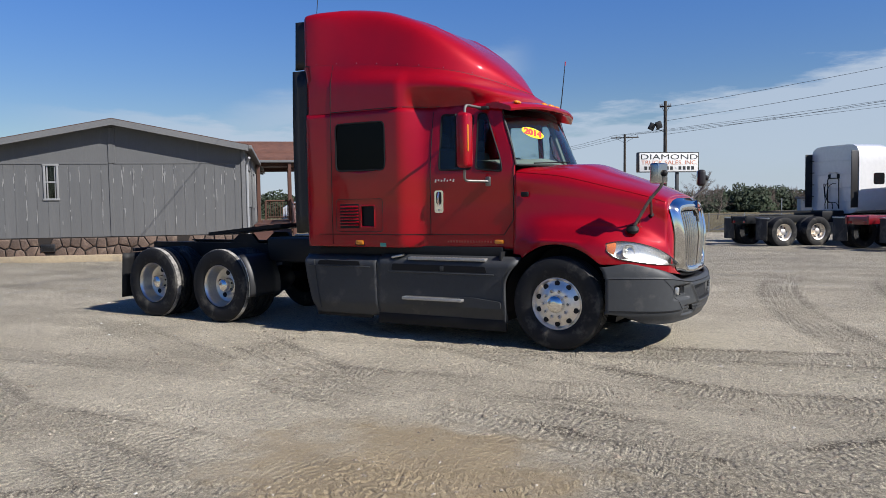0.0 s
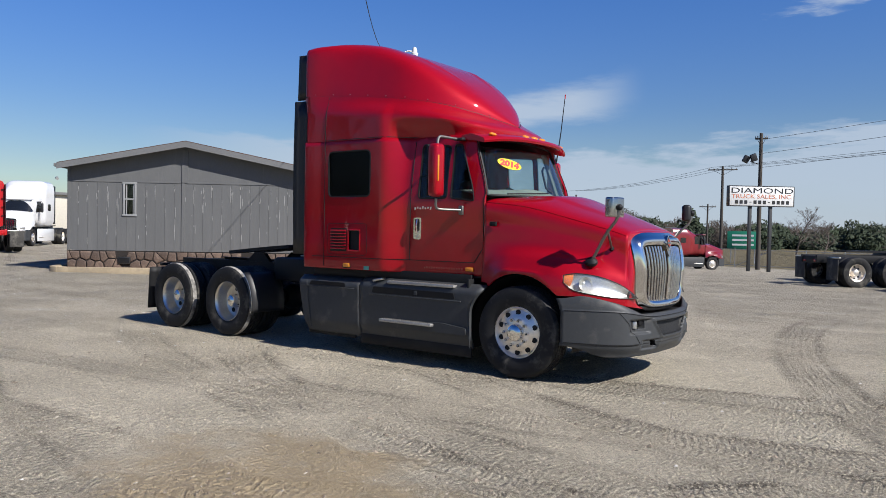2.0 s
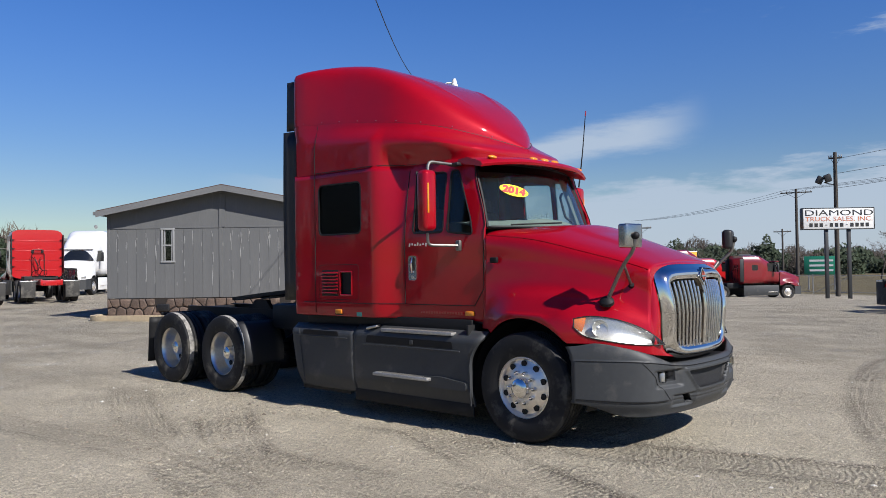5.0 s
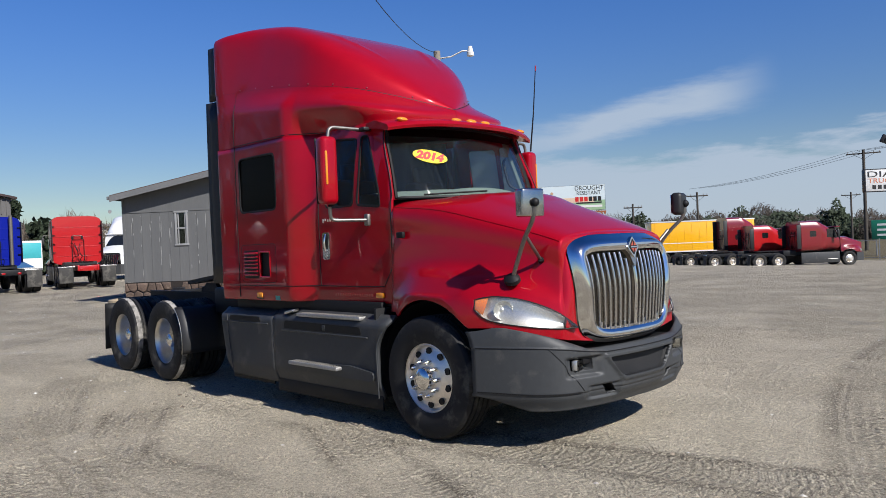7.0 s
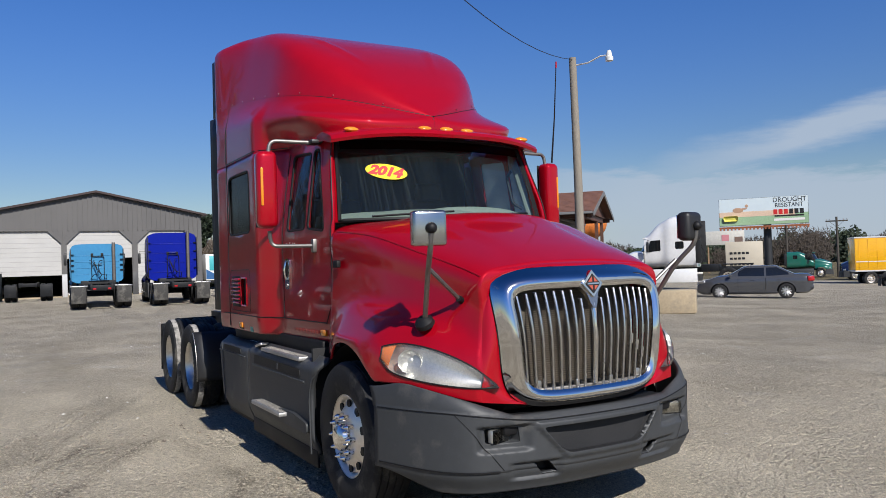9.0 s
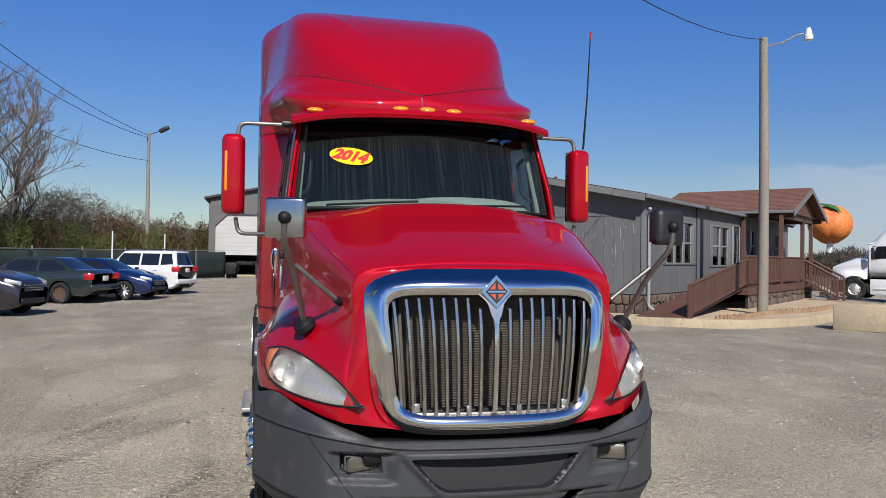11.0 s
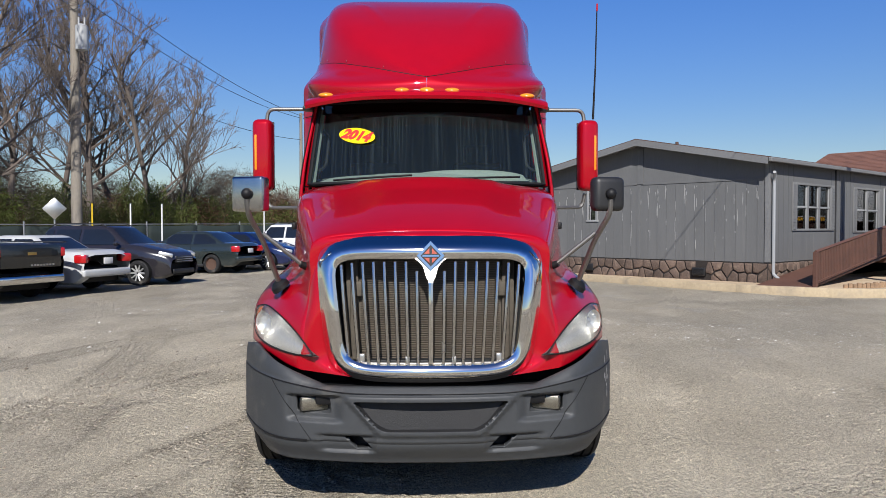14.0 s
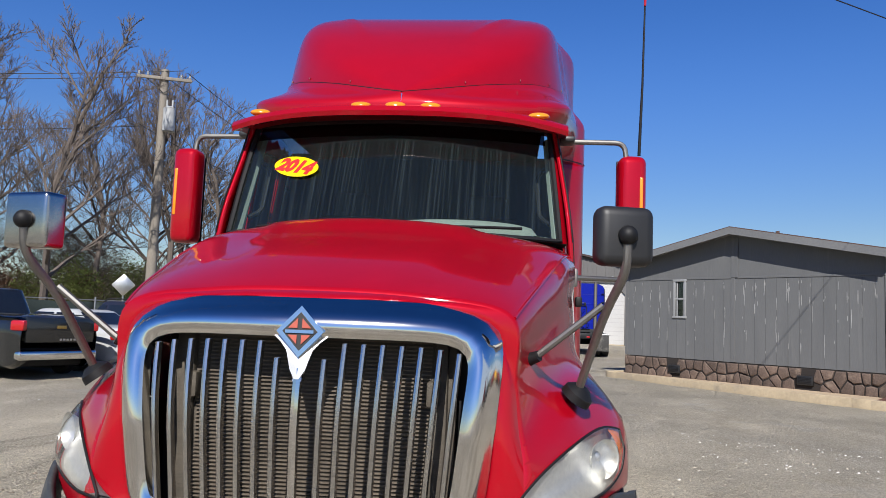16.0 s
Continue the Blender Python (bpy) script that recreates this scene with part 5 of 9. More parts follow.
    def seam_z(e):
        return 0.735 + 0.066 * smooth((e - 0.30) / 0.55)

    def bumper(a, h):
        y = math.copysign(abs(a) ** 0.9, a) * 1.215
        e, ay = abs(a), abs(y)
        top = 0.768 + 0.200 * min(1.0, max(0.0, (e - 0.46) / 0.46)) - 0.045 * smooth((e - 0.88) / 0.12)
        low = 0.318 + 0.11 * smooth((e - 0.80) / 0.20)
        z = low + (top - low) * h
        x = bump_out(y)
        # rolled lower strip, set back below its joint
        x -= 0.012 * smooth((0.456 - z) / 0.012) + 0.070 * smooth((0.44 - z) / 0.13) * (0.55 + 0.45 * (1 - e))
        # ledge above the upper joint
        x -= 0.014 * smooth((z - seam_z(e)) / 0.010) + 0.045 * max(0.0, (z - seam_z(e)) / max(top - seam_z(e), 0.02)) ** 2
        # hollows round the fog lamps and the tow hooks, raised frame round the intake
        x -= 0.034 * smooth((ay - 0.50) / 0.06) * smooth((0.86 - ay) / 0.06) * smooth((z - 0.555) / 0.03) * smooth((0.722 - z) / 0.02)
        x -= 0.026 * smooth((ay - 0.32) / 0.03) * smooth((0.68 - ay) / 0.08) * smooth((z - 0.375) / 0.03) * smooth((0.50 - z) / 0.02)
        x += 0.016 * smooth((0.50 - 0.95 * max(0.0, 0.69 - z) - ay) / 0.03) * smooth((z - 0.475) / 0.03) * smooth((0.725 - z) / 0.012)
        return Vector((x, y * (1 - 0.028 * smooth((0.45 - z) / 0.14)), z))
    bm = B()
    aa = [math.copysign(abs(t) ** 0.75, t) for t in lin(-1, 1, 121)]
    sheet(bm, bumper, aa, lin(0, 1, 62))
    front = lambda c: c.x > 0.0
    slot = [(-0.455, 0.690), (0.455, 0.690), (0.345, 0.560), (0.27, 0.518), (-0.27, 0.518), (-0.345, 0.560)]
    fog = [(0.575, 0.608), (0.785, 0.612), (0.79, 0.705), (0.585, 0.700)]
    tow = [(0.335, 0.408), (0.435, 0.404), (0.505, 0.484), (0.405, 0.487)]
    cut_hole(bm, rounded(slot, 0.03), "x", front)
    for s in (-1, 1):
        cut_hole(bm, rounded([(s * p, q) for p, q in fog], 0.015), "x", front)
        cut_hole(bm, rounded([(s * p, q) for p, q in tow], 0.012), "x", front)
    bp = thick(part("bumper", bm, GREY_PLASTIC, root, "scuffed dark grey plastic bumper"), 0.03)
    # recesses behind the openings
    def inset(poly, depth, m, nm, flare=1.0):
        bm = B()
        n = len(poly)
        cy, cz = sum(p[0] for p in poly) / n, sum(p[1] for p in poly) / n
        r0 = [bm.verts.new((bump_out(p[0]) - (0.045 if depth > 0.05 else 0.004), p[0], p[1])) for p in poly]
        r1 = [bm.verts.new((bump_out(p[0]) - depth, cy + (p[0] - cy) * flare, cz + (p[1] - cz) * flare)) for p in poly]
        for i in range(n):
            bm.faces.new((r0[i], r0[(i + 1) % n], r1[(i + 1) % n], r1[i]))
        bm.faces.new(r1)
        return part(nm, bm, m, bp, angle=20)
    inset(rounded(slot, 0.03), 0.035, GRILLE_MESH, "lower_intake", 0.94)
    for s in (-1, 1):
        inset(rounded([(s * p, q) for p, q in fog], 0.015), 0.10, GREY_PLASTIC, "fog_lamp_recess", 0.85)
        inset(rounded([(s * p, q) for p, q in tow], 0.012), 0.12, SEAL, "tow_hook_opening", 0.9)
        f = part("fog_lamp", box(B(), (bump_out(0.68) - 0.075, s * 0.682, 0.655), (0.05, 0.165, 0.080), 0.012, (0, 0, -s * 20)), REFLECTOR, root, "clear rectangular fog lamp")
        part("fog_lens", box(B(), (bump_out(0.68) - 0.044, s * 0.682, 0.655), (0.008, 0.168, 0.083), 0.003, (0, 0, -s * 20)), CLEAR_LENS, f).visible_shadow = False
        # raised step line where the corner moulding meets the middle
        def on_bumper(e, z):
            lo, hi = bumper(e, 0.0).z, bumper(e, 1.0).z
            return bumper(s * e, (z - lo) / (hi - lo)) + Vector((0.003, 0, 0))
        part("bumper_seam", tube(B(), [on_bumper(e, seam_z(e)) for e in lin(0.0, 0.99, 30)], 0.0035, 5), SEAL, bp)
        part("bumper_seam", tube(B(), [on_bumper(e, 0.455 + 0.01 * smooth((e - 0.8) / 0.2)) for e in lin(0.56, 0.99, 18)], 0.004, 5), SEAL, bp)
        part("bumper_seam", tube(B(), [on_bumper(0.76 - 0.22 * v, seam_z(0.76) - (seam_z(0.76) - 0.46) * v) for v in lin(0, 1, 14)], 0.0022, 5), SEAL, bp)
    rs_ = random.Random(3)
    for k in range(16):
        a, h = rs_.uniform(0.90, 0.955), rs_.uniform(0.35, 0.85)
        bm = B()
        da, dh = rs_.uniform(0.002, 0.007), rs_.uniform(0.02, 0.09)
        ps = [bumper(a + da * math.cos(q) * rs_.uniform(0.4, 1), min(0.95, h + dh * math.sin(q) * rs_.uniform(0.4, 1))) for q in lin(0, math.tau * 7 / 8, 8)]
        bm.faces.new([bm.verts.new(p + Vector((0.003, 0.003, 0))) for p in ps])
        part("scuff", bm, SCUFF, bp)
    part("bumper_gap_panel", box(B(), (0.27, 0, 0.70), (0.25, 1.35, 0.10), 0.02), SEAL, root)

    # headlamps: a lens patch that follows the wing
    for s in (-1, 1):
        def lamp_pt(u, v, d):
            """u from the outer tip to the inner low corner, v from the lower to the upper edge."""
            top, low, cv = lamp_top, lamp_low, lamp_curve
            p, q = cv(low, u), cv(top, u)
            m = p + (q - p) * v
            o = Vector((0.72, 0.62, 0.25)).normalized()
            m = m + o * (d + 0.040 * math.sin(math.pi * v) ** 0.8 * math.sin(math.pi * min(1, u * 1.0)) ** 0.8)
            return Vector((m.x, s * m.y, m.z))
        bm = B()
        sheet(bm, lambda u, v: lamp_pt(u, v, 0.006), lin(0.0, 1, 26), lin(0, 1, 14))
        hl = part("headlamp", bm, LENS, root, "cloudy teardrop headlamp")
        hl.visible_shadow = False
        part("lamp_rim", tube(B(), [lamp_pt(u, 0, 0.004) for u in lin(0, 1, 16)] + [lamp_pt(u, 1, 0.004) for u in lin(0.97, 0.03, 16)], 0.005, 6, True), SEAL, hl)
        bm = B()
        sheet(bm, lambda u, v: lamp_pt(u, v, -0.004 - 0.055 * math.sin(math.pi * v)), lin(0.0, 0.84, 20), lin(0.0, 1.0, 8))
        part("reflector", bm, REFLECTOR, hl)
        bm = B()
        sheet(bm, lambda u, v: lamp_pt(u, v, -0.004 - 0.045 * math.sin(math.pi * v)), lin(0.84, 1.0, 8), lin(0.0, 1.0, 8))
        part("lamp_bezel", bm, LAMP_BEZEL, hl)
        bm = B()
        sheet(bm, lambda u, v: lamp_pt(u, v, -0.006), lin(0.01, 0.19, 6), lin(0.12, 0.98, 6))
        part("turn_signal", bm, AMBER_PALE, hl, "amber turn signal lens")
        for u_, r_, d_l in ((0.36, 0.074, -0.040),):
            c = lamp_pt(u_, 0.50, d_l)
            bw = part("bulb_bowl", lathe(B(), [(r_, 0.020), (r_ * 0.92, 0.008), (r_ * 0.7, -0.014), (r_ * 0.3, -0.024), (0, -0.004)], 28), REFLECTOR, hl)
            bw.matrix_basis = Matrix.Translation(c) @ pose(0, 0, 0, 0, 0, -50 * 1 if s > 0 else -130)
    # hood mirrors on two-legged brackets
    for s in (-1, 1):
        a, b, j = Vector((-0.02, s * 0.945, 1.31)), Vector((0.12, s * 0.775, 1.45)), Vector((0.315, s * 1.075, 1.885))
        knee = Vector((0.16, s * 1.02, 1.62))
        mm = part("hood_mirror", tube(B(), arc_path([a, knee, j + Vector((-0.02, 0, -0.12)), j], 0.10), 0.016, 10), STEEL_TUBE, root, "convex hood mirror on a tubular steel bracket")
        part("brace", tube(B(), [b, knee + Vector((0.01, -s * 0.005, 0.03))], 0.013, 8), STEEL_TUBE, mm)
        part("foot", lathe(B(), [(0.062, -0.01), (0.058, 0.02), (0.03, 0.045), (0, 0.05)], 20, Matrix.Translation(a) @ pose(0, 0, 0, 52, 0, -s * 25 if s > 0 else 205)), SEAL, mm)
        part("foot", cyl(B(), b - Vector((0.02, s * 0.03, 0.01)), b + Vector((0.012, s * 0.02, 0.012)), 0.026, 0.02, seg=12), SEAL, mm)
        bm = B()
        box(bm, (0, 0, 0), (0.10, 0.20, 0.205), 0.035 if s > 0 else 0.018, seg=4)
        hd = part("mirror_head", bm, BLACK_PLASTIC if s > 0 else MIRROR_SHELL, mm, "black plastic mirror shell" if s > 0 else "chrome mirror shell")
        hd.matrix_basis = Matrix.Translation(j + Vector((-0.055, -s * 0.01, 0.0))) @ pose(0, 0, 0, 0, 0, 14 * s)
        part("mirror_glass", box(B(), (-0.0515, 0, 0), (0.004, 0.165, 0.17), 0.001), MIRROR, hd)
        bm = B()
        bmesh.ops.create_uvsphere(bm, u_segments=14, v_segments=8, radius=0.034)
        bmesh.ops.translate(bm, verts=bm.verts, vec=j)
        part("ball_joint", bm, SEAL, mm)
    # tall cab mirrors
    for s in (-1, 1):
        top, bot = Vector((-1.72, s * 1.0, 2.695)), Vector((-1.62, s * 1.055, 1.855))
        mx, my = -1.755, s * 1.375
        arm = part("cab_mirror", tube(B(), arc_path([top, (mx - 0.0, my - s * 0.02, 2.70), (mx, my, 2.52)], 0.06), 0.016, 10), STEEL_TUBE, root, "tall red cab mirror on steel arms")
        part("lower_arm", tube(B(), arc_path([bot, (mx - 0.02, my - s * 0.02, 1.86), (mx, my, 1.98)], 0.06), 0.016, 10), STEEL_TUBE, arm)
        part("arm_bracket", box(B(), tuple(bot + Vector((-0.005, -s * 0.005, 0))), (0.06, 0.05, 0.11), 0.012), STEEL_TUBE, arm)
        part("arm_bracket", box(B(), tuple(top + Vector((0.02, 0, 0))), (0.13, 0.09, 0.035), 0.012), BLACK_PLASTIC, arm)
        bm = B()
        box(bm, (0, 0, 0), (0.155, 0.165, 0.61), 0.05, seg=4)
        sh = part("mirror_shell", bm, RED, arm, "red mirror housing")
        sh.matrix_basis = pose(mx + 0.01, my + s * 0.02, 2.305, 0, 0, s * 6)
        part("mirror_glass", box(B(), (-0.0785, 0, 0.02), (0.006, 0.125, 0.50), 0.002), MIRROR, sh)
        part("turn_lamp", box(B(), (0.064, s * 0.044, 0.02), (0.036, 0.022, 0.30), 0.008), AMBER, sh, "amber strip lamp")
        part("mirror_edge", box(B(), (-0.072, 0, 0), (0.012, 0.15, 0.585), 0.004), SEAL, sh)
    part("antenna", tube(B(), [(-1.74, 1.44, 2.62), (-1.68, 1.445, 3.05), (-1.625, 1.445, 3.56)], [0.010, 0.007, 0.005], 6), SEAL, root, "thin black whip antenna")
    part("antenna_tip", cyl(B(), (-1.627, 1.445, 3.52), (-1.624, 1.446, 3.58), 0.008, seg=8), RED_LENS, root)


def sheet_part(fn, us, vs):
    bm = B()
    sheet(bm, fn, us, vs)
    return bm


SCUFF = mat("pale_scuff", (0.42, 0.42, 0.41), 0.8, 0, 0.2, 20)
RADIATOR_FIN = mat("radiator_fin", (0.15, 0.12, 0.09), 0.6, 0.3, 0.35, 30)
GRILLE_MESH = mat("lower_grille_mesh", (0.009, 0.009, 0.010), 0.62, 0, 0.3, 20, bump=0.15, bscale=220)
AMBER_PALE = mat("pale_amber_lens", (0.80, 0.24, 0.07), 0.18, 0.0, 0.08, 30, coat=0.6)
MIRROR = mat("mirror_glass", (0.85, 0.87, 0.88), 0.03, 1.0, 0.01, 3)


def build_skirts(root):
    skirt_y = 1.215

    def skirt(nm, x0, x1, lo, hi, lean0=0.0, lean1=0.0, label=""):
        for s in (-1, 1):
            def f(u, v):
                x = x0 + (x1 - x0) * u + (lean0 * (1 - u) + lean1 * u) * (1 - v) ** 1.5 + (0.16 * u ** 6 * smooth((v - 0.50) / 0.50) ** 1.6 if x1 > -2 else 0.0)
                y = skirt_y - 0.05 * smooth((0.22 - v) / 0.22) - 0.10 * smooth((v - 0.86) / 0.14) ** 1.5 - 0.05 * smooth((0.05 - u) / 0.05) * (x0 < -4)
                return Vector((x, s * y, lo + (hi - lo) * v))
            bm = B()
            sheet(bm, f, lin(0, 1, 28), lin(0, 1, 24))
            ob = thick(part(nm, bm, GREY_PLASTIC, root, label), 0.03)
            yield s, ob
    for s, ob in skirt("tank_fairing", -4.24, -3.085, 0.245, 0.985, 0.16, 0.02, "dark grey side fairing panel"):
        part("fairing_slot", prism(B(), rounded([(-3.98, 0.86), (-3.32, 0.86), (-3.34, 0.915), (-3.96, 0.915)], 0.02), "y", s * 1.212, s * 1.219), SEAL, ob)
        part("fairing_lip", box(B(), (-3.66, s * 1.217, 0.845), (0.98, 0.02, 0.014), 0.006), GREY_PLASTIC, ob)
        part("bright_edge", tube(B(), [(-4.03 + 0.10 * (1 - v) ** 1.5, s * 1.222, 0.30 + 0.62 * v) for v in lin(0, 1, 8)], 0.005, 5), GREY_PLASTIC, ob)
    for s, ob in skirt("step_fairing", -3.065, -1.365, 0.26, 1.005, -0.02, 0.02, "dark grey step fairing with two treads"):
        part("fairing_slot", prism(B(), rounded([(-2.86, 0.82), (-1.58, 0.82), (-1.60, 0.89), (-2.84, 0.90)], 0.02), "y", s * 1.212, s * 1.219), SEAL, ob)
        part("fairing_slot_clip", box(B(), (-2.16, s * 1.219, 0.857), (0.05, 0.008, 0.05), 0.006), GREY_PLASTIC, ob)
        part("fairing_lip", box(B(), (-2.2, s * 1.217, 0.80), (1.42, 0.022, 0.016), 0.006), GREY_PLASTIC, ob)
        part("arch_edge", tube(B(), [(-1.36 + 0.02 * (1 - v) ** 1.5 - 0.010 + 0.16 * smooth((v - 0.50) / 0.50) ** 1.6, s * (1.225 - 0.11 * smooth((v - 0.8) / 0.2)), 0.28 + 0.72 * v) for v in lin(0, 1, 10)], 0.007, 5), GREY_PLASTIC, ob)
        for z, x0, x1, yy in ((0.965, -2.62, -1.60, 1.145), (0.50, -2.66, -1.86, 1.235)):
            st = part("step_tread", box(B(), ((x0 + x1) / 2, s * yy, z), (x1 - x0, 0.15, 0.035), 0.008), STEP_ALU, ob, "aluminium step tread")
            for k in range(20):
                part("tread_rib", box(B(), (x0 + 0.06 + k * (x1 - x0 - 0.12) / 19, s * yy, z + 0.0195), (0.014, 0.11, 0.005), 0.001), STEEL_TUBE, st)
        part("step_pocket", prism(B(), rounded([(-2.74, 0.42), (-1.40, 0.42), (-1.40, 0.50), (-1.75, 0.535), (-2.70, 0.49)], 0.03), "y", s * 1.20, s * 1.245), GREY_PLASTIC, ob)
        part("tread_clip", box(B(), (-2.79, s * 1.16, 0.985), (0.16, 0.09, 0.03), 0.012, (0, -12, 0)), ALU_DULL, ob)
    for s in (-1, 1):
        part("upper_sill", box(B(), (-2.75, s * 1.045, 1.04), (2.6, 0.06, 0.13), 0.01), SEAL, root, "dark sill under the cab")
        part("lower_flap", box(B(), (-2.22, s * 1.165, 0.225), (1.72, 0.02, 0.13), 0.006), SEAL, root, "black rubber skirt flap")
        part("lower_flap", box(B(), (-3.62, s * 1.14, 0.255), (0.86, 0.02, 0.10), 0.006), SEAL, root, "black rubber skirt flap")
        part("fuel_tank", cyl(B(), (-4.1, s * 0.86, 0.62), (-2.2, s * 0.86, 0.62), 0.30, seg=28), ALU_DULL, root)
        # quarter fender ahead of the drive wheels, and its bracket
        def quarter(u, v):
            a = radians(-12 + 58 * v)
            return Vector((AXLES[0] + (0.60) * math.cos(a), s * (0.66 + 0.60 * u), TYRE_R + 0.60 * math.sin(a)))
        bm = B()
        sheet(bm, quarter, lin(0, 1, 5), lin(0, 1, 12))
        thick(part("quarter_fender", bm, BLACK_PLASTIC, root, "black plastic quarter fender"), 0.02)
        part("fender_rim", tube(B(), [quarter(1.0, v) for v in lin(0, 1, 10)], 0.006, 6), ALU_DULL, root)
    part("rear_deck", box(B(), (-4.75, 0, 1.0), (1.0, 1.5, 0.34), 0.04), BLACK_FRAME, root, "black tool and battery box behind the cab")
    part("deck_plate", box(B(), (-4.65, 0, 1.19), (0.75, 0.85, 0.02), 0.004), ALU_DULL, root)
    part("cab_floor", box(B(), (-2.65, 0, 1.10), (2.75, 2.0, 0.06)), INTERIOR_DARK, root)


def build_interior(root):
    part("dashboard", sheet_part(lambda u, v: Vector((-1.06 - 0.60 * v - 0.33 * abs(u) ** 2.2, u * 0.94, 2.03 + 0.11 * smooth(v * 1.4) * (1 - 0.35 * abs(u) ** 2) - 1.2 * max(0, v - 0.8))), lin(-1, 1, 20), lin(0, 1, 10)), INTERIOR, root, "grey-green dashboard")
    part("instrument_hood", sheet_part(lambda u, v: Vector((-1.30 - 0.40 * v, -0.16 + 1.0 * u, 2.06 + 0.105 * (4 * u * (1 - u)) ** 0.3 * smooth(v * 2.2) - 0.25 * max(0, v - 0.7))), lin(0, 1, 24), lin(0, 1, 12)), INTERIOR, root)
    part("cab_rear_trim", box(B(), (-3.9, 0, 2.1), (0.05, 2.1, 1.9), 0.01), INTERIOR_DARK, root)
    part("headliner", box(B(), (-2.75, 0, 2.80), (1.9, 1.7, 0.04), 0.01), INTERIOR_DARK, root)
    part("sleeper_curtain", sheet_part(lambda u, v: Vector((-2.72 + 0.03 * math.sin(u * 40), -1.02 + 2.04 * u, 1.2 + 1.6 * v)), lin(0, 1, 60), lin(0, 1, 3)), SLEEPER_CLOTH, root, "dark grey sleeper curtain")
    for s in (-1, 1):
        st = part("seat", box(B(), (-2.2, s * 0.5, 1.55), (0.52, 0.52, 0.16), 0.06, seg=3), INTERIOR_DARK, root, "dark air-ride cab seat")
        part("seat_back", box(B(), (-2.5, s * 0.5, 1.95), (0.16, 0.5, 0.72), 0.06, (0, -8, 0), 3), INTERIOR_DARK, st)
        part("head_rest", box(B(), (-2.55, s * 0.5, 2.38), (0.12, 0.28, 0.2), 0.05, (0, -8, 0), 3), INTERIOR_DARK, st)
        part("seat_base", box(B(), (-2.2, s * 0.5, 1.31), (0.4, 0.4, 0.36), 0.03), INTERIOR_DARK, st)
        part("pillar_trim", tube(B(), [(-1.42 - 0.22 * v, s * (0.945 - 0.06 * v), 2.03 + 0.64 * v) for v in lin(0, 1, 5)], 0.035, 8), INTERIOR, root)
        part("door_trim", box(B(), (-1.9, s * 1.0, 1.6), (1.05, 0.03, 0.7), 0.01), INTERIOR, root)
        part("grab_bar", tube(B(), arc_path([(-1.50, s * 0.90, 2.15), (-1.56, s * 0.84, 2.20), (-1.62, s * 0.82, 2.45), (-1.62, s * 0.87, 2.50)], 0.04), 0.014, 8), SEAL, root)
    w = [(-1.83 - 0.10 * math.sin(a), 0.47 + 0.22 * math.cos(a), 2.02 + 0.17 * math.sin(a)) for a in lin(0, math.tau * 31 / 32, 32)]
    sw = part("steering_wheel", tube(B(), w, 0.016, 8, True), SEAL, root, "black steering wheel")
    for a in (0.3, math.pi - 0.3, -math.pi / 2):
        part("spoke", tube(B(), [(-1.82, 0.47, 2.0), (-1.83 - 0.10 * math.sin(a), 0.47 + 0.21 * math.cos(a), 2.02 + 0.16 * math.sin(a))], 0.014, 6), SEAL, sw)


build_shell(truck)
before = set(truck.children_recursive)
build_nose(truck)
# the nose tapers forward over its last stretch
for ob in set(truck.children_recursive) - before:
    if ob.parent is truck and ob.matrix_basis.translation.length > 1e-6:
        ob.location.x += 0.05 * smooth((ob.location.x + 0.35) / 0.7)
    elif ob.matrix_basis.translation.length < 1e-6 and (ob.parent is truck or ob.parent.matrix_basis.translation.length < 1e-6):
        for v in ob.data.vertices:
            v.co.x += 0.05 * smooth((v.co.x + 0.35) / 0.7)
    elif ob.parent.matrix_basis.translation.length < 1e-6:
        ob.location.x += 0.05 * smooth((ob.location.x + 0.35) / 0.7)
build_skirts(truck)
build_interior(truck)
frame_unit(truck)
for s_ in (-1, 1):
    wheel_steer(truck, FRONT_AXLE, 1.165, s_)
    for ax_ in AXLES:
        wheel_dual(truck, ax_, 1.215, s_)

# ---------------------------------------------------------------- the grey office building
SIDING = mat("grey_painted_siding", (0.135, 0.137, 0.138), 0.75, 0, 0.10, 3, bump=0.15, bscale=18, stretch=(5, 5, 0.5), dirt=(0.18, 0.18, 0.175), dirt_amt=0.08, dirt_scale=0.8)
TRIM_GREY = mat("grey_trim", (0.175, 0.177, 0.178), 0.7, 0, 0.12, 4, bump=0.1, bscale=20)
GROOVE = mat("siding_groove", (0.105, 0.107, 0.108), 0.9)
PEEL = mat("bare_white_streak", (0.34, 0.338, 0.33), 0.8, 0, 0.2, 20)
SHINGLE = mat("dark_shingle", (0.10, 0.055, 0.042), 0.9, 0, 0.25, 12, bump=0.4, bscale=40)
BROWN_SHINGLE = mat("brown_shingle", (0.17, 0.075, 0.05), 0.9, 0, 0.3, 14, bump=0.4, bscale=40)
STONE = mat("brown_field_stone", (0.125, 0.086, 0.066), 0.85, 0, 0.4, 9, bump=0.6, bscale=22, per_object=0.3, dirt=(0.27, 0.20, 0.15), dirt_amt=0.25, dirt_scale=4)
MORTAR = mat("dark_stone_joint", (0.025, 0.019, 0.016), 0.95, 0, 0.2, 10)
WIN_WHITE = mat("white_window_frame", (0.30, 0.305, 0.305), 0.5, 0, 0.08, 8)
WIN_GLASS = glass_mat("house_glass", (0.75, 0.8, 0.8))
CURTAIN = mat("pale_blind", (0.80, 0.80, 0.78), 0.8, 0, 0.06, 10)
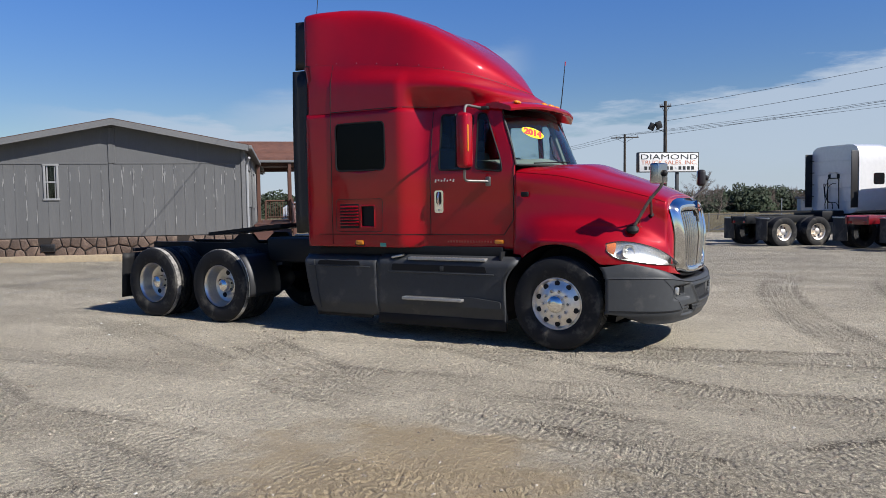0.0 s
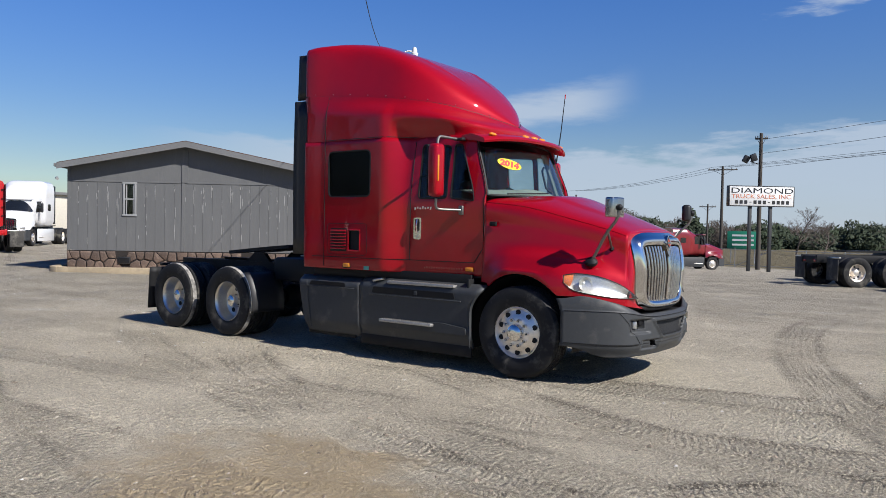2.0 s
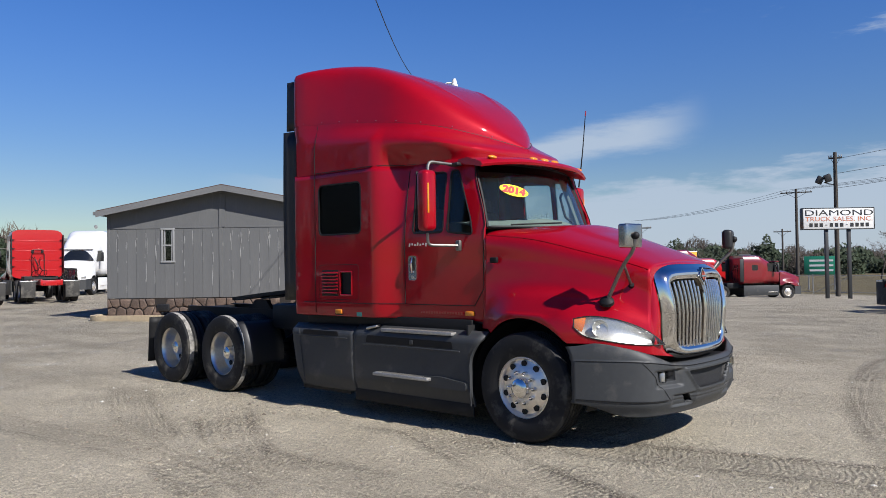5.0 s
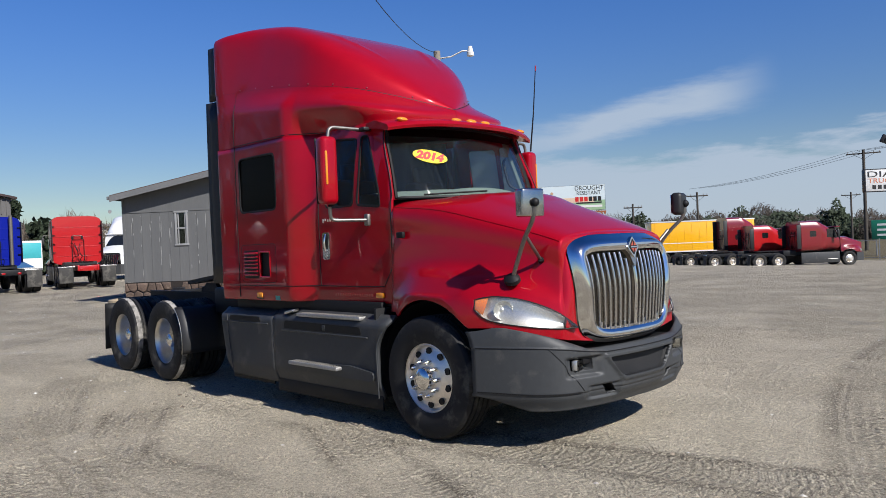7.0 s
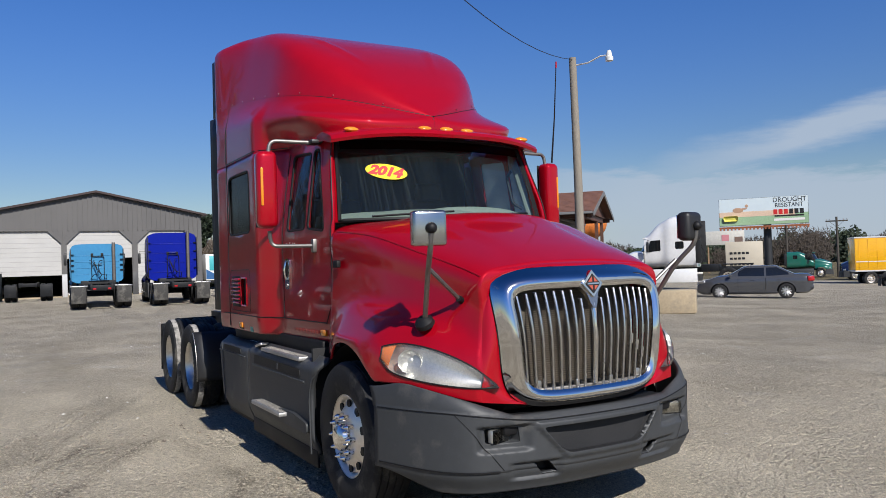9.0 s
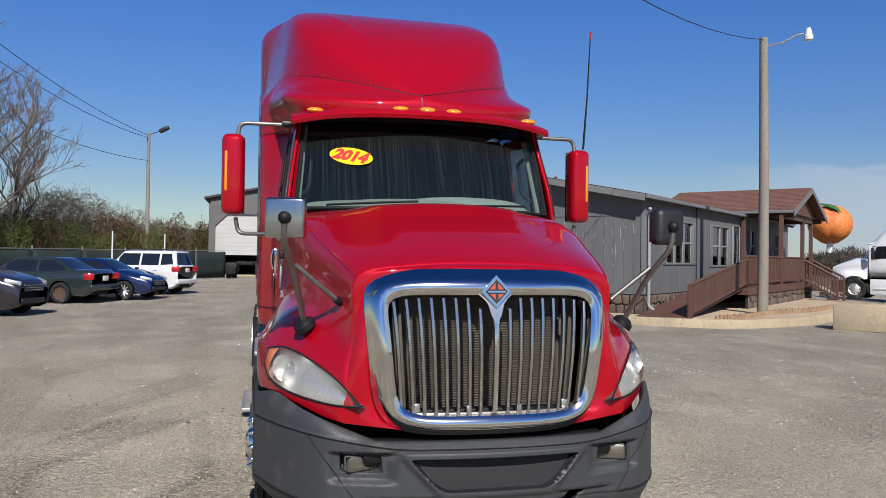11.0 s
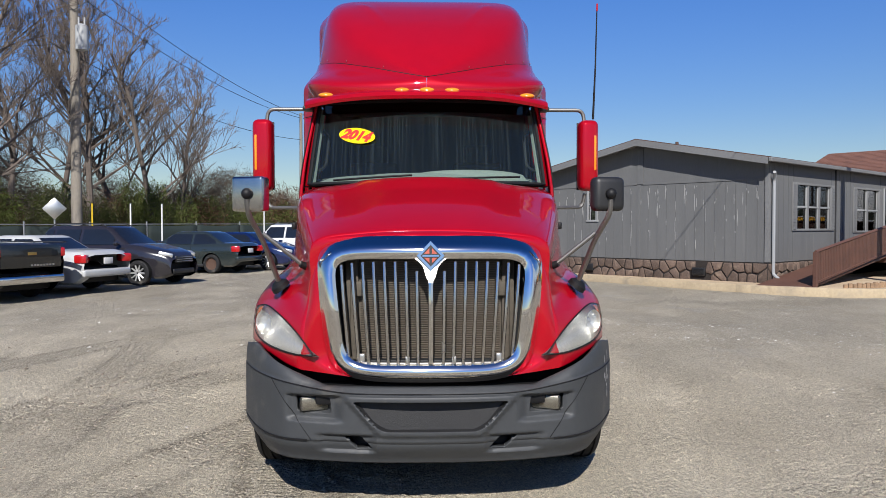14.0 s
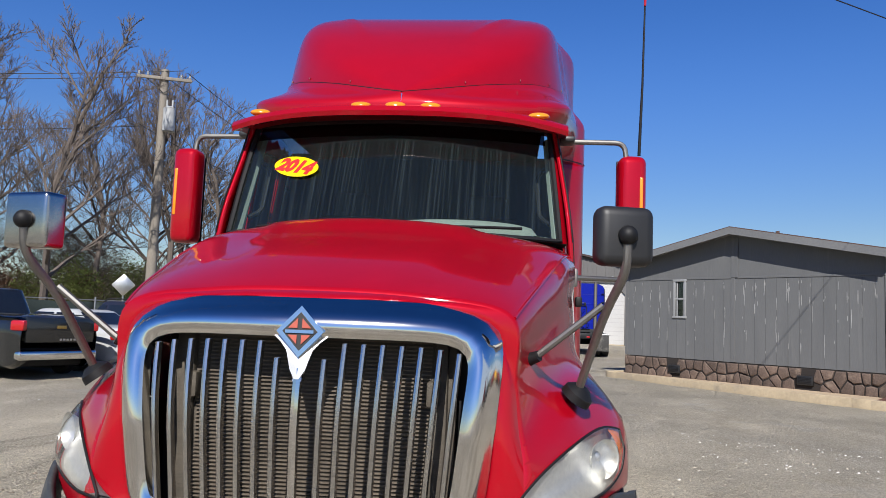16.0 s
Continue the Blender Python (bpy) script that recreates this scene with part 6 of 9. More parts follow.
# near-black puts the gloom of unlit rooms into the colour; also darkens a wall seam
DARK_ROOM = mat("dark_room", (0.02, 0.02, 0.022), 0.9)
BROWN_WOOD = mat("brown_stained_wood", (0.105, 0.046, 0.030), 0.65, 0, 0.22, 6, bump=0.2, bscale=40, stretch=(1, 1, 4), per_object=0.12)
CONCRETE = mat("pale_concrete", (0.47, 0.375, 0.245), 0.9, 0, 0.15, 4, bump=0.25, bscale=40, dirt=(0.30, 0.26, 0.2), dirt_amt=0.2, dirt_scale=1.3)
SAND = mat("dry_sand_and_straw", (0.50, 0.38, 0.25), 0.95, 0, 0.2, 5, bump=0.4, bscale=30)
WHITE_PIPE = mat("grey_downpipe", (0.33, 0.34, 0.35), 0.5, 0, 0.05, 8)

HOUSE, BED = pose(-15.066, 9.089, 0, 0, 0, 41.13), pose(-14.68, 8.88, 0, 0, 0, 37.3)
HW, HL, EAVE, RIDGE, SILL, PAD = 7.54, 18.0, 3.48, 4.22, 0.76, 0.26
house = thing("office_building", "grey manufactured office building with peeling vertical siding", "building", HOUSE)


def hpart(nm, bm, m, label="", angle=30, smooth=False):
    return part(nm, bm, m, house, label, smooth=smooth, angle=angle)


def wall_with_windows(nm, along, length, z0, z1, holes, gable=False):
    """An upright wall 0.12 thick. along: 'x' for the gable end, 'y' for the long side; holes as (a0, a1, z0, z1)."""
    bm = B()
    cuts_a = sorted({0.0, length, *[h[0] for h in holes], *[h[1] for h in holes]})
    cuts_z = sorted({z0, z1, *[h[2] for h in holes], *[h[3] for h in holes]})

    def P(a, d, z):
        return (-a, -d, z) if along == "x" else (d, a, z)
    for a0, a1 in zip(cuts_a, cuts_a[1:]):
        for c0, c1 in zip(cuts_z, cuts_z[1:]):
            ma, mz = (a0 + a1) / 2, (c0 + c1) / 2
            if any(h[0] < ma < h[1] and h[2] < mz < h[3] for h in holes):
                continue
            vs = [bm.verts.new(P(a, d, z)) for d in (0.0, -0.12) for a, z in ((a0, c0), (a1, c0), (a1, c1), (a0, c1))]
            for f in ((0, 1, 2, 3), (4, 5, 6, 7), (0, 1, 5, 4), (1, 2, 6, 5), (2, 3, 7, 6), (3, 0, 4, 7)):
                bm.faces.new([vs[i] for i in f])
    if gable:
        vs = [bm.verts.new(P(a, d, z)) for d in (0.0, -0.12) for a, z in ((0, z1), (length, z1), (length / 2 + 0.1, RIDGE - 0.05))]
        for f in ((0, 1, 2), (3, 4, 5), (0, 1, 4, 3), (1, 2, 5, 4), (2, 0, 3, 5)):
            bm.faces.new([vs[i] for i in f])
    bmesh.ops.remove_doubles(bm, verts=bm.verts, dist=1e-4)
    return hpart(nm, bm, SIDING, "grey vertical board siding")


GABLE_WIN = (5.42, 5.78, 1.90, 2.93)
LONG_WINS = [(1.70, 4.10, 1.62, 2.90), (6.2, 8.2, 1.55, 2.92), (11.2, 12.0, 1.75, 2.92), (15.4, 16.0, 1.75, 2.9)]
DOOR = (8.75, 9.7, 0.95, 3.0)
wall_with_windows("gable_wall", "x", HW, SILL, EAVE, [GABLE_WIN], True)
wall_with_windows("long_wall", "y", HL, SILL, EAVE, LONG_WINS + [DOOR])
hpart("back_wall", box(B(), (-HW + 0.06, HL / 2, (SILL + EAVE) / 2), (0.12, HL - 0.24, EAVE - SILL)), SIDING)
hpart("end_wall", box(B(), (-HW / 2, HL - 0.06, (SILL + EAVE) / 2), (HW, 0.12, EAVE - SILL)), SIDING)
# floor and partition painted near-black in place of indoor shade
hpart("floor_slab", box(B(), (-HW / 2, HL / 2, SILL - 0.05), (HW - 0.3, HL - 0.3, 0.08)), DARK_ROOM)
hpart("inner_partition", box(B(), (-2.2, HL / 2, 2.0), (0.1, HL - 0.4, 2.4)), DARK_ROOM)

# siding grooves, corner boards, the belt board and the middle batten
rnd = random.Random(4)
for k in range(1, 26):
    a = k * 0.3
    if a > HW - 0.1:
        break
    top = EAVE + (RIDGE - EAVE) * (1 - abs(a - HW / 2) / (HW / 2)) - 0.15
    segs = [(SILL + 0.02, 2.93)] if not GABLE_WIN[0] - 0.06 < a < GABLE_WIN[1] + 0.06 else [(SILL + 0.02, GABLE_WIN[2] - 0.06)]
    for z0, z1 in segs:
        hpart("groove", box(B(), (-a, -0.003, (z0 + z1) / 2), (0.009, 0.004, z1 - z0)), GROOVE)
for k in range(1, 59):
    a = k * 0.3
    if not any(h[0] - 0.06 < a < h[1] + 0.06 for h in LONG_WINS + [DOOR]):
        hpart("groove", box(B(), (0.003, a, (SILL + EAVE) / 2), (0.004, 0.009, EAVE - SILL - 0.1)), GROOVE)
bm = B()
for k in range(120):
    a = 0.3 * rnd.randint(1, 25) + rnd.gauss(0, 0.03)
    if GABLE_WIN[0] - 0.06 < a < GABLE_WIN[1] + 0.06 or a > 7.6:
        continue
    ln = 0.06 + 0.5 * rnd.random() ** 2.5
    zt = 2.9 - abs(rnd.gauss(0, 0.45)) - (0.9 if rnd.random() < 0.2 else 0)
    if zt - ln < SILL + 0.1:
        continue
    w = rnd.uniform(0.003, 0.010)
    zs = [zt, zt - ln * 0.4, zt - ln * 0.75, zt - ln]
    ws = [w * 0.5, w, w * 0.8, w * 0.2]
    L = [bm.verts.new((-a - x - rnd.uniform(0, 0.004), -0.0065, z)) for x, z in zip(ws, zs)]
    R = [bm.verts.new((-a + x + rnd.uniform(0, 0.004), -0.0065, z)) for x, z in zip(ws, zs)]
    for i in range(3):
        bm.faces.new((L[i], R[i], R[i + 1], L[i + 1]))
tagged(hpart("peeled_paint", bm, PEEL, "white streaks where the grey paint has peeled"), kind="stuff")
hpart("middle_batten", box(B(), (-3.92, -0.012, 1.86), (0.10, 0.024, 2.2), 0.004), SIDING)
hpart("middle_batten", box(B(), (-3.87, -0.014, 3.5), (0.20, 0.026, 1.05), 0.004), SIDING)
hpart("belt_board", box(B(), (-5.74, -0.008, 2.975), (3.5, 0.016, 0.05), 0.003), SIDING)
hpart("belt_board", box(B(), (-1.95, -0.008, 2.975), (3.75, 0.016, 0.05), 0.003), SIDING)
hpart("corner_board", box(B(), (-0.04, -0.010, (SILL + EAVE) / 2), (0.10, 0.020, EAVE - SILL - 0.02), 0.003), TRIM_GREY)
hpart("corner_board", box(B(), (0.010, 0.05, (SILL + EAVE) / 2), (0.020, 0.10, EAVE - SILL - 0.02), 0.003), TRIM_GREY)
hpart("corner_board", box(B(), (-HW + 0.05, -0.010, (SILL + EAVE) / 2), (0.08, 0.020, EAVE - SILL - 0.02), 0.003), SIDING)
hpart("wall_seam", box(B(), (0.008, 4.52, (SILL + EAVE) / 2), (0.016, 0.10, EAVE - SILL - 0.02), 0.003), DARK_ROOM)

# roof: two slopes with overhang, fascia and soffit
OV, OVG = 0.16, 0.42
slope = (RIDGE - EAVE) / (HW / 2)
for s, x_e in ((1, OV), (-1, -HW - 0.17)):
    ze = EAVE + 0.03 - (OV if s > 0 else 0.17) * slope
    bm = B()
    sheet(bm, lambda u, v: Vector((-HW / 2 + (x_e + HW / 2) * u, -OVG + (HL + 2 * OVG) * v, RIDGE + 0.07 + (ze + 0.04 - RIDGE - 0.07) * u)), lin(0, 1, 3), lin(0, 1, 6))
    thick(hpart("roof_slope", bm, SHINGLE, "low dark shingle roof"), 0.05)
    for y in (-OVG, HL + OVG):
        ol = [(-HW / 2, RIDGE + 0.045), (x_e, ze + 0.015), (x_e, ze - 0.165), (-HW / 2, RIDGE - 0.135)]
        hpart("rake_board", prism(B(), ol, "y", y - 0.012, y + 0.012), TRIM_GREY, "pale grey rake board")
    hpart("soffit", prism(B(), [(-HW / 2, RIDGE - 0.06), (x_e, ze - 0.06), (x_e, ze - 0.075), (-HW / 2, RIDGE - 0.075)], "y", -OVG + 0.015, HL + OVG - 0.015), TRIM_GREY)
    hpart("gutter", box(B(), (x_e + (0.05 if s > 0 else -0.05), HL / 2, ze - 0.045), (0.10, HL + 2 * OVG - 0.03, 0.11), 0.02), TRIM_GREY, "painted roof gutter")
hpart("roof_vent", cyl(B(), (-3.2, 0.9, RIDGE - 0.1), (-3.2, 0.9, RIDGE + 0.03), 0.05, seg=10), SHINGLE)
hpart("downpipe", tube(B(), arc_path([(OV, -0.02, 3.13), (OV - 0.05, 0.10, 3.02), (0.07, 0.16, 2.92), (0.07, 0.16, 0.45), (0.26, 0.10, 0.32)], 0.06), 0.045, 8), WHITE_PIPE, "grey rain downpipe")
cm = hpart("security_camera", cyl(B(), (-HW - 0.15, -OVG - 0.02, 3.02), (-HW - 0.08, -OVG - 0.16, 2.99), 0.05, seg=12), WIN_WHITE, "small white security camera under the eave", smooth=True)


def window(nm, along, h, mull=1, rail=True, shutters=False, back=CURTAIN):
    a0, a1, z0, z1 = h

    def bx(a, d, z, sa, sd_, sz, bev=0.005):
        return box(B(), (-a, -d, z) if along == "x" else (d, a, z), (sa, sd_, sz) if along == "x" else (sd_, sa, sz), bev)
    w = part(nm, bx((a0 + a1) / 2, -0.05, (z0 + z1) / 2, a1 - a0, 0.006, z1 - z0, 0), WIN_GLASS, house, "framed house window")
    for a in (a0, a1):
        part("window_frame", bx(a, 0.006, (z0 + z1) / 2, 0.06, 0.05, z1 - z0 + 0.06), WIN_WHITE if along == "x" else TRIM_GREY, w)
    for z in (z0, z1):
        part("window_frame", bx((a0 + a1) / 2, 0.008, z, a1 - a0 + 0.10, 0.05, 0.06), WIN_WHITE if along == "x" else TRIM_GREY, w)
    if rail:
        part("sash_rail", bx((a0 + a1) / 2, -0.02, (z0 + z1) / 2, a1 - a0, 0.04, 0.05), WIN_WHITE, w)
    for k in range(1, mull):
        part("mullion", bx(a0 + (a1 - a0) * k / mull, -0.015, (z0 + z1) / 2, 0.10, 0.06, z1 - z0), TRIM_GREY, w)
    for k in range(mull):
        c0 = a0 + (a1 - a0) * k / mull
        c1 = a0 + (a1 - a0) * (k + 1) / mull
        for a in (c0 + 0.07, c1 - 0.07):
            part("sash_stile", bx(a, -0.025, (z0 + z1) / 2, 0.035, 0.035, z1 - z0 - 0.05), WIN_WHITE, w)
        if back:
            part("blind", bx(c1 - (c1 - c0) * 0.37, -0.07, (z0 + z1) / 2, (c1 - c0) * 0.66, 0.01, z1 - z0 - 0.08), back, w)
    if shutters:
        for a in (a0 - 0.16, a1 + 0.16):
            sh = part("shutter", bx(a, 0.02, (z0 + z1) / 2, 0.24, 0.03, z1 - z0 + 0.06), TRIM_GREY, w)
            for k in range(14):
                part("shutter_slat", bx(a, 0.04, z0 + 0.05 + k * (z1 - z0 - 0.1) / 13, 0.18, 0.014, 0.05, 0), TRIM_GREY, sh)
    return w


window("gable_window", "x", GABLE_WIN, 1, True, False, None)
window("front_window", "y", LONG_WINS[0], 3, True, True)
window("front_window", "y", LONG_WINS[1], 2, True, True)
window("front_window", "y", LONG_WINS[2], 1, True, True)
window("front_window", "y", LONG_WINS[3], 1, True, False)
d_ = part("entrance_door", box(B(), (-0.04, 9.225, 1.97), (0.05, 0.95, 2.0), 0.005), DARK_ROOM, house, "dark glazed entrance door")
part("door_frame", box(B(), (0.012, 8.75, 1.97), (0.04, 0.08, 2.06), 0.004), WIN_WHITE, d_)
part("door_frame", box(B(), (0.012, 9.7, 1.97), (0.04, 0.08, 2.06), 0.004), WIN_WHITE, d_)
part("door_glass", box(B(), (-0.01, 9.225, 2.1), (0.006, 0.6, 1.3), 0.001), WIN_GLASS, d_)
part("door_knob", cyl(B(), (-0.01, 8.87, 1.9), (0.05, 8.87, 1.9), 0.03, seg=10), CHROME, d_)


# stone skirting: irregular stones set in dark joints
def clip(poly, p, q):
    """Keeps the part of poly that is nearer to p than to q."""
    mx, my, nx, ny = (p[0] + q[0]) / 2, (p[1] + q[1]) / 2, q[0] - p[0], q[1] - p[1]
    out = []
    for a, b in zip(poly, poly[1:] + poly[:1]):
        da, db = (a[0] - mx) * nx + (a[1] - my) * ny, (b[0] - mx) * nx + (b[1] - my) * ny
        if da <= 0:
            out.append(a)
        if (da < 0) != (db < 0) and abs(da - db) > 1e-9:
            t = da / (da - db)
            out.append((a[0] + (b[0] - a[0]) * t, a[1] + (b[1] - a[1]) * t))
    return out


def stones(length, z0, z1, seed, step=0.27):
    r = random.Random(seed)
    pts, nx, nz = [], int(length / step), 2
    for i in range(nx):
        for j in range(nz):
            pts.append(((i + 0.5 + 0.5 * (j % 2) + r.uniform(-0.34, 0.34)) * length / nx, z0 + (j + 0.5 + r.uniform(-0.28, 0.28)) * (z1 - z0) / nz))
    for p in pts:
        poly = [(0, z0), (length, z0), (length, z1), (0, z1)]
        for q in pts:
            if q is not p and abs(q[0] - p[0]) < 1.0 and len(poly) > 2:
                poly = clip(poly, p, q)
        if len(poly) > 2:
            cx, cz = sum(a for a, _ in poly) / len(poly), sum(b for _, b in poly) / len(poly)
            yield [(cx + (a - cx) * 0.88, cz + (b - cz) * 0.86) for a, b in poly], r.uniform(0.018, 0.04)


def stone_mesh(poly, d, along, base=0.0, sign=1):
    bm = B()
    n = len(poly)
    cx, cz = sum(a for a, _ in poly) / n, sum(b for _, b in poly) / n

    def P(a, h, z):
        return (-a, -(base + h), z) if along == "x" else (base + h, a, z)
    r0 = [bm.verts.new(P(a, 0.0, b)) for a, b in poly]
    r1 = [bm.verts.new(P(cx + (a - cx) * 0.93, d * 0.75, cz + (b - cz) * 0.91)) for a, b in poly]
    r2 = [bm.verts.new(P(cx + (a - cx) * 0.7, d, cz + (b - cz) * 0.68)) for a, b in poly]
    for a, b in ((r0, r1), (r1, r2)):
        for i in range(n):
            bm.faces.new((a[i], a[(i + 1) % n], b[(i + 1) % n], b[i]))
    bm.faces.new(r2)
    return bm


sk = hpart("stone_skirting", box(B(), (-HW / 2, 0.06, 0.40), (HW, 0.10, SILL - 0.06), 0), MORTAR, "brown stone skirting with dark joints")
for poly, d in stones(HW, 0.16, SILL - 0.01, 11):
    if not any(abs(sum(a for a, _ in poly) / len(poly) - v) < 0.2 for v in (1.95, 5.75)):
        part("stone", stone_mesh(poly, d, "x", -0.005), STONE, sk, angle=50)
sk2 = hpart("stone_skirting", box(B(), (-0.06, HL / 2 + 0.06, 0.40), (0.10, HL - 0.12, SILL - 0.06), 0), MORTAR, "brown stone skirting with dark joints")
for poly, d in stones(6.0, 0.16, SILL - 0.01, 12):
    part("stone", stone_mesh(poly, d, "y", -0.005), STONE, sk2, angle=50)
for a in (1.95, 5.75):
    vt = part("foundation_vent", box(B(), (-a, -0.025, 0.45), (0.40, 0.08, 0.22), 0.008), BLACK_PLASTIC, house, "black foundation vent")
    for k in range(5):
        part("vent_slat", box(B(), (-a, -0.066, 0.38 + k * 0.034), (0.33, 0.012, 0.012)), SEAL, vt)
part("foundation_vent", box(B(), (0.012, 2.4, 0.47), (0.05, 0.40, 0.20), 0.008), BLACK_PLASTIC, house, "black foundation vent")

# raised kerb and sandy bed round the building
bed = thing("planting_bed", "pale concrete kerb round a sandy bed", "kerb", BED, kind="structure")
ol = [(-HW - 0.55, -0.75), (0.55, -0.95), (2.5, -0.1), (3.4, 2.5), (3.6, 12.0), (0, 14.5), (-HW - 0.55, 14.5)]
part("sand_fill", prism(B(), rounded(ol, 0.8), "z", -0.2, PAD - 0.04), SAND, bed, smooth=False)
kp = rounded(ol, 0.8)
for i in range(0, len(kp)):
    p, q = Vector((*kp[i], 0)), Vector((*kp[(i + 1) % len(kp)], 0))
    if (q - p).length < 0.02:
        continue
    n = max(1, int((q - p).length / 6.0))
    for k in range(n):
        a, b = p + (q - p) * (k / n), p + (q - p) * ((k + 1) / n)
        d = (b - a).normalized()
        part("kerb_stone", box(B(), ((a.x + b.x) / 2, (a.y + b.y) / 2, 0.040 + 0.003 * ((i + k) % 3)), ((b - a).length + 0.03, 0.22, PAD + 0.16), 0.006, Matrix.Rotation(math.atan2(d.y, d.x), 3, "Z")), CONCRETE, bed)

# porch with its own gabled roof, deck, ramp and stairs
porch = thing("entrance_porch", "brown timber porch with ramp, railings and shingled roof", "porch", HOUSE)


def pp(nm, bm, m=None, label="", parent=None):
    return part(nm, bm, m or BROWN_WOOD, parent or porch, label, smooth=False)


DK, X1, Y0, Y1, PR = 0.92, 1.5, 4.7, 15.3, 12.9
for k in range(71):
    y = Y0 + 0.07 + k * 0.1475
    pp("deck_board", box(B(), (0.06 + X1 / 2, y, DK - 0.02), (X1 - 0.02, 0.138, 0.035), 0.004))
for y0, z in ((Y0, DK - 0.15), (Y1, DK - 0.15)):
    pp("rim_joist", box(B(), (X1 / 2 + 0.05, y0, z), (X1 - 0.1, 0.05, 0.22), 0.004))
pp("rim_joist", box(B(), (X1 + 0.03, (Y0 + Y1) / 2, DK - 0.15), (0.05, Y1 - Y0, 0.22), 0.004))
base = pp("stone_base", box(B(), (X1 - 0.05, (Y0 + 0.3 + Y1) / 2, 0.43), (0.08, Y1 - Y0 - 0.3, 0.72)), MORTAR, "brown stone base under the deck")
for poly, d in stones(Y1 - Y0 - 0.3, 0.12, 0.76, 13, 0.33):
    part("stone", stone_mesh([(a + Y0 + 0.3, b) for a, b in poly], d, "y", X1 - 0.012), STONE, base, angle=50)
for x, y in ((0.14, 9.70), (X1 - 0.02, 9.65), (X1 - 0.02, 13.45), (X1 - 0.02, 15.2)):
    pp("roof_post", box(B(), (x, y, 2.2), (0.14, 0.14, 2.6), 0.01), label="brown roof post")


def railing(p0, p1, picket=0.115, h=0.95, panel=False):
    p0, p1 = Vector(p0), Vector(p1)
    d = p1 - p0
    n = int(d.length / picket)
    up = Vector((0, 0, 1))
    rl = pp("railing", tube(B(), [p0 + up * h, p1 + up * h], 0.045, 4), label="brown picket railing")
    pp("lower_rail", tube(B(), [p0 + up * 0.12, p1 + up * 0.12], 0.03, 4), parent=rl)
    for k in range(n + 1):
        q = p0 + d * (k / n)
        pp("picket", box(B(), (q.x, q.y, q.z + h / 2 + 0.03), (0.034, 0.034 if not panel else 0.085, h - 0.08)), parent=rl)
    for q in (p0, p1):
        pp("rail_post", box(B(), (q.x, q.y, q.z + h / 2 - 0.1), (0.1, 0.1, h + 0.2), 0.008), parent=rl)
    return rl


railing((X1, 4.75, DK), (X1, 9.65, DK))
railing((X1, 9.65, DK), (X1, 13.4, DK), 0.09, panel=True)
railing((0.3, Y1, DK), (X1, Y1, DK))
# ramp that falls towards the gable end
railing((X1, -0.75, 0.24), (X1, 4.75, DK), 0.10, 0.85, panel=True)
bm = B()
sheet(bm, lambda u, v: Vector((0.14 + 1.30 * v, -1.1 + 5.75 * u, 0.22 + (DK - 0.24) * u)), lin(0, 1, 8), lin(0, 1, 2))
thick(pp("ramp_deck", bm, label="brown ramp deck"), 0.05)
# stairs at the far end, with their rails
for k in range(4):
    pp("stair_tread", box(B(), (X1 + 0.2 + 0.28 * k, 14.35, DK - 0.17 * (k + 1)), (0.30, 1.6, 0.045), 0.005), label="brown stair tread")
    pp("stair_riser", box(B(), (X1 + 0.06 + 0.28 * k, 14.35, DK - 0.17 * (k + 0.5) - 0.03), (0.03, 1.6, 0.15)))
for y in (13.5, 15.2):
    railing((X1 + 0.02, y, DK), (X1 + 1.25, y, 0.22), 0.12, 0.9)
# porch roof
RZ, EZ, RX, HALF = 4.66, 3.60, X1 + 0.42, 3.3
for s, ye in ((-1, PR - HALF), (1, PR + HALF)):
    bm = B()
    sheet(bm, lambda u, v: Vector((-3.4 + (RX + 3.4) * v, PR + (ye - PR) * u, RZ + (EZ - RZ) * u)), lin(0, 1, 3), lin(0, 1, 6))
    thick(pp("roof_slope", bm, BROWN_SHINGLE, "brown shingle porch roof"), 0.06)
    for r in range(16):
        u = (r + 0.5) / 16
        pp("shingle_course", box(B(), ((RX - 3.38) / 2, PR + (ye - PR) * u, RZ + 0.016 + (EZ - RZ) * u), (RX + 3.3, 0.20, 0.012), 0, Matrix.Rotation(math.atan2((EZ - RZ) * (1 if s > 0 else -1), HALF) + radians(1.5 if s > 0 else -1.5), 3, "X")), BROWN_SHINGLE)
    pp("porch_fascia", prism(B(), [(PR, RZ - 0.02), (ye, EZ - 0.02), (ye, EZ - 0.20), (PR, RZ - 0.20)], "x", RX + 0.005, RX + 0.045), TRIM_GREY)
    pp("porch_beam", box(B(), (X1 / 2 + 0.2, ye - s * 0.45, EZ - 0.14), (X1 + 0.2, 0.12, 0.20), 0.006), BROWN_WOOD)
    pp("porch_gutter", box(B(), (RX / 2 - 0.1, ye + s * 0.05, EZ - 0.05), (RX + 0.15, 0.09, 0.11), 0.02), TRIM_GREY)
pp("porch_gable", prism(B(), [(PR - HALF + 0.5, EZ - 0.06), (PR + HALF - 0.5, EZ - 0.06), (PR, RZ - 0.22)], "x", X1 + 0.06, X1 + 0.10), BROWN_WOOD, "brown boarded porch gable")
pp("porch_front_beam", box(B(), (X1 - 0.02, (PR - HALF + Y1) / 2, EZ - 0.16), (0.14, Y1 - PR + HALF, 0.20), 0.006), BROWN_WOOD)
pp("porch_ceiling", box(B(), (X1 / 2 + 0.1, PR, EZ - 0.03), (X1 + 0.1, 2 * HALF - 0.5, 0.03)), BROWN_WOOD)

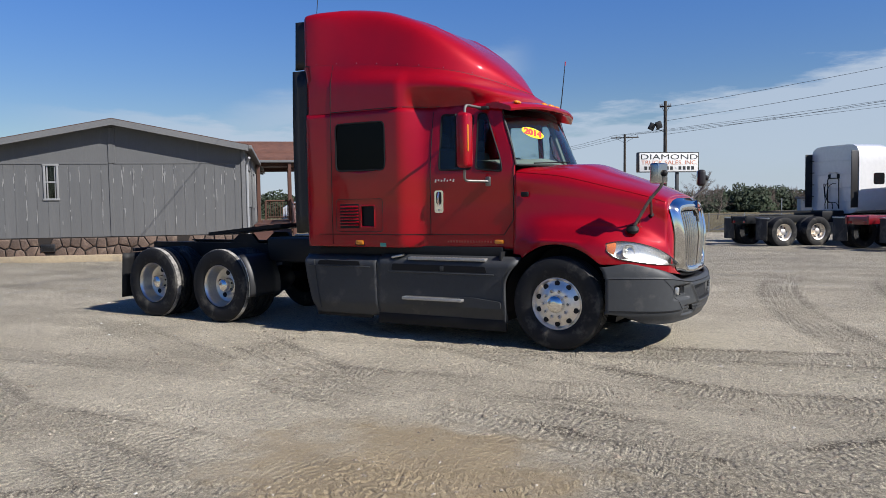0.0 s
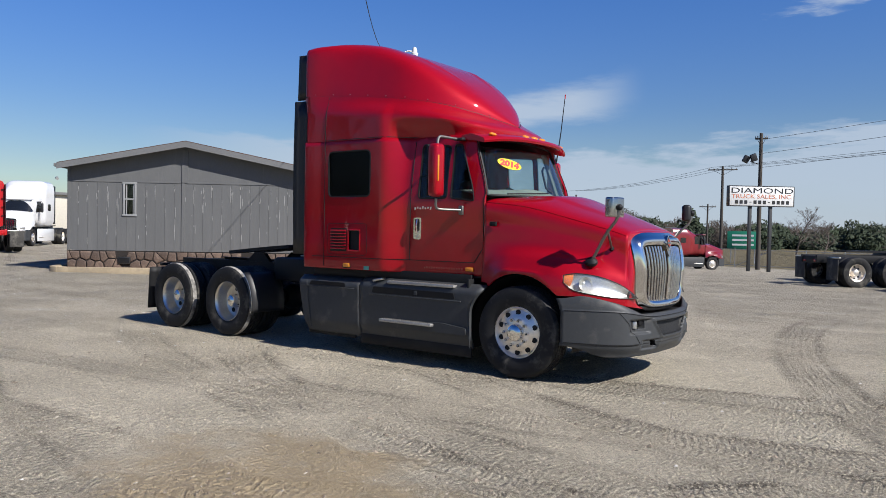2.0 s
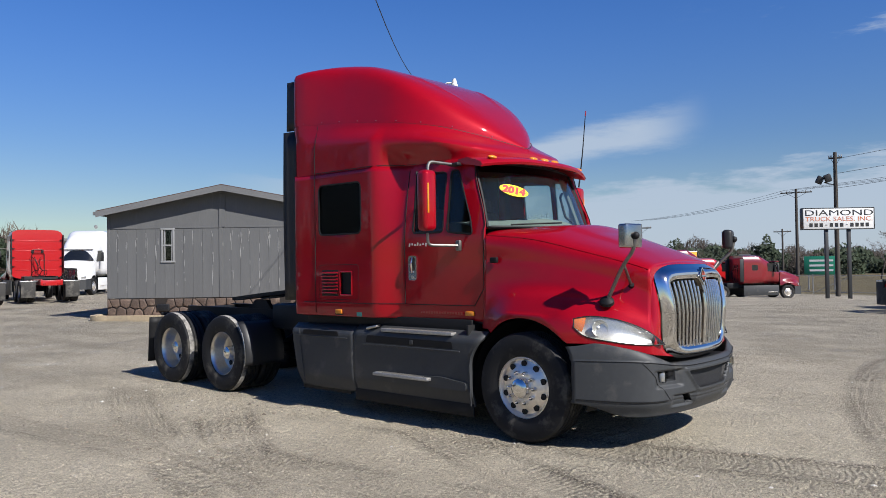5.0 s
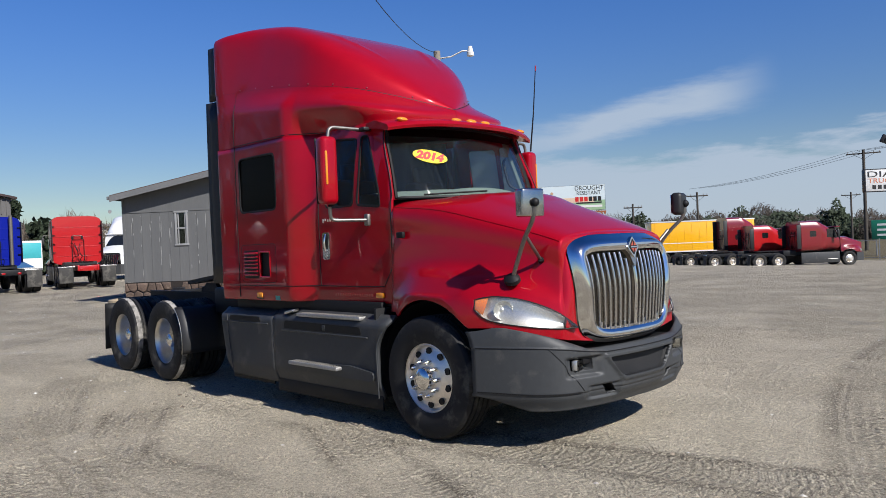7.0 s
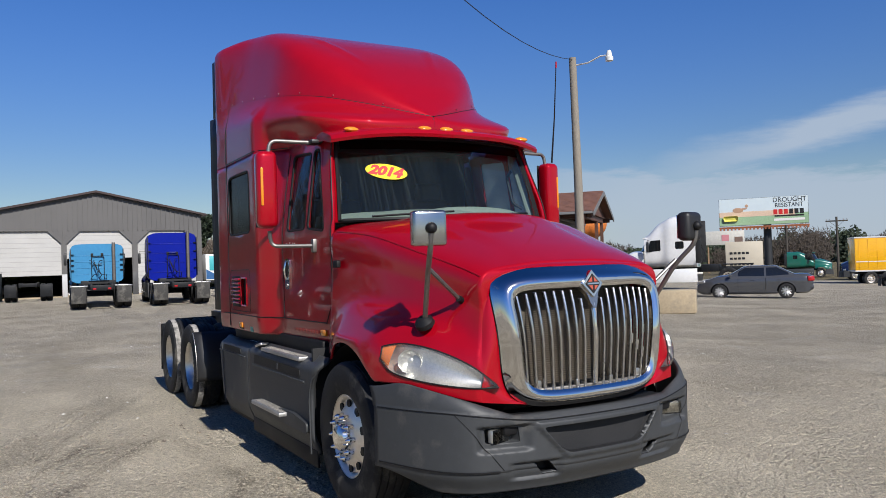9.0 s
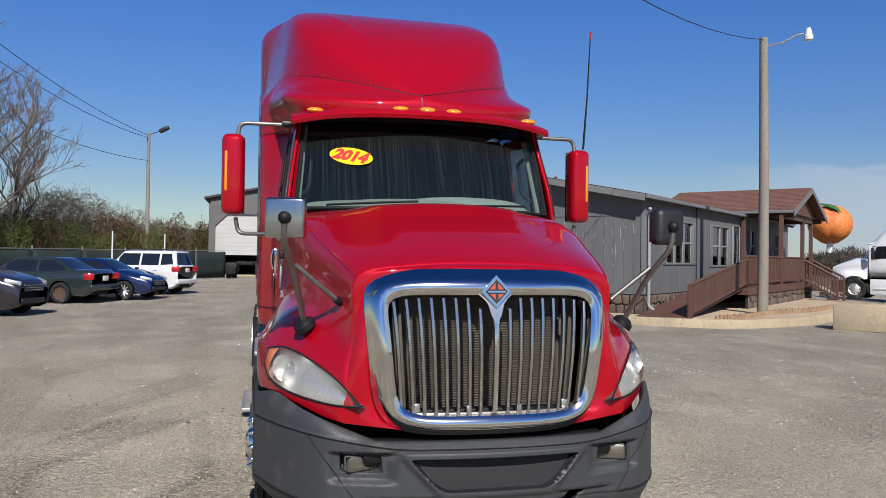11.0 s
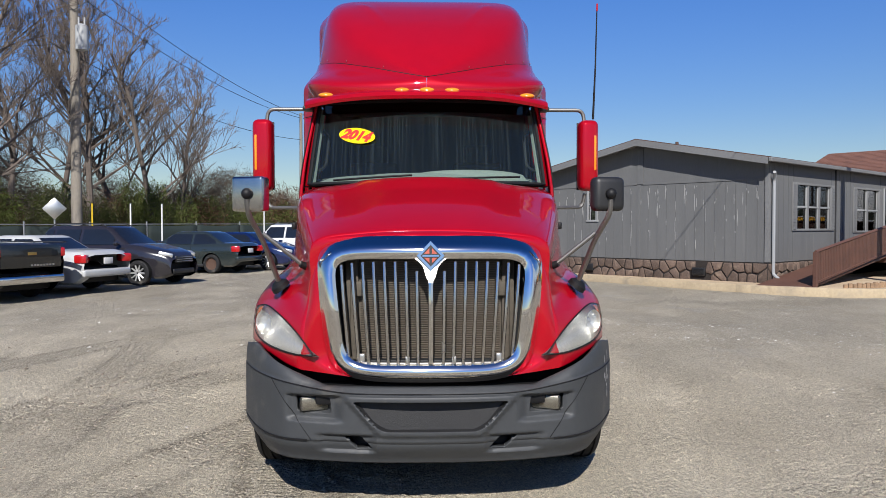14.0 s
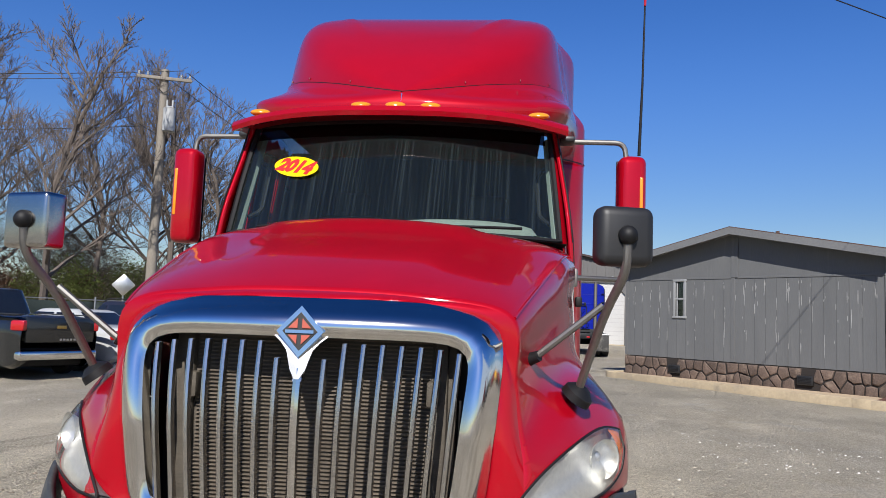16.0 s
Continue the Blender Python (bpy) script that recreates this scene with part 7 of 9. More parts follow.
LOG = mat("weathered_log", (0.34, 0.22, 0.13), 0.9, 0, 0.25, 8, bump=0.3, bscale=30)
edging = thing("log_edging", "short round wooden edging stakes set in sand", "edging", BED)
for k in range(56):
    x, y = 2.05 + 0.018 * k + 0.12 * math.sin(k * 0.2), -0.2 + k * 0.15
    part("stake", cyl(B(), (x, y, PAD - 0.12), (x, y, PAD + 0.08 + 0.02 * (k % 2)), 0.062, 0.055, seg=8), LOG, edging)

# ---------------------------------------------------------------- other vehicles on the lot
def paint(name, c, rough=0.3):
    return mat(name, c, rough, 0.0, 0.06, 2, coat=0.8)


CAR_GLASS = mat("dark_car_glass", (0.012, 0.014, 0.016), 0.04, 0.0, 0.05, 2, spec=0.8)
SILVER_WHEEL = mat("silver_wheel", (0.62, 0.62, 0.61), 0.38, 0.7, 0.08, 8)
RUSTY_WHEEL = mat("rusty_wheel", (0.12, 0.07, 0.05), 0.7, 0.4, 0.2, 10)
WHEEL_CACHE = {}


def at(x, y, deg, dz=0.0):
    return pose(x, y, ground_z(x, y) + dz, 0, 0, deg)


def shared(key, make, material, name, parent, m):
    """A part on one mesh that alike parts share."""
    if key not in WHEEL_CACHE:
        ob = part(name, make(), material)
        WHEEL_CACHE[key] = ob.data
        bpy.data.objects.remove(ob)
    ob = new(name, WHEEL_CACHE[key])
    ob.parent, ob.matrix_basis = parent, m
    return ob


def big_wheel(root, x, y, s, dual=False):
    m = pose(x, y, 0.51, 0, 0, 0 if s > 0 else 180)
    w = shared("bigtyre" + str(dual), lambda: lathe(B(), [(0.28, -0.28), (0.46, -0.29), (0.505, -0.25), (0.51, -0.02), (0.49, 0.02), (0.44, 0.035), (0.32, 0.02), (0.285, 0.0)] if not dual else [(0.28, -0.60), (0.46, -0.61), (0.51, -0.56), (0.51, -0.37), (0.45, -0.31), (0.45, -0.29), (0.51, -0.25), (0.51, -0.02), (0.49, 0.02), (0.44, 0.035), (0.32, 0.02), (0.285, 0.0)], 30), RUBBER, "wheel", root, m)
    prof = [(0.285, 0.0), (0.26, -0.02), (0.255, -0.14), (0.24, -0.16), (0.12, -0.17), (0.10, -0.05), (0.05, -0.03), (0, -0.03)] if dual else [(0.285, 0.0), (0.25, -0.03), (0.21, -0.015), (0.17, 0.015), (0.10, 0.02), (0.09, 0.07), (0, 0.085)]
    shared("bigrim" + str(dual), lambda: lathe(B(), prof, 26), ALU, "rim", w, Matrix())
    for k in range(8):
        a = k * math.tau / 8
        r, h = (0.185, -0.160) if dual else (0.225, -0.014)
        shared("hole" + str((dual, k)), lambda: cyl(B(), (r * math.cos(a), h - 0.01, r * math.sin(a)), (r * math.cos(a), h + 0.004, r * math.sin(a)), 0.03, seg=8), SEAL, "hand_hole", w, Matrix())
    return w


SIGN_WHITE_PLAIN = mat("plain_white_panel", (0.75, 0.75, 0.73), 0.5, vary=0.04)
DUSTY_FLAP = mat("dusty_rubber_flap", (0.045, 0.043, 0.040), 0.8, 0, 0.2, 4, dirt=(0.16, 0.15, 0.13), dirt_amt=0.4, dirt_scale=3)


STACK_STEEL = mat("dull_exhaust_steel", (0.16, 0.145, 0.13), 0.55, 0.6, 0.25, 6)


def parked_truck(label, color, m, top=3.85, sleeper=True, flat_rear=True, light_rear=False, stack=False, group="parked tractor trucks", frame_paint=None):
    """A conventional tractor with a sleeper: x ahead, origin on the ground under the grille mounts."""
    r = thing("parked_truck", label, "semi truck", m, group)
    fp = frame_paint or BLACK_FRAME
    back = -4.1 if sleeper else -2.7

    def skin(x, a):
        zt = top - (0.30 * smooth((x + 3.0) / 0.9) + 0.75 * smooth((x + 2.3) / 1.0)) if sleeper else 2.75
        w = 1.19 - 0.12 * smooth((x + 2.75) / 0.5) - 0.06 * smooth((x + 1.9) / 0.6)
        n = 7.0 - 3.0 * smooth((x + 3.2) / 1.2)
        c, s = math.cos(a), math.sin(a)
        k = (abs(c) ** n + abs(s) ** n) ** (-1 / n)
        zc, h = (1.08 + zt) / 2, (zt - 1.08) / 2
        return Vector((x, w * k * c, zc + h * k * s))
    bm = B()
    xs = lin(back, -1.35, 18)
    ang = lin(0, math.tau * 47 / 48, 48)
    g = [[bm.verts.new(skin(x, a)) for a in ang] for x in xs]
    for i in range(len(xs) - 1):
        for j in range(48):
            bm.faces.new((g[i][j], g[i][(j + 1) % 48], g[i + 1][(j + 1) % 48], g[i + 1][j]))
    bm.faces.new(g[0])
    bm.faces.new(g[-1])
    part("cab_body", bm, color, r)

    def hood(x, v):
        p = hood_skin(min(x, 0.36), v)
        return p
    bm = B()
    sheet(bm, lambda x, v: (lambda p: Vector((p.x, -p.y, p.z)))(hood(x, v)), lin(-1.31, 0.36, 16), lin(0, 1, 18))
    ghost(bm)
    part("hood", bm, color, r)
    bm = B()
    sheet(bm, lambda u, v: Vector((-1.0 - 0.36 * abs(u) ** 2.2 - (0.38 - 0.15 * abs(u)) * v, u * (0.97 - 0.08 * v), 2.04 + 0.64 * v)), lin(-1, 1, 12), lin(0, 1, 4))
    part("windscreen", bm, CAR_GLASS, r)
    part("visor", box(B(), (-1.40, 0, 2.74), (0.30, 1.85, 0.08), 0.03), color, r)
    part("grille", prism(B(), rounded([(-0.5, 0.85), (0.5, 0.85), (0.58, 1.5), (-0.58, 1.5)], 0.1), "x", 0.25, 0.40), CHROME, r)
    for k in range(9):
        part("grille_bar", box(B(), (0.405, -0.44 + 0.11 * k, 1.17), (0.012, 0.05, 0.58)), SEAL, r)
    part("bumper", prism(B(), [(-0.25, -1.18), (0.25, -1.12), (0.46, -0.7), (0.5, 0), (0.46, 0.7), (0.25, 1.12), (-0.25, 1.18), (-0.2, 0.9), (0.2, 0.6), (0.2, -0.6), (-0.2, -0.9)], "z", 0.34, 0.92), GREY_PLASTIC, r, smooth=False)
    for s in (-1, 1):
        part("headlamp", box(B(), (0.16, s * 0.93, 1.06), (0.30, 0.06, 0.16), 0.03, (0, 0, -s * 50)), REFLECTOR, r)
        part("door_window", prism(B(), rounded([(-2.25, 2.02), (-1.50, 1.98), (-1.72, 2.60), (-2.25, 2.62)], 0.05), "y", s * 0.93, s * 1.075), CAR_GLASS, r)
        if sleeper:
            part("sleeper_window", prism(B(), rounded([(-3.5, 2.1), (-3.05, 2.1), (-3.05, 2.5), (-3.5, 2.5)], 0.08), "y", s * 1.15, s * 1.195), CAR_GLASS, r)
            part("side_extender", box(B(), (back - 0.14, s * 1.15, (1.3 + top - 0.25) / 2), (0.30, 0.03, top - 1.55), 0.01), BLACK_PLASTIC, r)
            for z in lin(1.7, top - 0.5, 4):
                part("extender_bracket", box(B(), (back - 0.05, s * 1.08, z), (0.08, 0.14, 0.03), 0.006), SEAL, r)
        part("side_fairing", box(B(), (-2.8, s * 1.16, 0.64), (2.7, 0.06, 0.74), 0.025), color if light_rear else GREY_PLASTIC, r)
        part("step", box(B(), (-1.95, s * 1.19, 0.52), (0.7, 0.06, 0.04), 0.008), ALU, r)
        part("mirror", box(B(), (-1.6, s * 1.36, 2.25), (0.14, 0.13, 0.55), 0.04), BLACK_PLASTIC, r)
        part("mirror_arm", tube(B(), arc_path([(-1.65, s * 0.98, 2.6), (-1.6, s * 1.36, 2.62), (-1.6, s * 1.36, 2.4)], 0.05), 0.018, 6), STEEL_TUBE, r)
        big_wheel(r, FRONT_AXLE, s * 1.16, s)
        for ax in AXLES:
            big_wheel(r, ax, s * 1.2, s, True)
        part("mud_flap", box(B(), (-7.74, s * 0.92, 0.60), (0.02, 0.60, 0.72), 0.004), DUSTY_FLAP, r)
        part("flap_hanger", box(B(), (-7.70, s * 0.9, 0.98), (0.06, 0.72, 0.05), 0.008), ALU_DULL, r)
        part("frame_rail", box(B(), (-4.5, s * 0.42, 0.93), (7.0, 0.08, 0.26), 0.006), fp, r)
        part("tail_lamp", box(B(), (-7.96, s * 0.30, 0.86), (0.03, 0.14, 0.08), 0.01), RED_LENS, r)
    part("cross_member", box(B(), (-7.9, 0, 0.9), (0.12, 0.84, 0.24), 0.01), fp, r)
    ol = [(-5.4, -0.44), (-6.9, -0.36), (-6.5, -0.06), (-6.2, 0.0), (-6.5, 0.06), (-6.9, 0.36), (-5.4, 0.44)]
    part("fifth_wheel", prism(B(), ol, "z", 1.15, 1.21), BLACK_FRAME, r)
    part("battery_box", box(B(), (-4.75, 0, 1.0), (0.9, 1.5, 0.4), 0.03), BLACK_FRAME, r)
    # rear wall of the sleeper: hose stand, grab bar, panel ribs and small windows
    if sleeper:
        bx = back - 0.012
        part("hose_stand", tube(B(), arc_path([(bx - 0.03, -0.30, 1.25), (bx - 0.05, -0.30, 2.35), (bx - 0.05, 0.25, 2.35), (bx - 0.03, 0.25, 1.25)], 0.1), 0.018, 6), SEAL, r)
        for k in range(3):
            y0 = -0.22 + 0.2 * k
            part("air_hose", tube(B(), [(bx - 0.10 - 0.25 * math.sin(math.pi * t), y0 + 0.18 * math.sin(5 * t + k), 2.15 - 0.95 * t + 0.12 * math.sin(9 * t)) for t in lin(0, 1, 14)], 0.016, 6), SEAL, r)
        part("grab_bar", tube(B(), arc_path([(bx, -0.2, top - 1.0), (bx - 0.08, -0.2, top - 0.97), (bx - 0.08, 0.2, top - 0.97), (bx, 0.2, top - 1.0)], 0.03), 0.016, 6), ALU_DULL, r)
        for z in lin(1.5, top - 0.55, 4):
            part("panel_rib", box(B(), (bx + 0.006, 0, z), (0.014, 1.95, 0.022), 0.006), color, r)
        for s in (-1, 1):
            part("rear_lamp", box(B(), (bx - 0.005, s * 0.22, 2.42), (0.02, 0.12, 0.16), 0.01), SEAL, r)
    if stack:
        for s in stack:
            part("exhaust_stack", cyl(B(), (back - 0.22, s * 0.72, 1.1), (back - 0.22, s * 0.72, top + 0.05), 0.08, seg=14), STACK_STEEL, r)
    return r


BRIGHT_RED, BLUE, SKY_BLUE, GREEN_P = paint("bright_red_paint", (0.50, 0.010, 0.012)), mat("deep_blue_paint", (0.001, 0.010, 0.27), 0.4, 0.0, 0.06, 2, spec=0.15), mat("light_blue_paint", (0.055, 0.25, 0.47), 0.4, 0.0, 0.08, 2, spec=0.2), paint("green_paint", (0.01, 0.13, 0.09))
TRUCK_WHITE, DARK_RED, NAVY = paint("fleet_white_paint", (0.88, 0.88, 0.87)), paint("dark_red_paint", (0.22, 0.006, 0.012)), paint("navy_paint", (0.012, 0.02, 0.06))
parked_truck("bright red sleeper truck seen from behind, hoses on its rear wall", BRIGHT_RED, at(-41.2, 9.05, 168), 3.5, frame_paint=BRIGHT_RED)
parked_truck("white sleeper truck with a chrome grille parked nose out", TRUCK_WHITE, at(-42.6, 11.9, -45), 3.9, light_rear=True)
parked_truck("light blue mid-roof truck parked before the workshop", SKY_BLUE, at(-40.3, 0.9, 177), 2.95, stack=(-1,))
parked_truck("deep blue tall sleeper truck parked before the workshop", BLUE, at(-40.1, 4.4, 176), 3.45, stack=(-1,))
parked_truck("white high-roof truck standing behind a grey sedan", TRUCK_WHITE, at(-29.3, 27.8, 215), 3.9, light_rear=True)
parked_truck("white high-roof truck with black gap fairings, seen from behind", TRUCK_WHITE, at(3.80, 25.1, 43), 3.52, light_rear=True)
parked_truck("dark red truck with an empty frame", DARK_RED, at(7.2, 23.6, 46), 3.6, frame_paint=DARK_RED)
parked_truck("dark red sleeper truck at the end of a row", DARK_RED, at(-15.78, 53.24, 47.5), 3.2)
parked_truck("red sleeper truck in the middle of a row", BRIGHT_RED, at(-19.58, 54.28, 47.5), 3.05)
parked_truck("dark red sleeper truck beside a yellow trailer", DARK_RED, at(-22.56, 56.2, 47.5), 3.85)
parked_truck("green truck far across the lot", GREEN_P, at(-49.0, 75.8, 35), 2.9)
parked_truck("navy truck parked before a yellow trailer", NAVY, at(-42.0, 68.0, 220), 3.3)

# yellow box trailer
YELLOW = paint("yellow_trailer_paint", (1.0, 0.50, 0.004), 0.4)
yt = thing("box_trailer", "yellow box trailer with white edge rails", "trailer", at(-32.15, 62.3, 44.6) @ Matrix.Diagonal((1.05, 1.0, 1.17, 1)))
part("box", box(B(), (0, 0, 2.25), (9.0, 2.5, 2.3), 0.03), YELLOW, yt)
for z in (1.06, 3.43):
    part("edge_rail", box(B(), (0, 0, z), (9.06, 2.56, 0.10), 0.02), WHITE_PAINT, yt)
part("stripe", box(B(), (0, -1.258, 1.72), (8.9, 0.01, 0.06)), WHITE_PAINT, yt)
for k in range(14):
    part("panel_rib", box(B(), (-4.2 + k * 0.65, -1.26, 2.25), (0.03, 0.02, 2.2), 0.004), YELLOW, yt)
part("undercarriage", box(B(), (0, 0, 0.92), (8.6, 1.0, 0.18), 0.02), BLACK_FRAME, yt)
for x in (-3.4, -2.2, 3.0):
    for s in (-1, 1):
        big_wheel(yt, x, s * 1.2, s, True)


def small_wheel(root, x, y, s, r=0.33, rim=None):
    m = pose(x, y, r, 0, 0, 0 if s > 0 else 180)
    w = shared("cartyre%.2f" % r, lambda: lathe(B(), [(r * 0.62, -0.20), (r * 0.9, -0.21), (r, -0.17), (r, -0.03), (r * 0.93, 0.0), (r * 0.70, 0.005), (r * 0.66, -0.01)], 28), RUBBER, "wheel", root, m)
    rm = rim or SILVER_WHEEL
    shared("carrim%.2f%s" % (r, rm.name), lambda: lathe(B(), [(r * 0.66, -0.01), (r * 0.62, -0.03), (r * 0.58, -0.06), (r * 0.2, -0.07), (0, -0.07)], 24), SEAL if rm is SILVER_WHEEL else rm, "rim", w, Matrix())
    if rm is SILVER_WHEEL:
        for k in range(10):
            a = k * math.tau / 10
            shared("spoke%.2f%d" % (r, k), lambda: tube(B(), [(r * 0.10 * math.cos(a), -0.03, r * 0.10 * math.sin(a)), (r * 0.64 * math.cos(a), -0.015, r * 0.64 * math.sin(a))], [0.030, 0.024], 5), SILVER_WHEEL, "spoke", w, Matrix())
    return w


def car(name, label, color, m, L=4.8, W=1.82, H=1.46, hood_z=0.98, boot_z=1.05, belt=0.98, cabin=(-1.95, -0.95, 0.35, 1.25), wheelbase=2.75, r=0.33, kind="sedan", rim=None):
    """A road car: x ahead, origin on the ground in the middle. cabin: rear glass foot, rear roof end, front roof end, windscreen foot."""
    t = thing(name, label, "car" if kind != "pickup" else "pickup truck", m, "cars parked along the fence")
    h, w = L / 2, W / 2
    top = spl((-h, -h + 0.18, cabin[0], cabin[3], h - 0.55, h - 0.08, h), (boot_z - 0.12, boot_z, boot_z + 0.02, hood_z + 0.06, hood_z - 0.06, hood_z - 0.22, hood_z - 0.36))
    wid = spl((-h, -h + 0.35, -0.5, h - 0.8, h), (w * 0.86, w * 0.97, w, w * 0.97, w * 0.72))
    low = spl((-h, -h + 0.3, h - 0.3, h), (0.38, 0.22, 0.20, 0.30))
    ax = (wheelbase / 2 + 0.05, -wheelbase / 2 + 0.05)

    def skin(x, v):
        zt, zl, y = top(x), low(x), wid(x)
        ring = [(0, zt + 0.015), (0.55 * y, zt + 0.01), (0.86 * y, zt - 0.035), (0.965 * y, zt - 0.14), (y, zt - 0.30), (0.985 * y, (zt + zl) / 2 - 0.1), (0.95 * y, zl + 0.06), (0.80 * y, zl)]
        k = v * (len(ring) - 1)
        i = min(int(k), len(ring) - 2)
        f = k - i
        a, b = ring[i], ring[i + 1]
        return Vector((x, -(a[0] + (b[0] - a[0]) * f), a[1] + (b[1] - a[1]) * f))
    bm = B()
    g = sheet(bm, skin, lin(-h, h, 60), lin(0, 1, 22))
    for a in ax:
        cut_hole(bm, [(a + (r + 0.055) * math.cos(q), r + (r + 0.055) * math.sin(q)) for q in lin(0, math.tau * 23 / 24, 24)], "y", lambda c: c.y < -w * 0.7)
    ghost(bm)
    bmesh.ops.holes_fill(bm, edges=[e for e in bm.edges if e.is_boundary and all(abs(abs(v.co.x) - h) < 1e-3 for v in e.verts)], sides=0)
    part("body", bm, color, t, angle=50)
    part("floor_pan", box(B(), (0, 0, 0.45), (L * 0.9, W * 0.75, 0.4), 0.05), SEAL, t)
    # cabin: tapered block with inset glazing
    x0, x1, x2, x3 = cabin
    yb, yt_ = w * 0.90, w * 0.70
    zb = belt - 0.02

    bm = B()
    secs = []
    for v in lin(0, 1, 7):
        e = v ** 1.25
        secs.append((x0 + (x1 - x0) * v ** 0.85, x3 + (x2 - x3) * v ** 0.9, yb + (yt_ - yb) * e, zb + (H - 0.03 - zb) * v))
    secs.append((x1 + 0.12, x2 - 0.12, yt_ * 0.82, H))
    rings = []
    for a, b, y, z in secs:
        ol = rounded([(a, -y * 0.93), ((a + b) / 2, -y), (b, -y * 0.90), (b + 0.07, 0), (b, y * 0.90), ((a + b) / 2, y), (a, y * 0.93), (a - 0.05, 0)], 0.16, 3)
        rings.append([bm.verts.new((p[0], p[1], z)) for p in ol])
    for p, q in zip(rings, rings[1:]):
        for k in range(len(p)):
            bm.faces.new((p[k], p[(k + 1) % len(p)], q[(k + 1) % len(q)], q[k]))
    bm.faces.new(rings[-1])
    part("cabin", bm, color, t, angle=60)

    def side(x_, v, s):
        a, b, y, z = [p + (q - p) * (v * 6 - int(min(v * 6, 5.999))) for p, q in zip(secs[int(min(v * 6, 5.999))], secs[int(min(v * 6, 5.999)) + 1])]
        k = (x_ - (a + b) / 2) / ((b - a) / 2)
        return Vector((x_, s * (y * (1 - 0.085 * k * k) + 0.006), z))
    span = x3 - x0
    for s in (-1, 1):
        doors = [(0.16, 0.44), (0.47, 0.80)] if kind != "suv" else [(0.04, 0.22), (0.25, 0.50), (0.53, 0.84)]
        for f0, f1 in doors:
            bm = B()

            def glass(u, v):
                vv = 0.10 + 0.76 * v
                a, b = secs[0][0] + (x1 - x0) * vv ** 0.85, secs[0][1] + (x2 - x3) * vv ** 0.9
                lo_, hi_ = x0 + span * f0, x0 + span * f1
                lo_, hi_ = max(lo_, a + 0.10), min(hi_, b - 0.13)
                return side(lo_ + (hi_ - lo_) * u, vv, s)
            sheet(bm, glass, lin(0, 1, 5), lin(0, 1, 6))
            part("side_window", bm, CAR_GLASS, t)
        part("door_mirror", box(B(), (x3 - 0.30, s * (w + 0.05), belt + 0.07), (0.12, 0.17, 0.12), 0.035), color, t)
        part("sill_trim", box(B(), (0, s * w * 0.965, 0.27), (wheelbase - 0.75, 0.03, 0.08), 0.01), BLACK_PLASTIC, t)
        for dx in (x0 + span * 0.455, x0 + span * 0.81):
            part("door_gap", tube(B(), [(dx, s * (wid(dx) * q + 0.002), z) for q, z in ((0.97, top(dx) - 0.14), (1.0, top(dx) - 0.30), (0.985, 0.52), (0.955, 0.32))], 0.006, 4), SEAL, t)
        for dx in (x0 + span * 0.28, x0 + span * 0.62):
            part("door_handle", box(B(), (dx, s * (w * 0.99), belt - 0.15), (0.16, 0.03, 0.03), 0.01), color, t)
        part("headlamp", box(B(), (h - 0.20, s * w * 0.66, hood_z - 0.24), (0.40, 0.14, 0.13), 0.04, (0, 12, -s * 32)), REFLECTOR, t)
        part("tail_lamp", box(B(), (-h + 0.13, s * w * 0.78, boot_z - 0.20), (0.30, 0.30, 0.22), 0.05, (0, 0, s * 24)), RED_LENS, t)
        for a in ax:
            small_wheel(t, a, s * (w - 0.01), s, r, rim)
            bm = B()
            sheet(bm, lambda q, v: Vector((a + (r + 0.06) * math.cos(q), s * (w * 0.55 + w * 0.40 * v), r + (r + 0.06) * math.sin(q))), lin(-0.3, math.pi + 0.3, 16), [0, 1])
            part("wheel_well", bm, SEAL, t)
    for sgn, fa, fb, nm in ((1, x3, x2, "windscreen"), (-1, x0, x1, "rear_window")):
        bm = B()

        def scr(u, v):
            vv = 0.08 + 0.84 * v
            k = int(min(vv * 6, 5.999))
            a, b, y, z = [p + (q - p) * (vv * 6 - k) for p, q in zip(secs[k], secs[k + 1])]
            x = (b + 0.055 * (1 - u * u)) if sgn > 0 else (a - 0.035 * (1 - u * u))
            return Vector((x + sgn * 0.012, u * (y * 0.90 - 0.10), z))
        sheet(bm, scr, lin(-1, 1, 8), lin(0, 1, 6))
        part(nm, bm, CAR_GLASS, t)
    fg = part("front_grille", box(B(), (h - 0.02, 0, hood_z - 0.38), (0.06, w * 0.9, 0.20), 0.03), BLACK_PLASTIC, t)
    for k in range(3):
        part("grille_bar", box(B(), (h + 0.012, 0, hood_z - 0.44 + 0.06 * k), (0.012, w * 0.82, 0.014), 0.004), CHROME, fg)
    part("lower_intake", box(B(), (h - 0.05, 0, 0.40), (0.10, w * 1.1, 0.14), 0.03), BLACK_PLASTIC, t)
    part("number_plate", box(B(), (-h - 0.012, 0, boot_z - 0.26), (0.02, 0.32, 0.16), 0.005), WHITE_PAINT, t, "blank number plate")
    part("rear_bumper", box(B(), (-h + 0.08, 0, 0.50), (0.22, W * 0.88, 0.20), 0.06, seg=3), color if kind != "pickup" else CHROME, t)
    if kind == "suv":
        for s in (-1, 1):
            part("roof_rail", tube(B(), arc_path([(x1 + 0.1, s * yt_ * 0.9, H), (x1 + 0.25, s * yt_ * 0.9, H + 0.06), (x2 - 0.3, s * yt_ * 0.9, H + 0.06), (x2 - 0.1, s * yt_ * 0.9, H - 0.01)], 0.06), 0.018, 6), BLACK_PLASTIC, t)
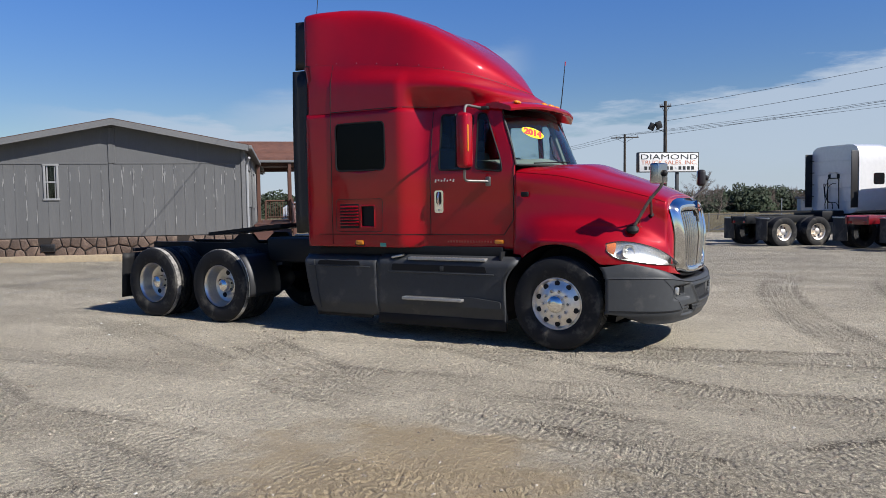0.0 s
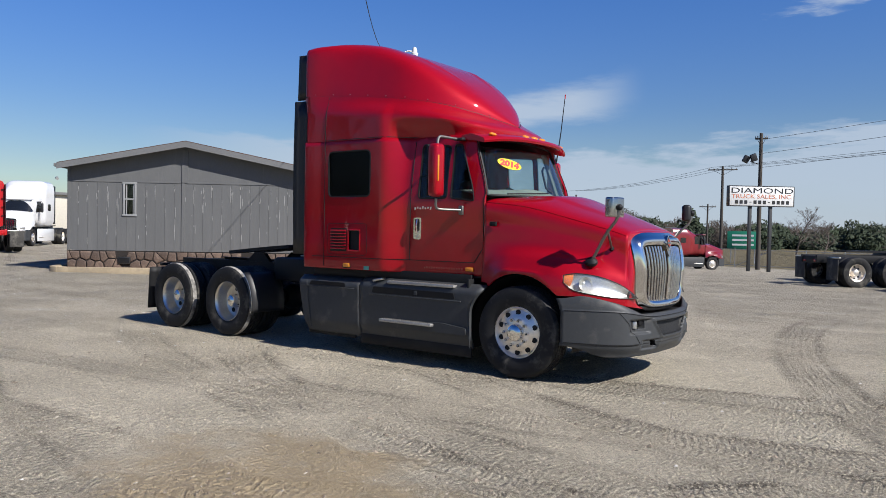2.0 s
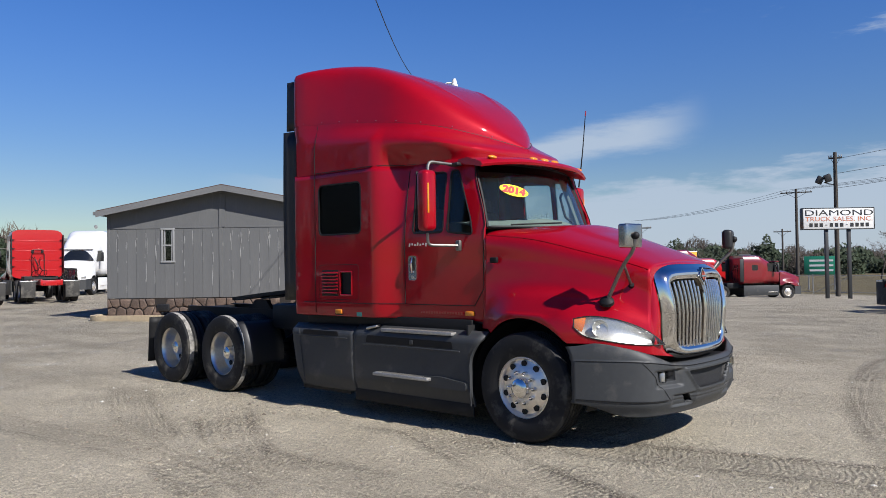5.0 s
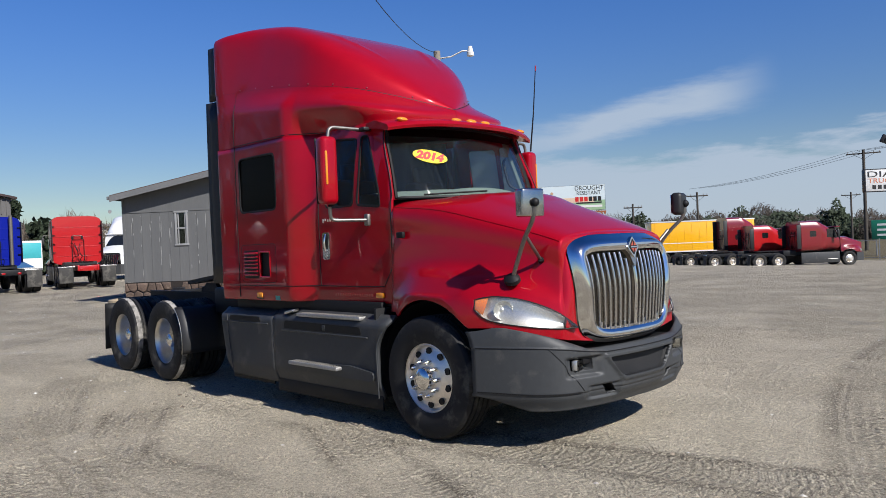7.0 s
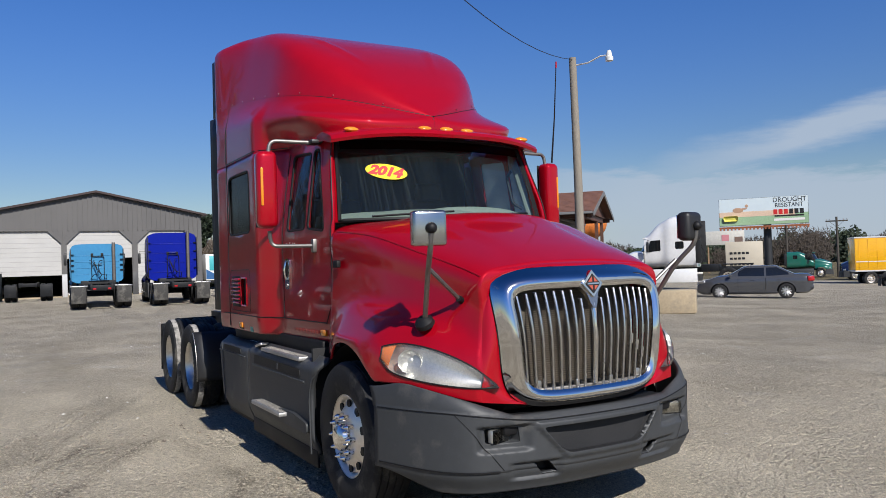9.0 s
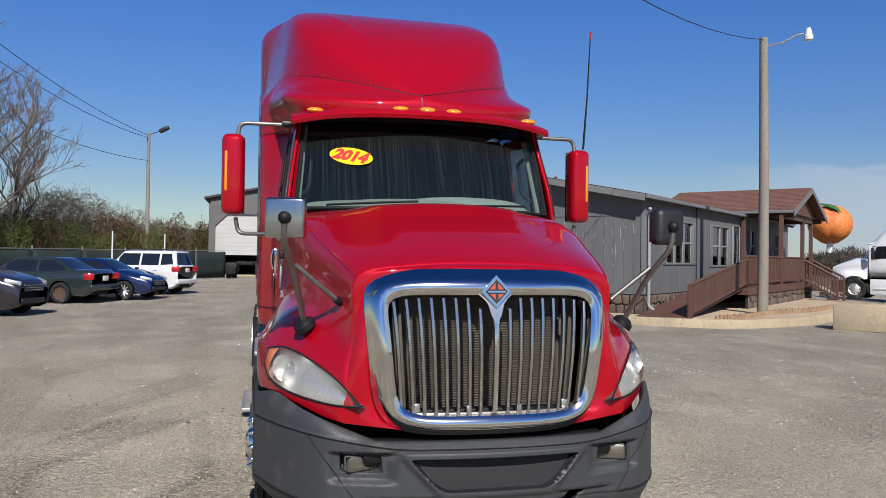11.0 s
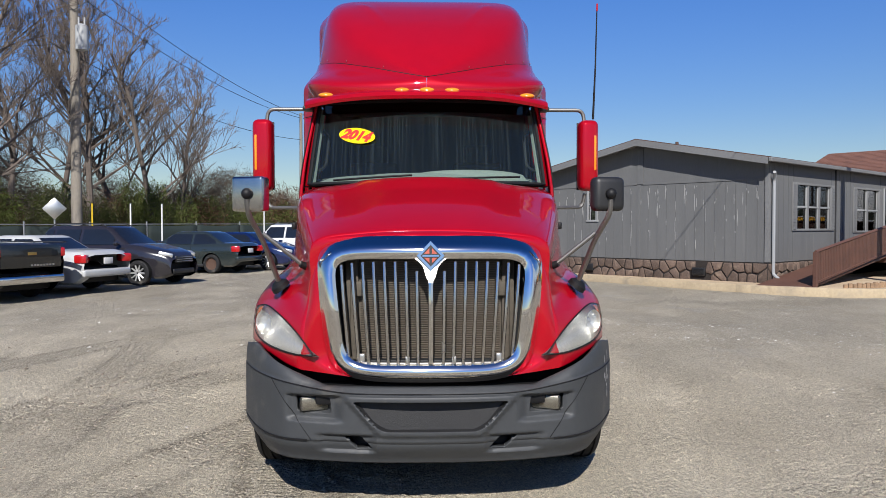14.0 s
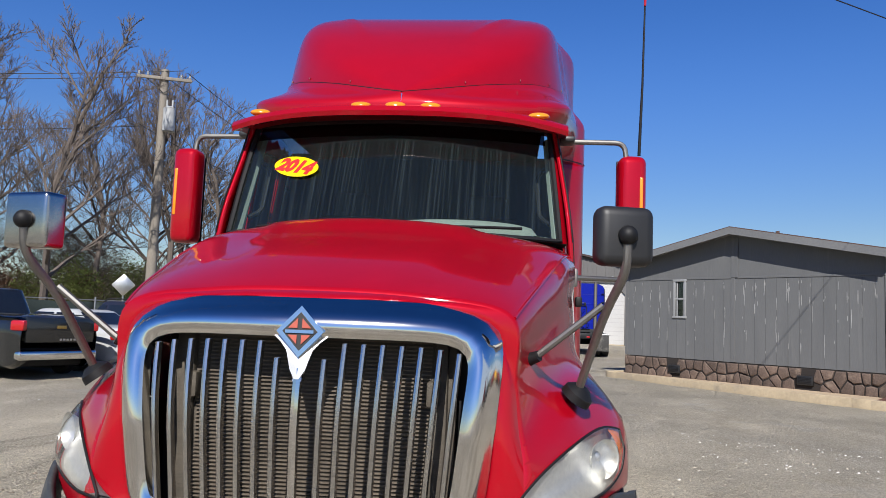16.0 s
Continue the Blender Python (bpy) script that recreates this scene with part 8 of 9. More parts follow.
    return t


CAR_GREY, CAR_GREEN_GREY, CAR_BLUE, CAR_WHITE, CAR_SILVER, CAR_DARK, CAR_BLACK = paint("grey_car_paint", (0.065, 0.068, 0.075), 0.25), paint("greenish_grey_car_paint", (0.022, 0.030, 0.030), 0.25), paint("blue_car_paint", (0.006, 0.014, 0.065), 0.2), paint("white_car_paint", (0.70, 0.70, 0.69)), paint("silver_car_paint", (0.50, 0.51, 0.51)), paint("dark_brown_grey_car_paint", (0.022, 0.020, 0.024), 0.2), paint("black_car_paint", (0.012, 0.013, 0.013), 0.25)
car("sedan", "dark grey sedan with silver wheels on the gravel", CAR_GREY, at(-19.3, 26.3, 217))


def tail_at(px_, py_, az, L, front=False):
    """The pose of a car whose near end stands at a point and faces az."""
    c, s = math.cos(radians(az)), math.sin(radians(az))
    x, y = px_ - c * L / 2, py_ - s * L / 2
    return at(x, y, az if front else az + 180)


car("suv", "dark brown-grey crossover parked nose out", CAR_DARK, tail_at(-17.6, -6.83, 73, 4.77, True), 4.77, 1.84, 1.70, 1.12, 1.18, 1.12, (-2.25, -1.75, 0.30, 1.15), 2.85, 0.36, "suv")
car("sedan", "silver-white sedan with red tail lamps", CAR_SILVER, tail_at(-14.97, -7.97, 72, 5.3), 5.3, 1.96, 1.44, 0.98, 1.06, 0.98, (-1.75, -0.95, 0.30, 1.2), 2.9, 0.34)
car("sedan", "dark green-grey sedan on a rusty spare wheel", CAR_GREEN_GREY, tail_at(-22.77, -6.06, 70, 4.7), 4.7, 1.80, 1.46, rim=RUSTY_WHEEL)
car("sedan", "dark blue sedan parked nose out", CAR_BLUE, tail_at(-24.62, -4.6, 70, 4.65, True), 4.65, 1.82, 1.43, wheelbase=2.8)
car("suv", "white boxy off-roader with dark windows", CAR_WHITE, tail_at(-27.8, -3.95, 68, 4.4), 4.4, 1.80, 1.70, 1.08, 1.20, 1.10, (-2.12, -1.98, 0.20, 0.75), 2.63, 0.37, "suv")

# black pickup with an open bed
pk = car("pickup", "black pickup truck with chrome rear bumper", CAR_BLACK, tail_at(-12.56, -8.7, 66, 5.9), 5.9, 2.03, 1.88, 1.25, 1.30, 1.22, (-0.75, -0.55, 0.75, 1.5), 3.7, 0.40, "pickup")
part("tailgate", box(B(), (-2.955, 0, 1.02), (0.05, 1.55, 0.52), 0.02), CAR_BLACK, pk)
part("bed_rail_cap", box(B(), (-1.9, -0.90, 1.325), (2.1, 0.12, 0.03), 0.01), BLACK_PLASTIC, pk)
part("bed_rail_cap", box(B(), (-1.9, 0.90, 1.325), (2.1, 0.12, 0.03), 0.01), BLACK_PLASTIC, pk)
for k in range(8):
    part("script_bar", box(B(), (-2.985, -0.55 + k * 0.08, 0.82), (0.01, 0.05, 0.04)), ALU_DULL, pk, "illegible tailgate lettering")
part("badge_bar", box(B(), (-2.985, 0, 1.08), (0.012, 0.22, 0.07), 0.01), mat("brass_badge", (0.45, 0.30, 0.10), 0.3, 0.8), pk, "plain gold badge shape")

# ---------------------------------------------------------------- the workshop
METAL_SIDING = mat("grey_brown_metal_siding", (0.118, 0.113, 0.110), 0.5, 0.0, 0.08, 3)
DOOR_WHITE = mat("white_roller_door", (0.50, 0.49, 0.47), 0.55, 0, 0.08, 4)
DOOR_SEAM = mat("door_seam", (0.36, 0.355, 0.34), 0.6)
shop = thing("workshop", "grey metal workshop with three white roller doors", "building", at(-51.65, 2.17, 0))
SW, SE, SP, SD = 6.7, 5.4, 6.85, 22.0
# front wall pieces between the door openings (cut corners at the heads)
doors_y = [(-6.35, -2.12), (-1.80, 2.17), (2.53, 6.34)]
bm = B()
cuts = [-SW] + [c for d in doors_y for c in d] + [SW]
DH, HEAD = 4.3, 3.5
for a, b in zip(cuts[0::2], cuts[1::2]):
    box(bm, (0, (a + b) / 2, DH / 2), (0.25, b - a, DH))
for a, b in doors_y:
    for s, e in ((1, a), (-1, b)):
        prism(bm, [(e, HEAD), (e + s * 0.8, DH), (e, DH)], "x", -0.125, 0.125)
prism(bm, [(-SW, DH), (SW, DH), (SW, SE), (0, SP), (-SW, SE)], "x", -0.125, 0.125)
part("front_wall", bm, METAL_SIDING, shop, "ribbed grey metal wall", smooth=False)
for k in range(44):
    y = -SW + 0.12 + k * 0.305
    zt = SP - (SP - SE) * abs(y) / SW - 0.12
    inside = any(a - 0.02 < y < b + 0.02 for a, b in doors_y)
    z0 = DH + 0.03 if inside else 1.5
    part("wall_rib", box(B(), (0.155, y, (z0 + zt) / 2), (0.07, 0.06, zt - z0)), METAL_SIDING, shop)
part("wainscot", box(B(), (0.14, 2.35, 0.75), (0.04, 0.34, 1.5), 0.005), mat("dark_grey_wainscot", (0.07, 0.07, 0.072), 0.5), shop)
part("wainscot", box(B(), (0.14, -1.96, 0.75), (0.04, 0.30, 1.5), 0.005), mat("white_post_band", (0.5, 0.5, 0.5), 0.5), shop)
for s in (-1, 1):
    part("side_wall", box(B(), (-SD / 2, s * SW, SE / 2), (SD, 0.2, SE)), METAL_SIDING, shop)
    ol = [(0, SP + 0.12), (s * (SW + 0.4), SE + 0.04), (s * (SW + 0.4), SE - 0.10), (0, SP - 0.02)]
    part("roof_slope", prism(B(), ol, "x", -SD, 0.45), mat("dark_metal_roof", (0.05, 0.03, 0.028), 0.5, 0.2), shop, smooth=False)
part("back_wall", box(B(), (-SD, 0, SE / 2), (0.2, 2 * SW, SE)), DARK_ROOM, shop)
part("shop_floor", box(B(), (-SD / 2, 0, 0.02), (SD, 2 * SW - 0.2, 0.06)), CONCRETE, shop)
for (a, b), low in zip(doors_y, (1.45, 2.5, 0.05)):
    d = part("roller_door", box(B(), (-0.05, (a + b) / 2, (DH + low) / 2), (0.06, b - a, DH - low)), DOOR_WHITE, shop, "white sectional roller door, partly raised" if low > 0.1 else "white sectional roller door, closed")
    z = low + 0.3
    while z < DH - 0.1:
        part("door_seam", box(B(), (-0.018, (a + b) / 2, z), (0.008, b - a - 0.04, 0.018)), DOOR_SEAM, d)
        z += 0.30
for y in (-5.5, -0.3):
    part("shop_clutter", box(B(), (-2.5, y, 0.55), (1.2, 1.6, 0.5), 0.08), BLACK_FRAME, shop)
tk = thing("chassis_frame", "bare dark truck chassis standing in the workshop door", "truck chassis", at(-47.6, -1.9, 176))
for s in (-1, 1):
    part("frame_rail", box(B(), (0, s * 0.42, 0.95), (4.5, 0.08, 0.25), 0.01), BLACK_FRAME, tk)
    big_wheel(tk, -1.0, s * 1.2, s, True)
    part("mud_flap", box(B(), (-1.9, s * 0.9, 0.62), (0.02, 0.6, 0.7), 0.004), BLACK_FRAME, tk)
part("cross_member", box(B(), (-2.2, 0, 0.95), (0.1, 0.84, 0.2), 0.01), BLACK_FRAME, tk)

# small box van beside the workshop
TEAL = mat("teal_panel", (0.06, 0.45, 0.50), 0.45, vary=0.06)
bv = thing("box_van", "white box van with teal and blue side panels", "van", at(-58.0, 11.1, 0))
part("box", box(B(), (0, 0, 1.65), (4.0, 1.85, 2.0), 0.03), TRUCK_WHITE, bv)
part("panel", box(B(), (2.006, 0.10, 1.95), (0.012, 1.5, 1.1), 0.002), TEAL, bv)
part("panel", prism(B(), [(-0.9, 0.75), (0.4, 0.75), (-0.9, 1.5)], "x", 2.012, 2.018), mat("blue_panel", (0.03, 0.12, 0.30), 0.45), bv)
part("panel", box(B(), (2.006, -0.80, 1.65), (0.012, 0.18, 1.8), 0.002), SIGN_WHITE_PLAIN, bv)
part("undercarriage", box(B(), (0, 0, 0.55), (3.8, 1.2, 0.2), 0.02), BLACK_FRAME, bv)
for x in (-1.3, 1.3):
    for s in (-1, 1):
        small_wheel(bv, x, s * 0.85, s, 0.38)

# pale warehouse beyond
wh = thing("warehouse", "long pale warehouse with a grey roof far behind", "building", at(-114, 48, 112))
part("wall", box(B(), (0, 0, 3.0), (60, 20, 6.0), 0.02), mat("cream_wall", (0.62, 0.58, 0.49), 0.7, 0, 0.08, 1), wh)
part("roof", box(B(), (0, 0, 6.2), (61, 21, 0.4), 0.05), TRIM_GREY, wh)
for k in range(5):
    part("dock_door", box(B(), (-20 + 9 * k, -10.03, 2.2), (3, 0.1, 3.2), 0.02), TRIM_GREY, wh)

# ---------------------------------------------------------------- signs
SIGN_WHITE = mat("sign_face", (0.80, 0.80, 0.78), 0.45, 0, 0.04, 3)
SIGN_ORANGE = mat("sign_orange", (0.62, 0.20, 0.10), 0.5, 0, 0.05, 3)
POLE_STEEL = mat("dark_painted_steel", (0.03, 0.032, 0.035), 0.5, 0.2, 0.15, 5)
sg = thing("dealer_sign", "white dealer sign with dark border on two black posts", "sign", pose(-12.9, 55.2, ground_z(-12.9, 55.2) + 0.22, 0, 0, 40) @ Matrix.Diagonal((1.42, 1.28, 1.28, 1)))
part("sign_box", box(B(), (0, 0.09, 4.45), (3.66, 0.17, 1.24), 0.02), SIGN_WHITE, sg)
for z in (3.845, 5.055):
    part("sign_border", box(B(), (0, -0.01, z), (3.68, 0.38, 0.05), 0.006), POLE_STEEL, sg)
for x in (-1.825, 1.825):
    part("sign_border", box(B(), (x, -0.01, 4.45), (0.05, 0.38, 1.16), 0.006), POLE_STEEL, sg)
part("sign_face", box(B(), (0, -0.185, 4.45), (3.60, 0.012, 1.16), 0.003), SIGN_WHITE, sg)
for x in (-0.58, 0.58):
    part("sign_post", box(B(), (x, 0, 1.68), (0.17, 0.17, 4.44), 0.01), POLE_STEEL, sg)
letters("top_line", "DIAMOND", 0.46, BLACK_INK, sg, pose(0.02, -0.197, 4.77, 90, 0, 0), 0.004, wide=1.62)
letters("middle_line", "TRUCK SALES, INC.", 0.36, SIGN_ORANGE, sg, pose(0.02, -0.197, 4.42, 90, 0, 0), 0.004, wide=1.12)
for k in range(12):
    if k not in (3, 7):
        part("number_bar", box(B(), (-1.42 + k * 0.262, -0.196, 4.08), (0.17, 0.01, 0.22)), BLACK_INK, sg, "plain bar in place of a number")
    else:
        part("number_bar", box(B(), (-1.42 + k * 0.262, -0.196, 4.08), (0.11, 0.01, 0.04)), BLACK_INK, sg, "plain bar in place of a number")

RUST = mat("rusty_catwalk", (0.36, 0.12, 0.05), 0.7, 0.2, 0.2, 2)
bd = thing("billboard", "wide advertising board on a single post with rusty catwalk", "billboard", pose(-84, 110.4, -1.0, 0, 0, 37.8))
part("board", box(B(), (0, 0, 9.8), (14.2, 0.5, 4.68), 0.03), POLE_STEEL, bd)
part("poster_sky", box(B(), (0, -0.27, 10.7), (14.1, 0.02, 2.8)), mat("poster_pale_blue", (0.66, 0.76, 0.80), 0.6, vary=0.03), bd)
part("poster_sand", box(B(), (-1, -0.285, 9.4), (12.1, 0.02, 0.9)), mat("poster_peach", (0.75, 0.55, 0.40), 0.6, vary=0.1, scale=1), bd)
part("poster_grass", box(B(), (0, -0.27, 8.4), (14.1, 0.02, 1.8)), mat("poster_green", (0.32, 0.50, 0.30), 0.6, vary=0.15, scale=1), bd)
bm = B()
for c, s in (((-4.0, 0, 10.1), (1.6, 0.02, 0.8)), ((-2.6, 0, 10.8), (0.5, 0.02, 0.5)), ((-3.0, 0, 10.35), (0.9, 0.02, 0.28))):
    q = bmesh.ops.create_uvsphere(bm, u_segments=16, v_segments=8, radius=0.55)
    bmesh.ops.scale(bm, vec=s, verts=q["verts"])
    bmesh.ops.translate(bm, vec=(c[0], -0.30, c[2]), verts=q["verts"])
part("poster_shape", bm, mat("poster_tan", (0.52, 0.32, 0.20), 0.6), bd, "plain tan picture shape")
part("poster_badge", box(B(), (-5.2, -0.30, 8.7), (2.4, 0.02, 0.9), 0.3), mat("poster_yellow", (0.75, 0.70, 0.12), 0.6), bd)
letters("poster_words", "DROUGHT", 1.12, BLACK_INK, bd, pose(4.2, -0.30, 11.55, 90, 0, 0), 0.004, wide=0.95)
letters("poster_words", "RESISTANT", 1.02, BLACK_INK, bd, pose(4.1, -0.30, 10.65, 90, 0, 0), 0.004, wide=0.88)
for k in range(6):
    part("brand_bar", box(B(), (1.95 + k * 0.82, -0.30, 9.55), (0.62, 0.02, 0.85)), RED_INK if k < 3 else BLACK_INK, bd, "plain bar in place of a brand name")
part("line_bar", box(B(), (4.1, -0.30, 8.85), (4.6, 0.02, 0.25)), BLACK_INK, bd)
part("line_bar", box(B(), (4.1, -0.30, 8.2), (4.8, 0.02, 0.4)), SIGN_WHITE, bd)
cw = part("catwalk", box(B(), (0, -0.8, 7.1), (14.2, 1.1, 0.3), 0.02), RUST, bd)
for k in range(24):
    part("catwalk_slat", box(B(), (-6.9 + k * 0.6, -1.36, 6.95), (0.3, 0.05, 0.6)), RUST, cw)
part("post", cyl(B(), (0.6, 0.4, 0), (0.6, 0.4, 9.0), 0.65, seg=18), POLE_STEEL, bd)

b2 = thing("small_billboard", "faded low roadside board", "billboard", pose(-73.7, 88.0, -1.0, 0, 0, 40))
part("board", box(B(), (0, 0, 5.0), (6.0, 0.3, 2.0), 0.02), mat("faded_poster", (0.62, 0.60, 0.54), 0.7, vary=0.12, scale=1), b2)
part("poster_patch", box(B(), (0.4, -0.17, 5.0), (1.0, 0.02, 0.9)), mat("pink_patch", (0.65, 0.25, 0.28), 0.7), b2)
part("poster_patch", box(B(), (2.2, -0.17, 4.7), (1.1, 0.02, 0.8)), mat("brown_patch", (0.2, 0.13, 0.1), 0.7), b2)
for x in (-2, 0.5, 2.5):
    part("post", box(B(), (x, 0.2, 2.0), (0.2, 0.2, 4.2)), LOG, b2)
b3 = thing("van_body_sign", "cream van body with dark illegible lettering", "sign", pose(-65.2, 82.1, -1.0, 0, 0, 39))
part("box", box(B(), (0, 0, 2.2), (4.6, 2.2, 4.0), 0.05), mat("cream_van", (0.62, 0.55, 0.43), 0.6, vary=0.06), b3)
for z, w, n in ((2.7, 0.30, 5), (2.0, 0.28, 4), (1.2, 0.22, 6)):
    for k in range(n):
        part("letter_bar", box(B(), (-1.6 + k * 0.5, -1.11, z), (0.36, 0.02, w)), BLACK_INK, b3, "plain bar of unreadable lettering")

# ---------------------------------------------------------------- poles and wires
POLE_WOOD = mat("weathered_pole_wood", (0.255, 0.225, 0.185), 0.9, 0, 0.25, 5, bump=0.3, bscale=30, stretch=(4, 4, 0.4))
DARK_POLE = mat("dark_pole_wood", (0.07, 0.06, 0.05), 0.9, 0, 0.25, 5)
WIRE = mat("black_cable", (0.012, 0.012, 0.012), 0.6)
INSUL = mat("grey_ceramic", (0.45, 0.46, 0.46), 0.4)


def utility_pole(x, y, h, r, label, arm=0.0, arm_az=0.0, wood=POLE_WOOD, transformer=False):
    p = thing("utility_pole", label, "utility pole", pose(x, y, ground_z(x, y) - 0.3, 0, 0, arm_az))
    part("shaft", cyl(B(), (0, 0, 0), (0, 0, h + 0.3), r, r * 0.68, seg=14), wood, p)
    if arm:
        part("crossarm", box(B(), (0, r * 0.8, h - 0.15), (arm, 0.12, 0.14), 0.01), wood, p)
        for s in (-1, 1):
            part("arm_brace", tube(B(), [(s * arm * 0.32, r * 0.8, h - 0.2), (0, r * 0.9, h - 0.85)], 0.02, 5), POLE_STEEL, p)
            for f in (0.46, 0.3):
                part("insulator", lathe(B(), [(0.03, 0), (0.06, 0.05), (0.035, 0.09), (0.055, 0.14), (0, 0.18)], 10, pose(s * arm * f, r * 0.8, h - 0.07, 90)), INSUL, p)
    if transformer:
        t = part("transformer", cyl(B(), (-0.32, 0.28, h - 2.6), (-0.32, 0.28, h - 1.55), 0.27, seg=20), INSUL, p, "grey pole transformer")
        part("lid", cyl(B(), (-0.32, 0.28, h - 1.55), (-0.32, 0.28, h - 1.45), 0.28, 0.12, seg=20), INSUL, t)
        for k in (-0.12, 0.12):
            part("bushing", cyl(B(), (-0.32 + k, 0.28, h - 1.45), (-0.32 + k, 0.28, h - 1.15), 0.04, seg=8), INSUL, t)
    return p


utility_pole(-30.4, -15.45, 12.4, 0.25, "weathered wooden utility pole with crossarm and transformer", 2.4, -70, transformer=True)
yp = utility_pole(-55, -9.1, 10.2, 0.16, "slim wooden pole with a yard lamp on a bracket", 0.0)
part("lamp_bracket", tube(B(), [(0, 0, 10.3), (0.2, 0.5, 10.5), (0.3, 0.8, 10.6)], 0.03, 6), ALU_DULL, yp)
part("lamp_head", box(B(), (0.4, 1.1, 10.72), (0.35, 0.75, 0.28), 0.08, (25, 0, -20)), POLE_STEEL, yp)
utility_pole(-14.6, 61.5, 11.9, 0.21, "dark wooden pole with floodlights near the dealer sign", 1.0, 10, DARK_POLE)
utility_pole(-27.6, 93.5, 11.9, 0.22, "dark wooden pole with crossarm", 3.6, 15, DARK_POLE)
utility_pole(-41, 78.8, 7.6, 0.16, "distant dark utility pole with crossarm", 2.4, 30, DARK_POLE)
utility_pole(-48, 76.1, 6.6, 0.16, "distant dark utility pole with crossarm", 2.2, 30, DARK_POLE)
utility_pole(-67, 93.3, 6.6, 0.18, "distant dark utility pole with crossarm", 2.6, 30, DARK_POLE)
utility_pole(-38, 120, 8.0, 0.18, "distant dark utility pole with crossarm", 2.6, 20, DARK_POLE)
fl = thing("floodlight", "pair of floodlights on a short bracket", "floodlight", pose(-14.7, 61.42, 8.15, 0, 0, 13) @ Matrix.Scale(1.45, 4))
part("bracket", tube(B(), [(0, 0, -0.25), (-0.5, -0.1, -0.1)], 0.03, 6), POLE_STEEL, fl)
for k, a in ((0, 25), (1, -20)):
    part("lamp_head", box(B(), (-0.72 + 0.42 * k, -0.15, 0.05 + 0.08 * k), (0.36, 0.2, 0.44), 0.04, (10, a, 20)), POLE_STEEL, fl)

lp = thing("lamp_pole", "weathered wooden pole carrying a white yard lamp", "lamp pole", pose(-15.0, 12.75, 0.1))
part("shaft", tube(B(), [(0.0, 0.0, -0.1), (0.02, 0, 4), (-0.02, -0.02, 8.0)], [0.155, 0.135, 0.115], 14), POLE_WOOD, lp)
part("arm", tube(B(), [(0, 0, 7.75), (0.25, 0.38, 7.82), (0.46, 0.72, 8.02), (0.56, 0.86, 8.03)], 0.025, 8), ALU_DULL, lp)
part("lamp_head", lathe(B(), [(0, 0.19), (0.06, 0.18), (0.09, 0.08), (0.10, 0.0), (0.13, -0.03), (0.12, -0.15), (0, -0.18)], 18, pose(0.62, 0.95, 8.0, 90)), WHITE_PAINT, lp, "white lamp head")


def wire(a, b, sag, label, r=0.012):
    a, b = Vector(a), Vector(b)
    pts = [a + (b - a) * t - Vector((0, 0, 4 * sag * t * (1 - t))) for t in lin(0, 1, 24)]
    bm = tube(B(), [p - a for p in pts], r, 5)
    ob = part("overhead_wire", bm, WIRE)
    ob.location = a
    return tagged(ob, label, "cable")


wire((-15.0, 12.72, 8.05), (7.03, -14.48, 12.25), 3.0, "black service wire slung from the lamp pole", 0.010)
for k, (dz, sg_) in enumerate(((0.0, 1.0), (-0.25, 1.3), (-2.6, 1.4))):
    wire((-30.4 + 0.35 * (k - 1), -15.45 - 0.9 * (k - 1), 12.5 + dz), (-55, -9.1, 10.3 + dz * 0.7), sg_ * 0.6, "black overhead power line between poles", 0.018)
    wire((-30.4, -15.45 - 0.9 * (k - 1), 12.5 + dz), (-24, -52, 12.0 + dz), 0.8, "black overhead power line between poles", 0.018)
for k in range(3):
    wire((-27.6 + 1.5 * (k - 1), 93.5, 10.4), (-52 + 1.5 * (k - 1), 100, 8.0), 0.5, "thin far power line", 0.018)
    wire((-14.6, 61.5, 9.9 - 1.2 * k), (46, 53, 17.5 - 1.5 * k), 0.7, "thin power line rising from the dark pole", 0.016)
    wire((-27.6 + 1.5 * (k - 1), 93.5, 10.4), (60, 90, 18.5 - 0.8 * k), 0.8, "thin far power line", 0.018)

# ---------------------------------------------------------------- fences
FENCE_CLOTH = mat("dark_green_fence_cloth", (0.012, 0.022, 0.020), 0.85, 0, 0.2, 3, bump=0.2, bscale=60)
GALV = mat("galvanised_steel", (0.36, 0.37, 0.38), 0.45, 0.8, 0.12, 6)
fc = thing("screened_fence", "chain-link fence with dark green screening", "fence", kind="structure")
A_, Z_ = Vector((-20, -21.3, 0)), Vector((-58, 3.2, 0))
n_ = 15
for k in range(n_ - 4):
    p, q = A_ + (Z_ - A_) * (k / n_), A_ + (Z_ - A_) * ((k + 1) / n_)
    p.z, q.z = ground_z(p.x, p.y), ground_z(q.x, q.y)
    bm = B()
    sheet(bm, lambda u, v: p + (q - p) * u + Vector((0, 0, 0.05 + 1.62 * v - 0.04 * math.sin(math.pi * u) * v)) + Vector((0.5, 0.8, 0)) * 0.04 * math.sin(u * 9 + k), lin(0, 1, 10), lin(0, 1, 4))
    thick(part("screen_panel", bm, FENCE_CLOTH, fc), 0.01)
    part("fence_post", cyl(B(), p, p + Vector((0, 0, 1.85)), 0.035, seg=8), GALV, fc)
    part("top_rail", cyl(B(), p + Vector((0, 0, 1.72)), q + Vector((0, 0, 1.72)), 0.022, seg=6), GALV, fc)
cl = thing("yard_fence", "low steel yard fence with posts and rails", "fence", kind="structure")
A_, Z_ = Vector((-24, 66, 0)), Vector((32, 64, 0))
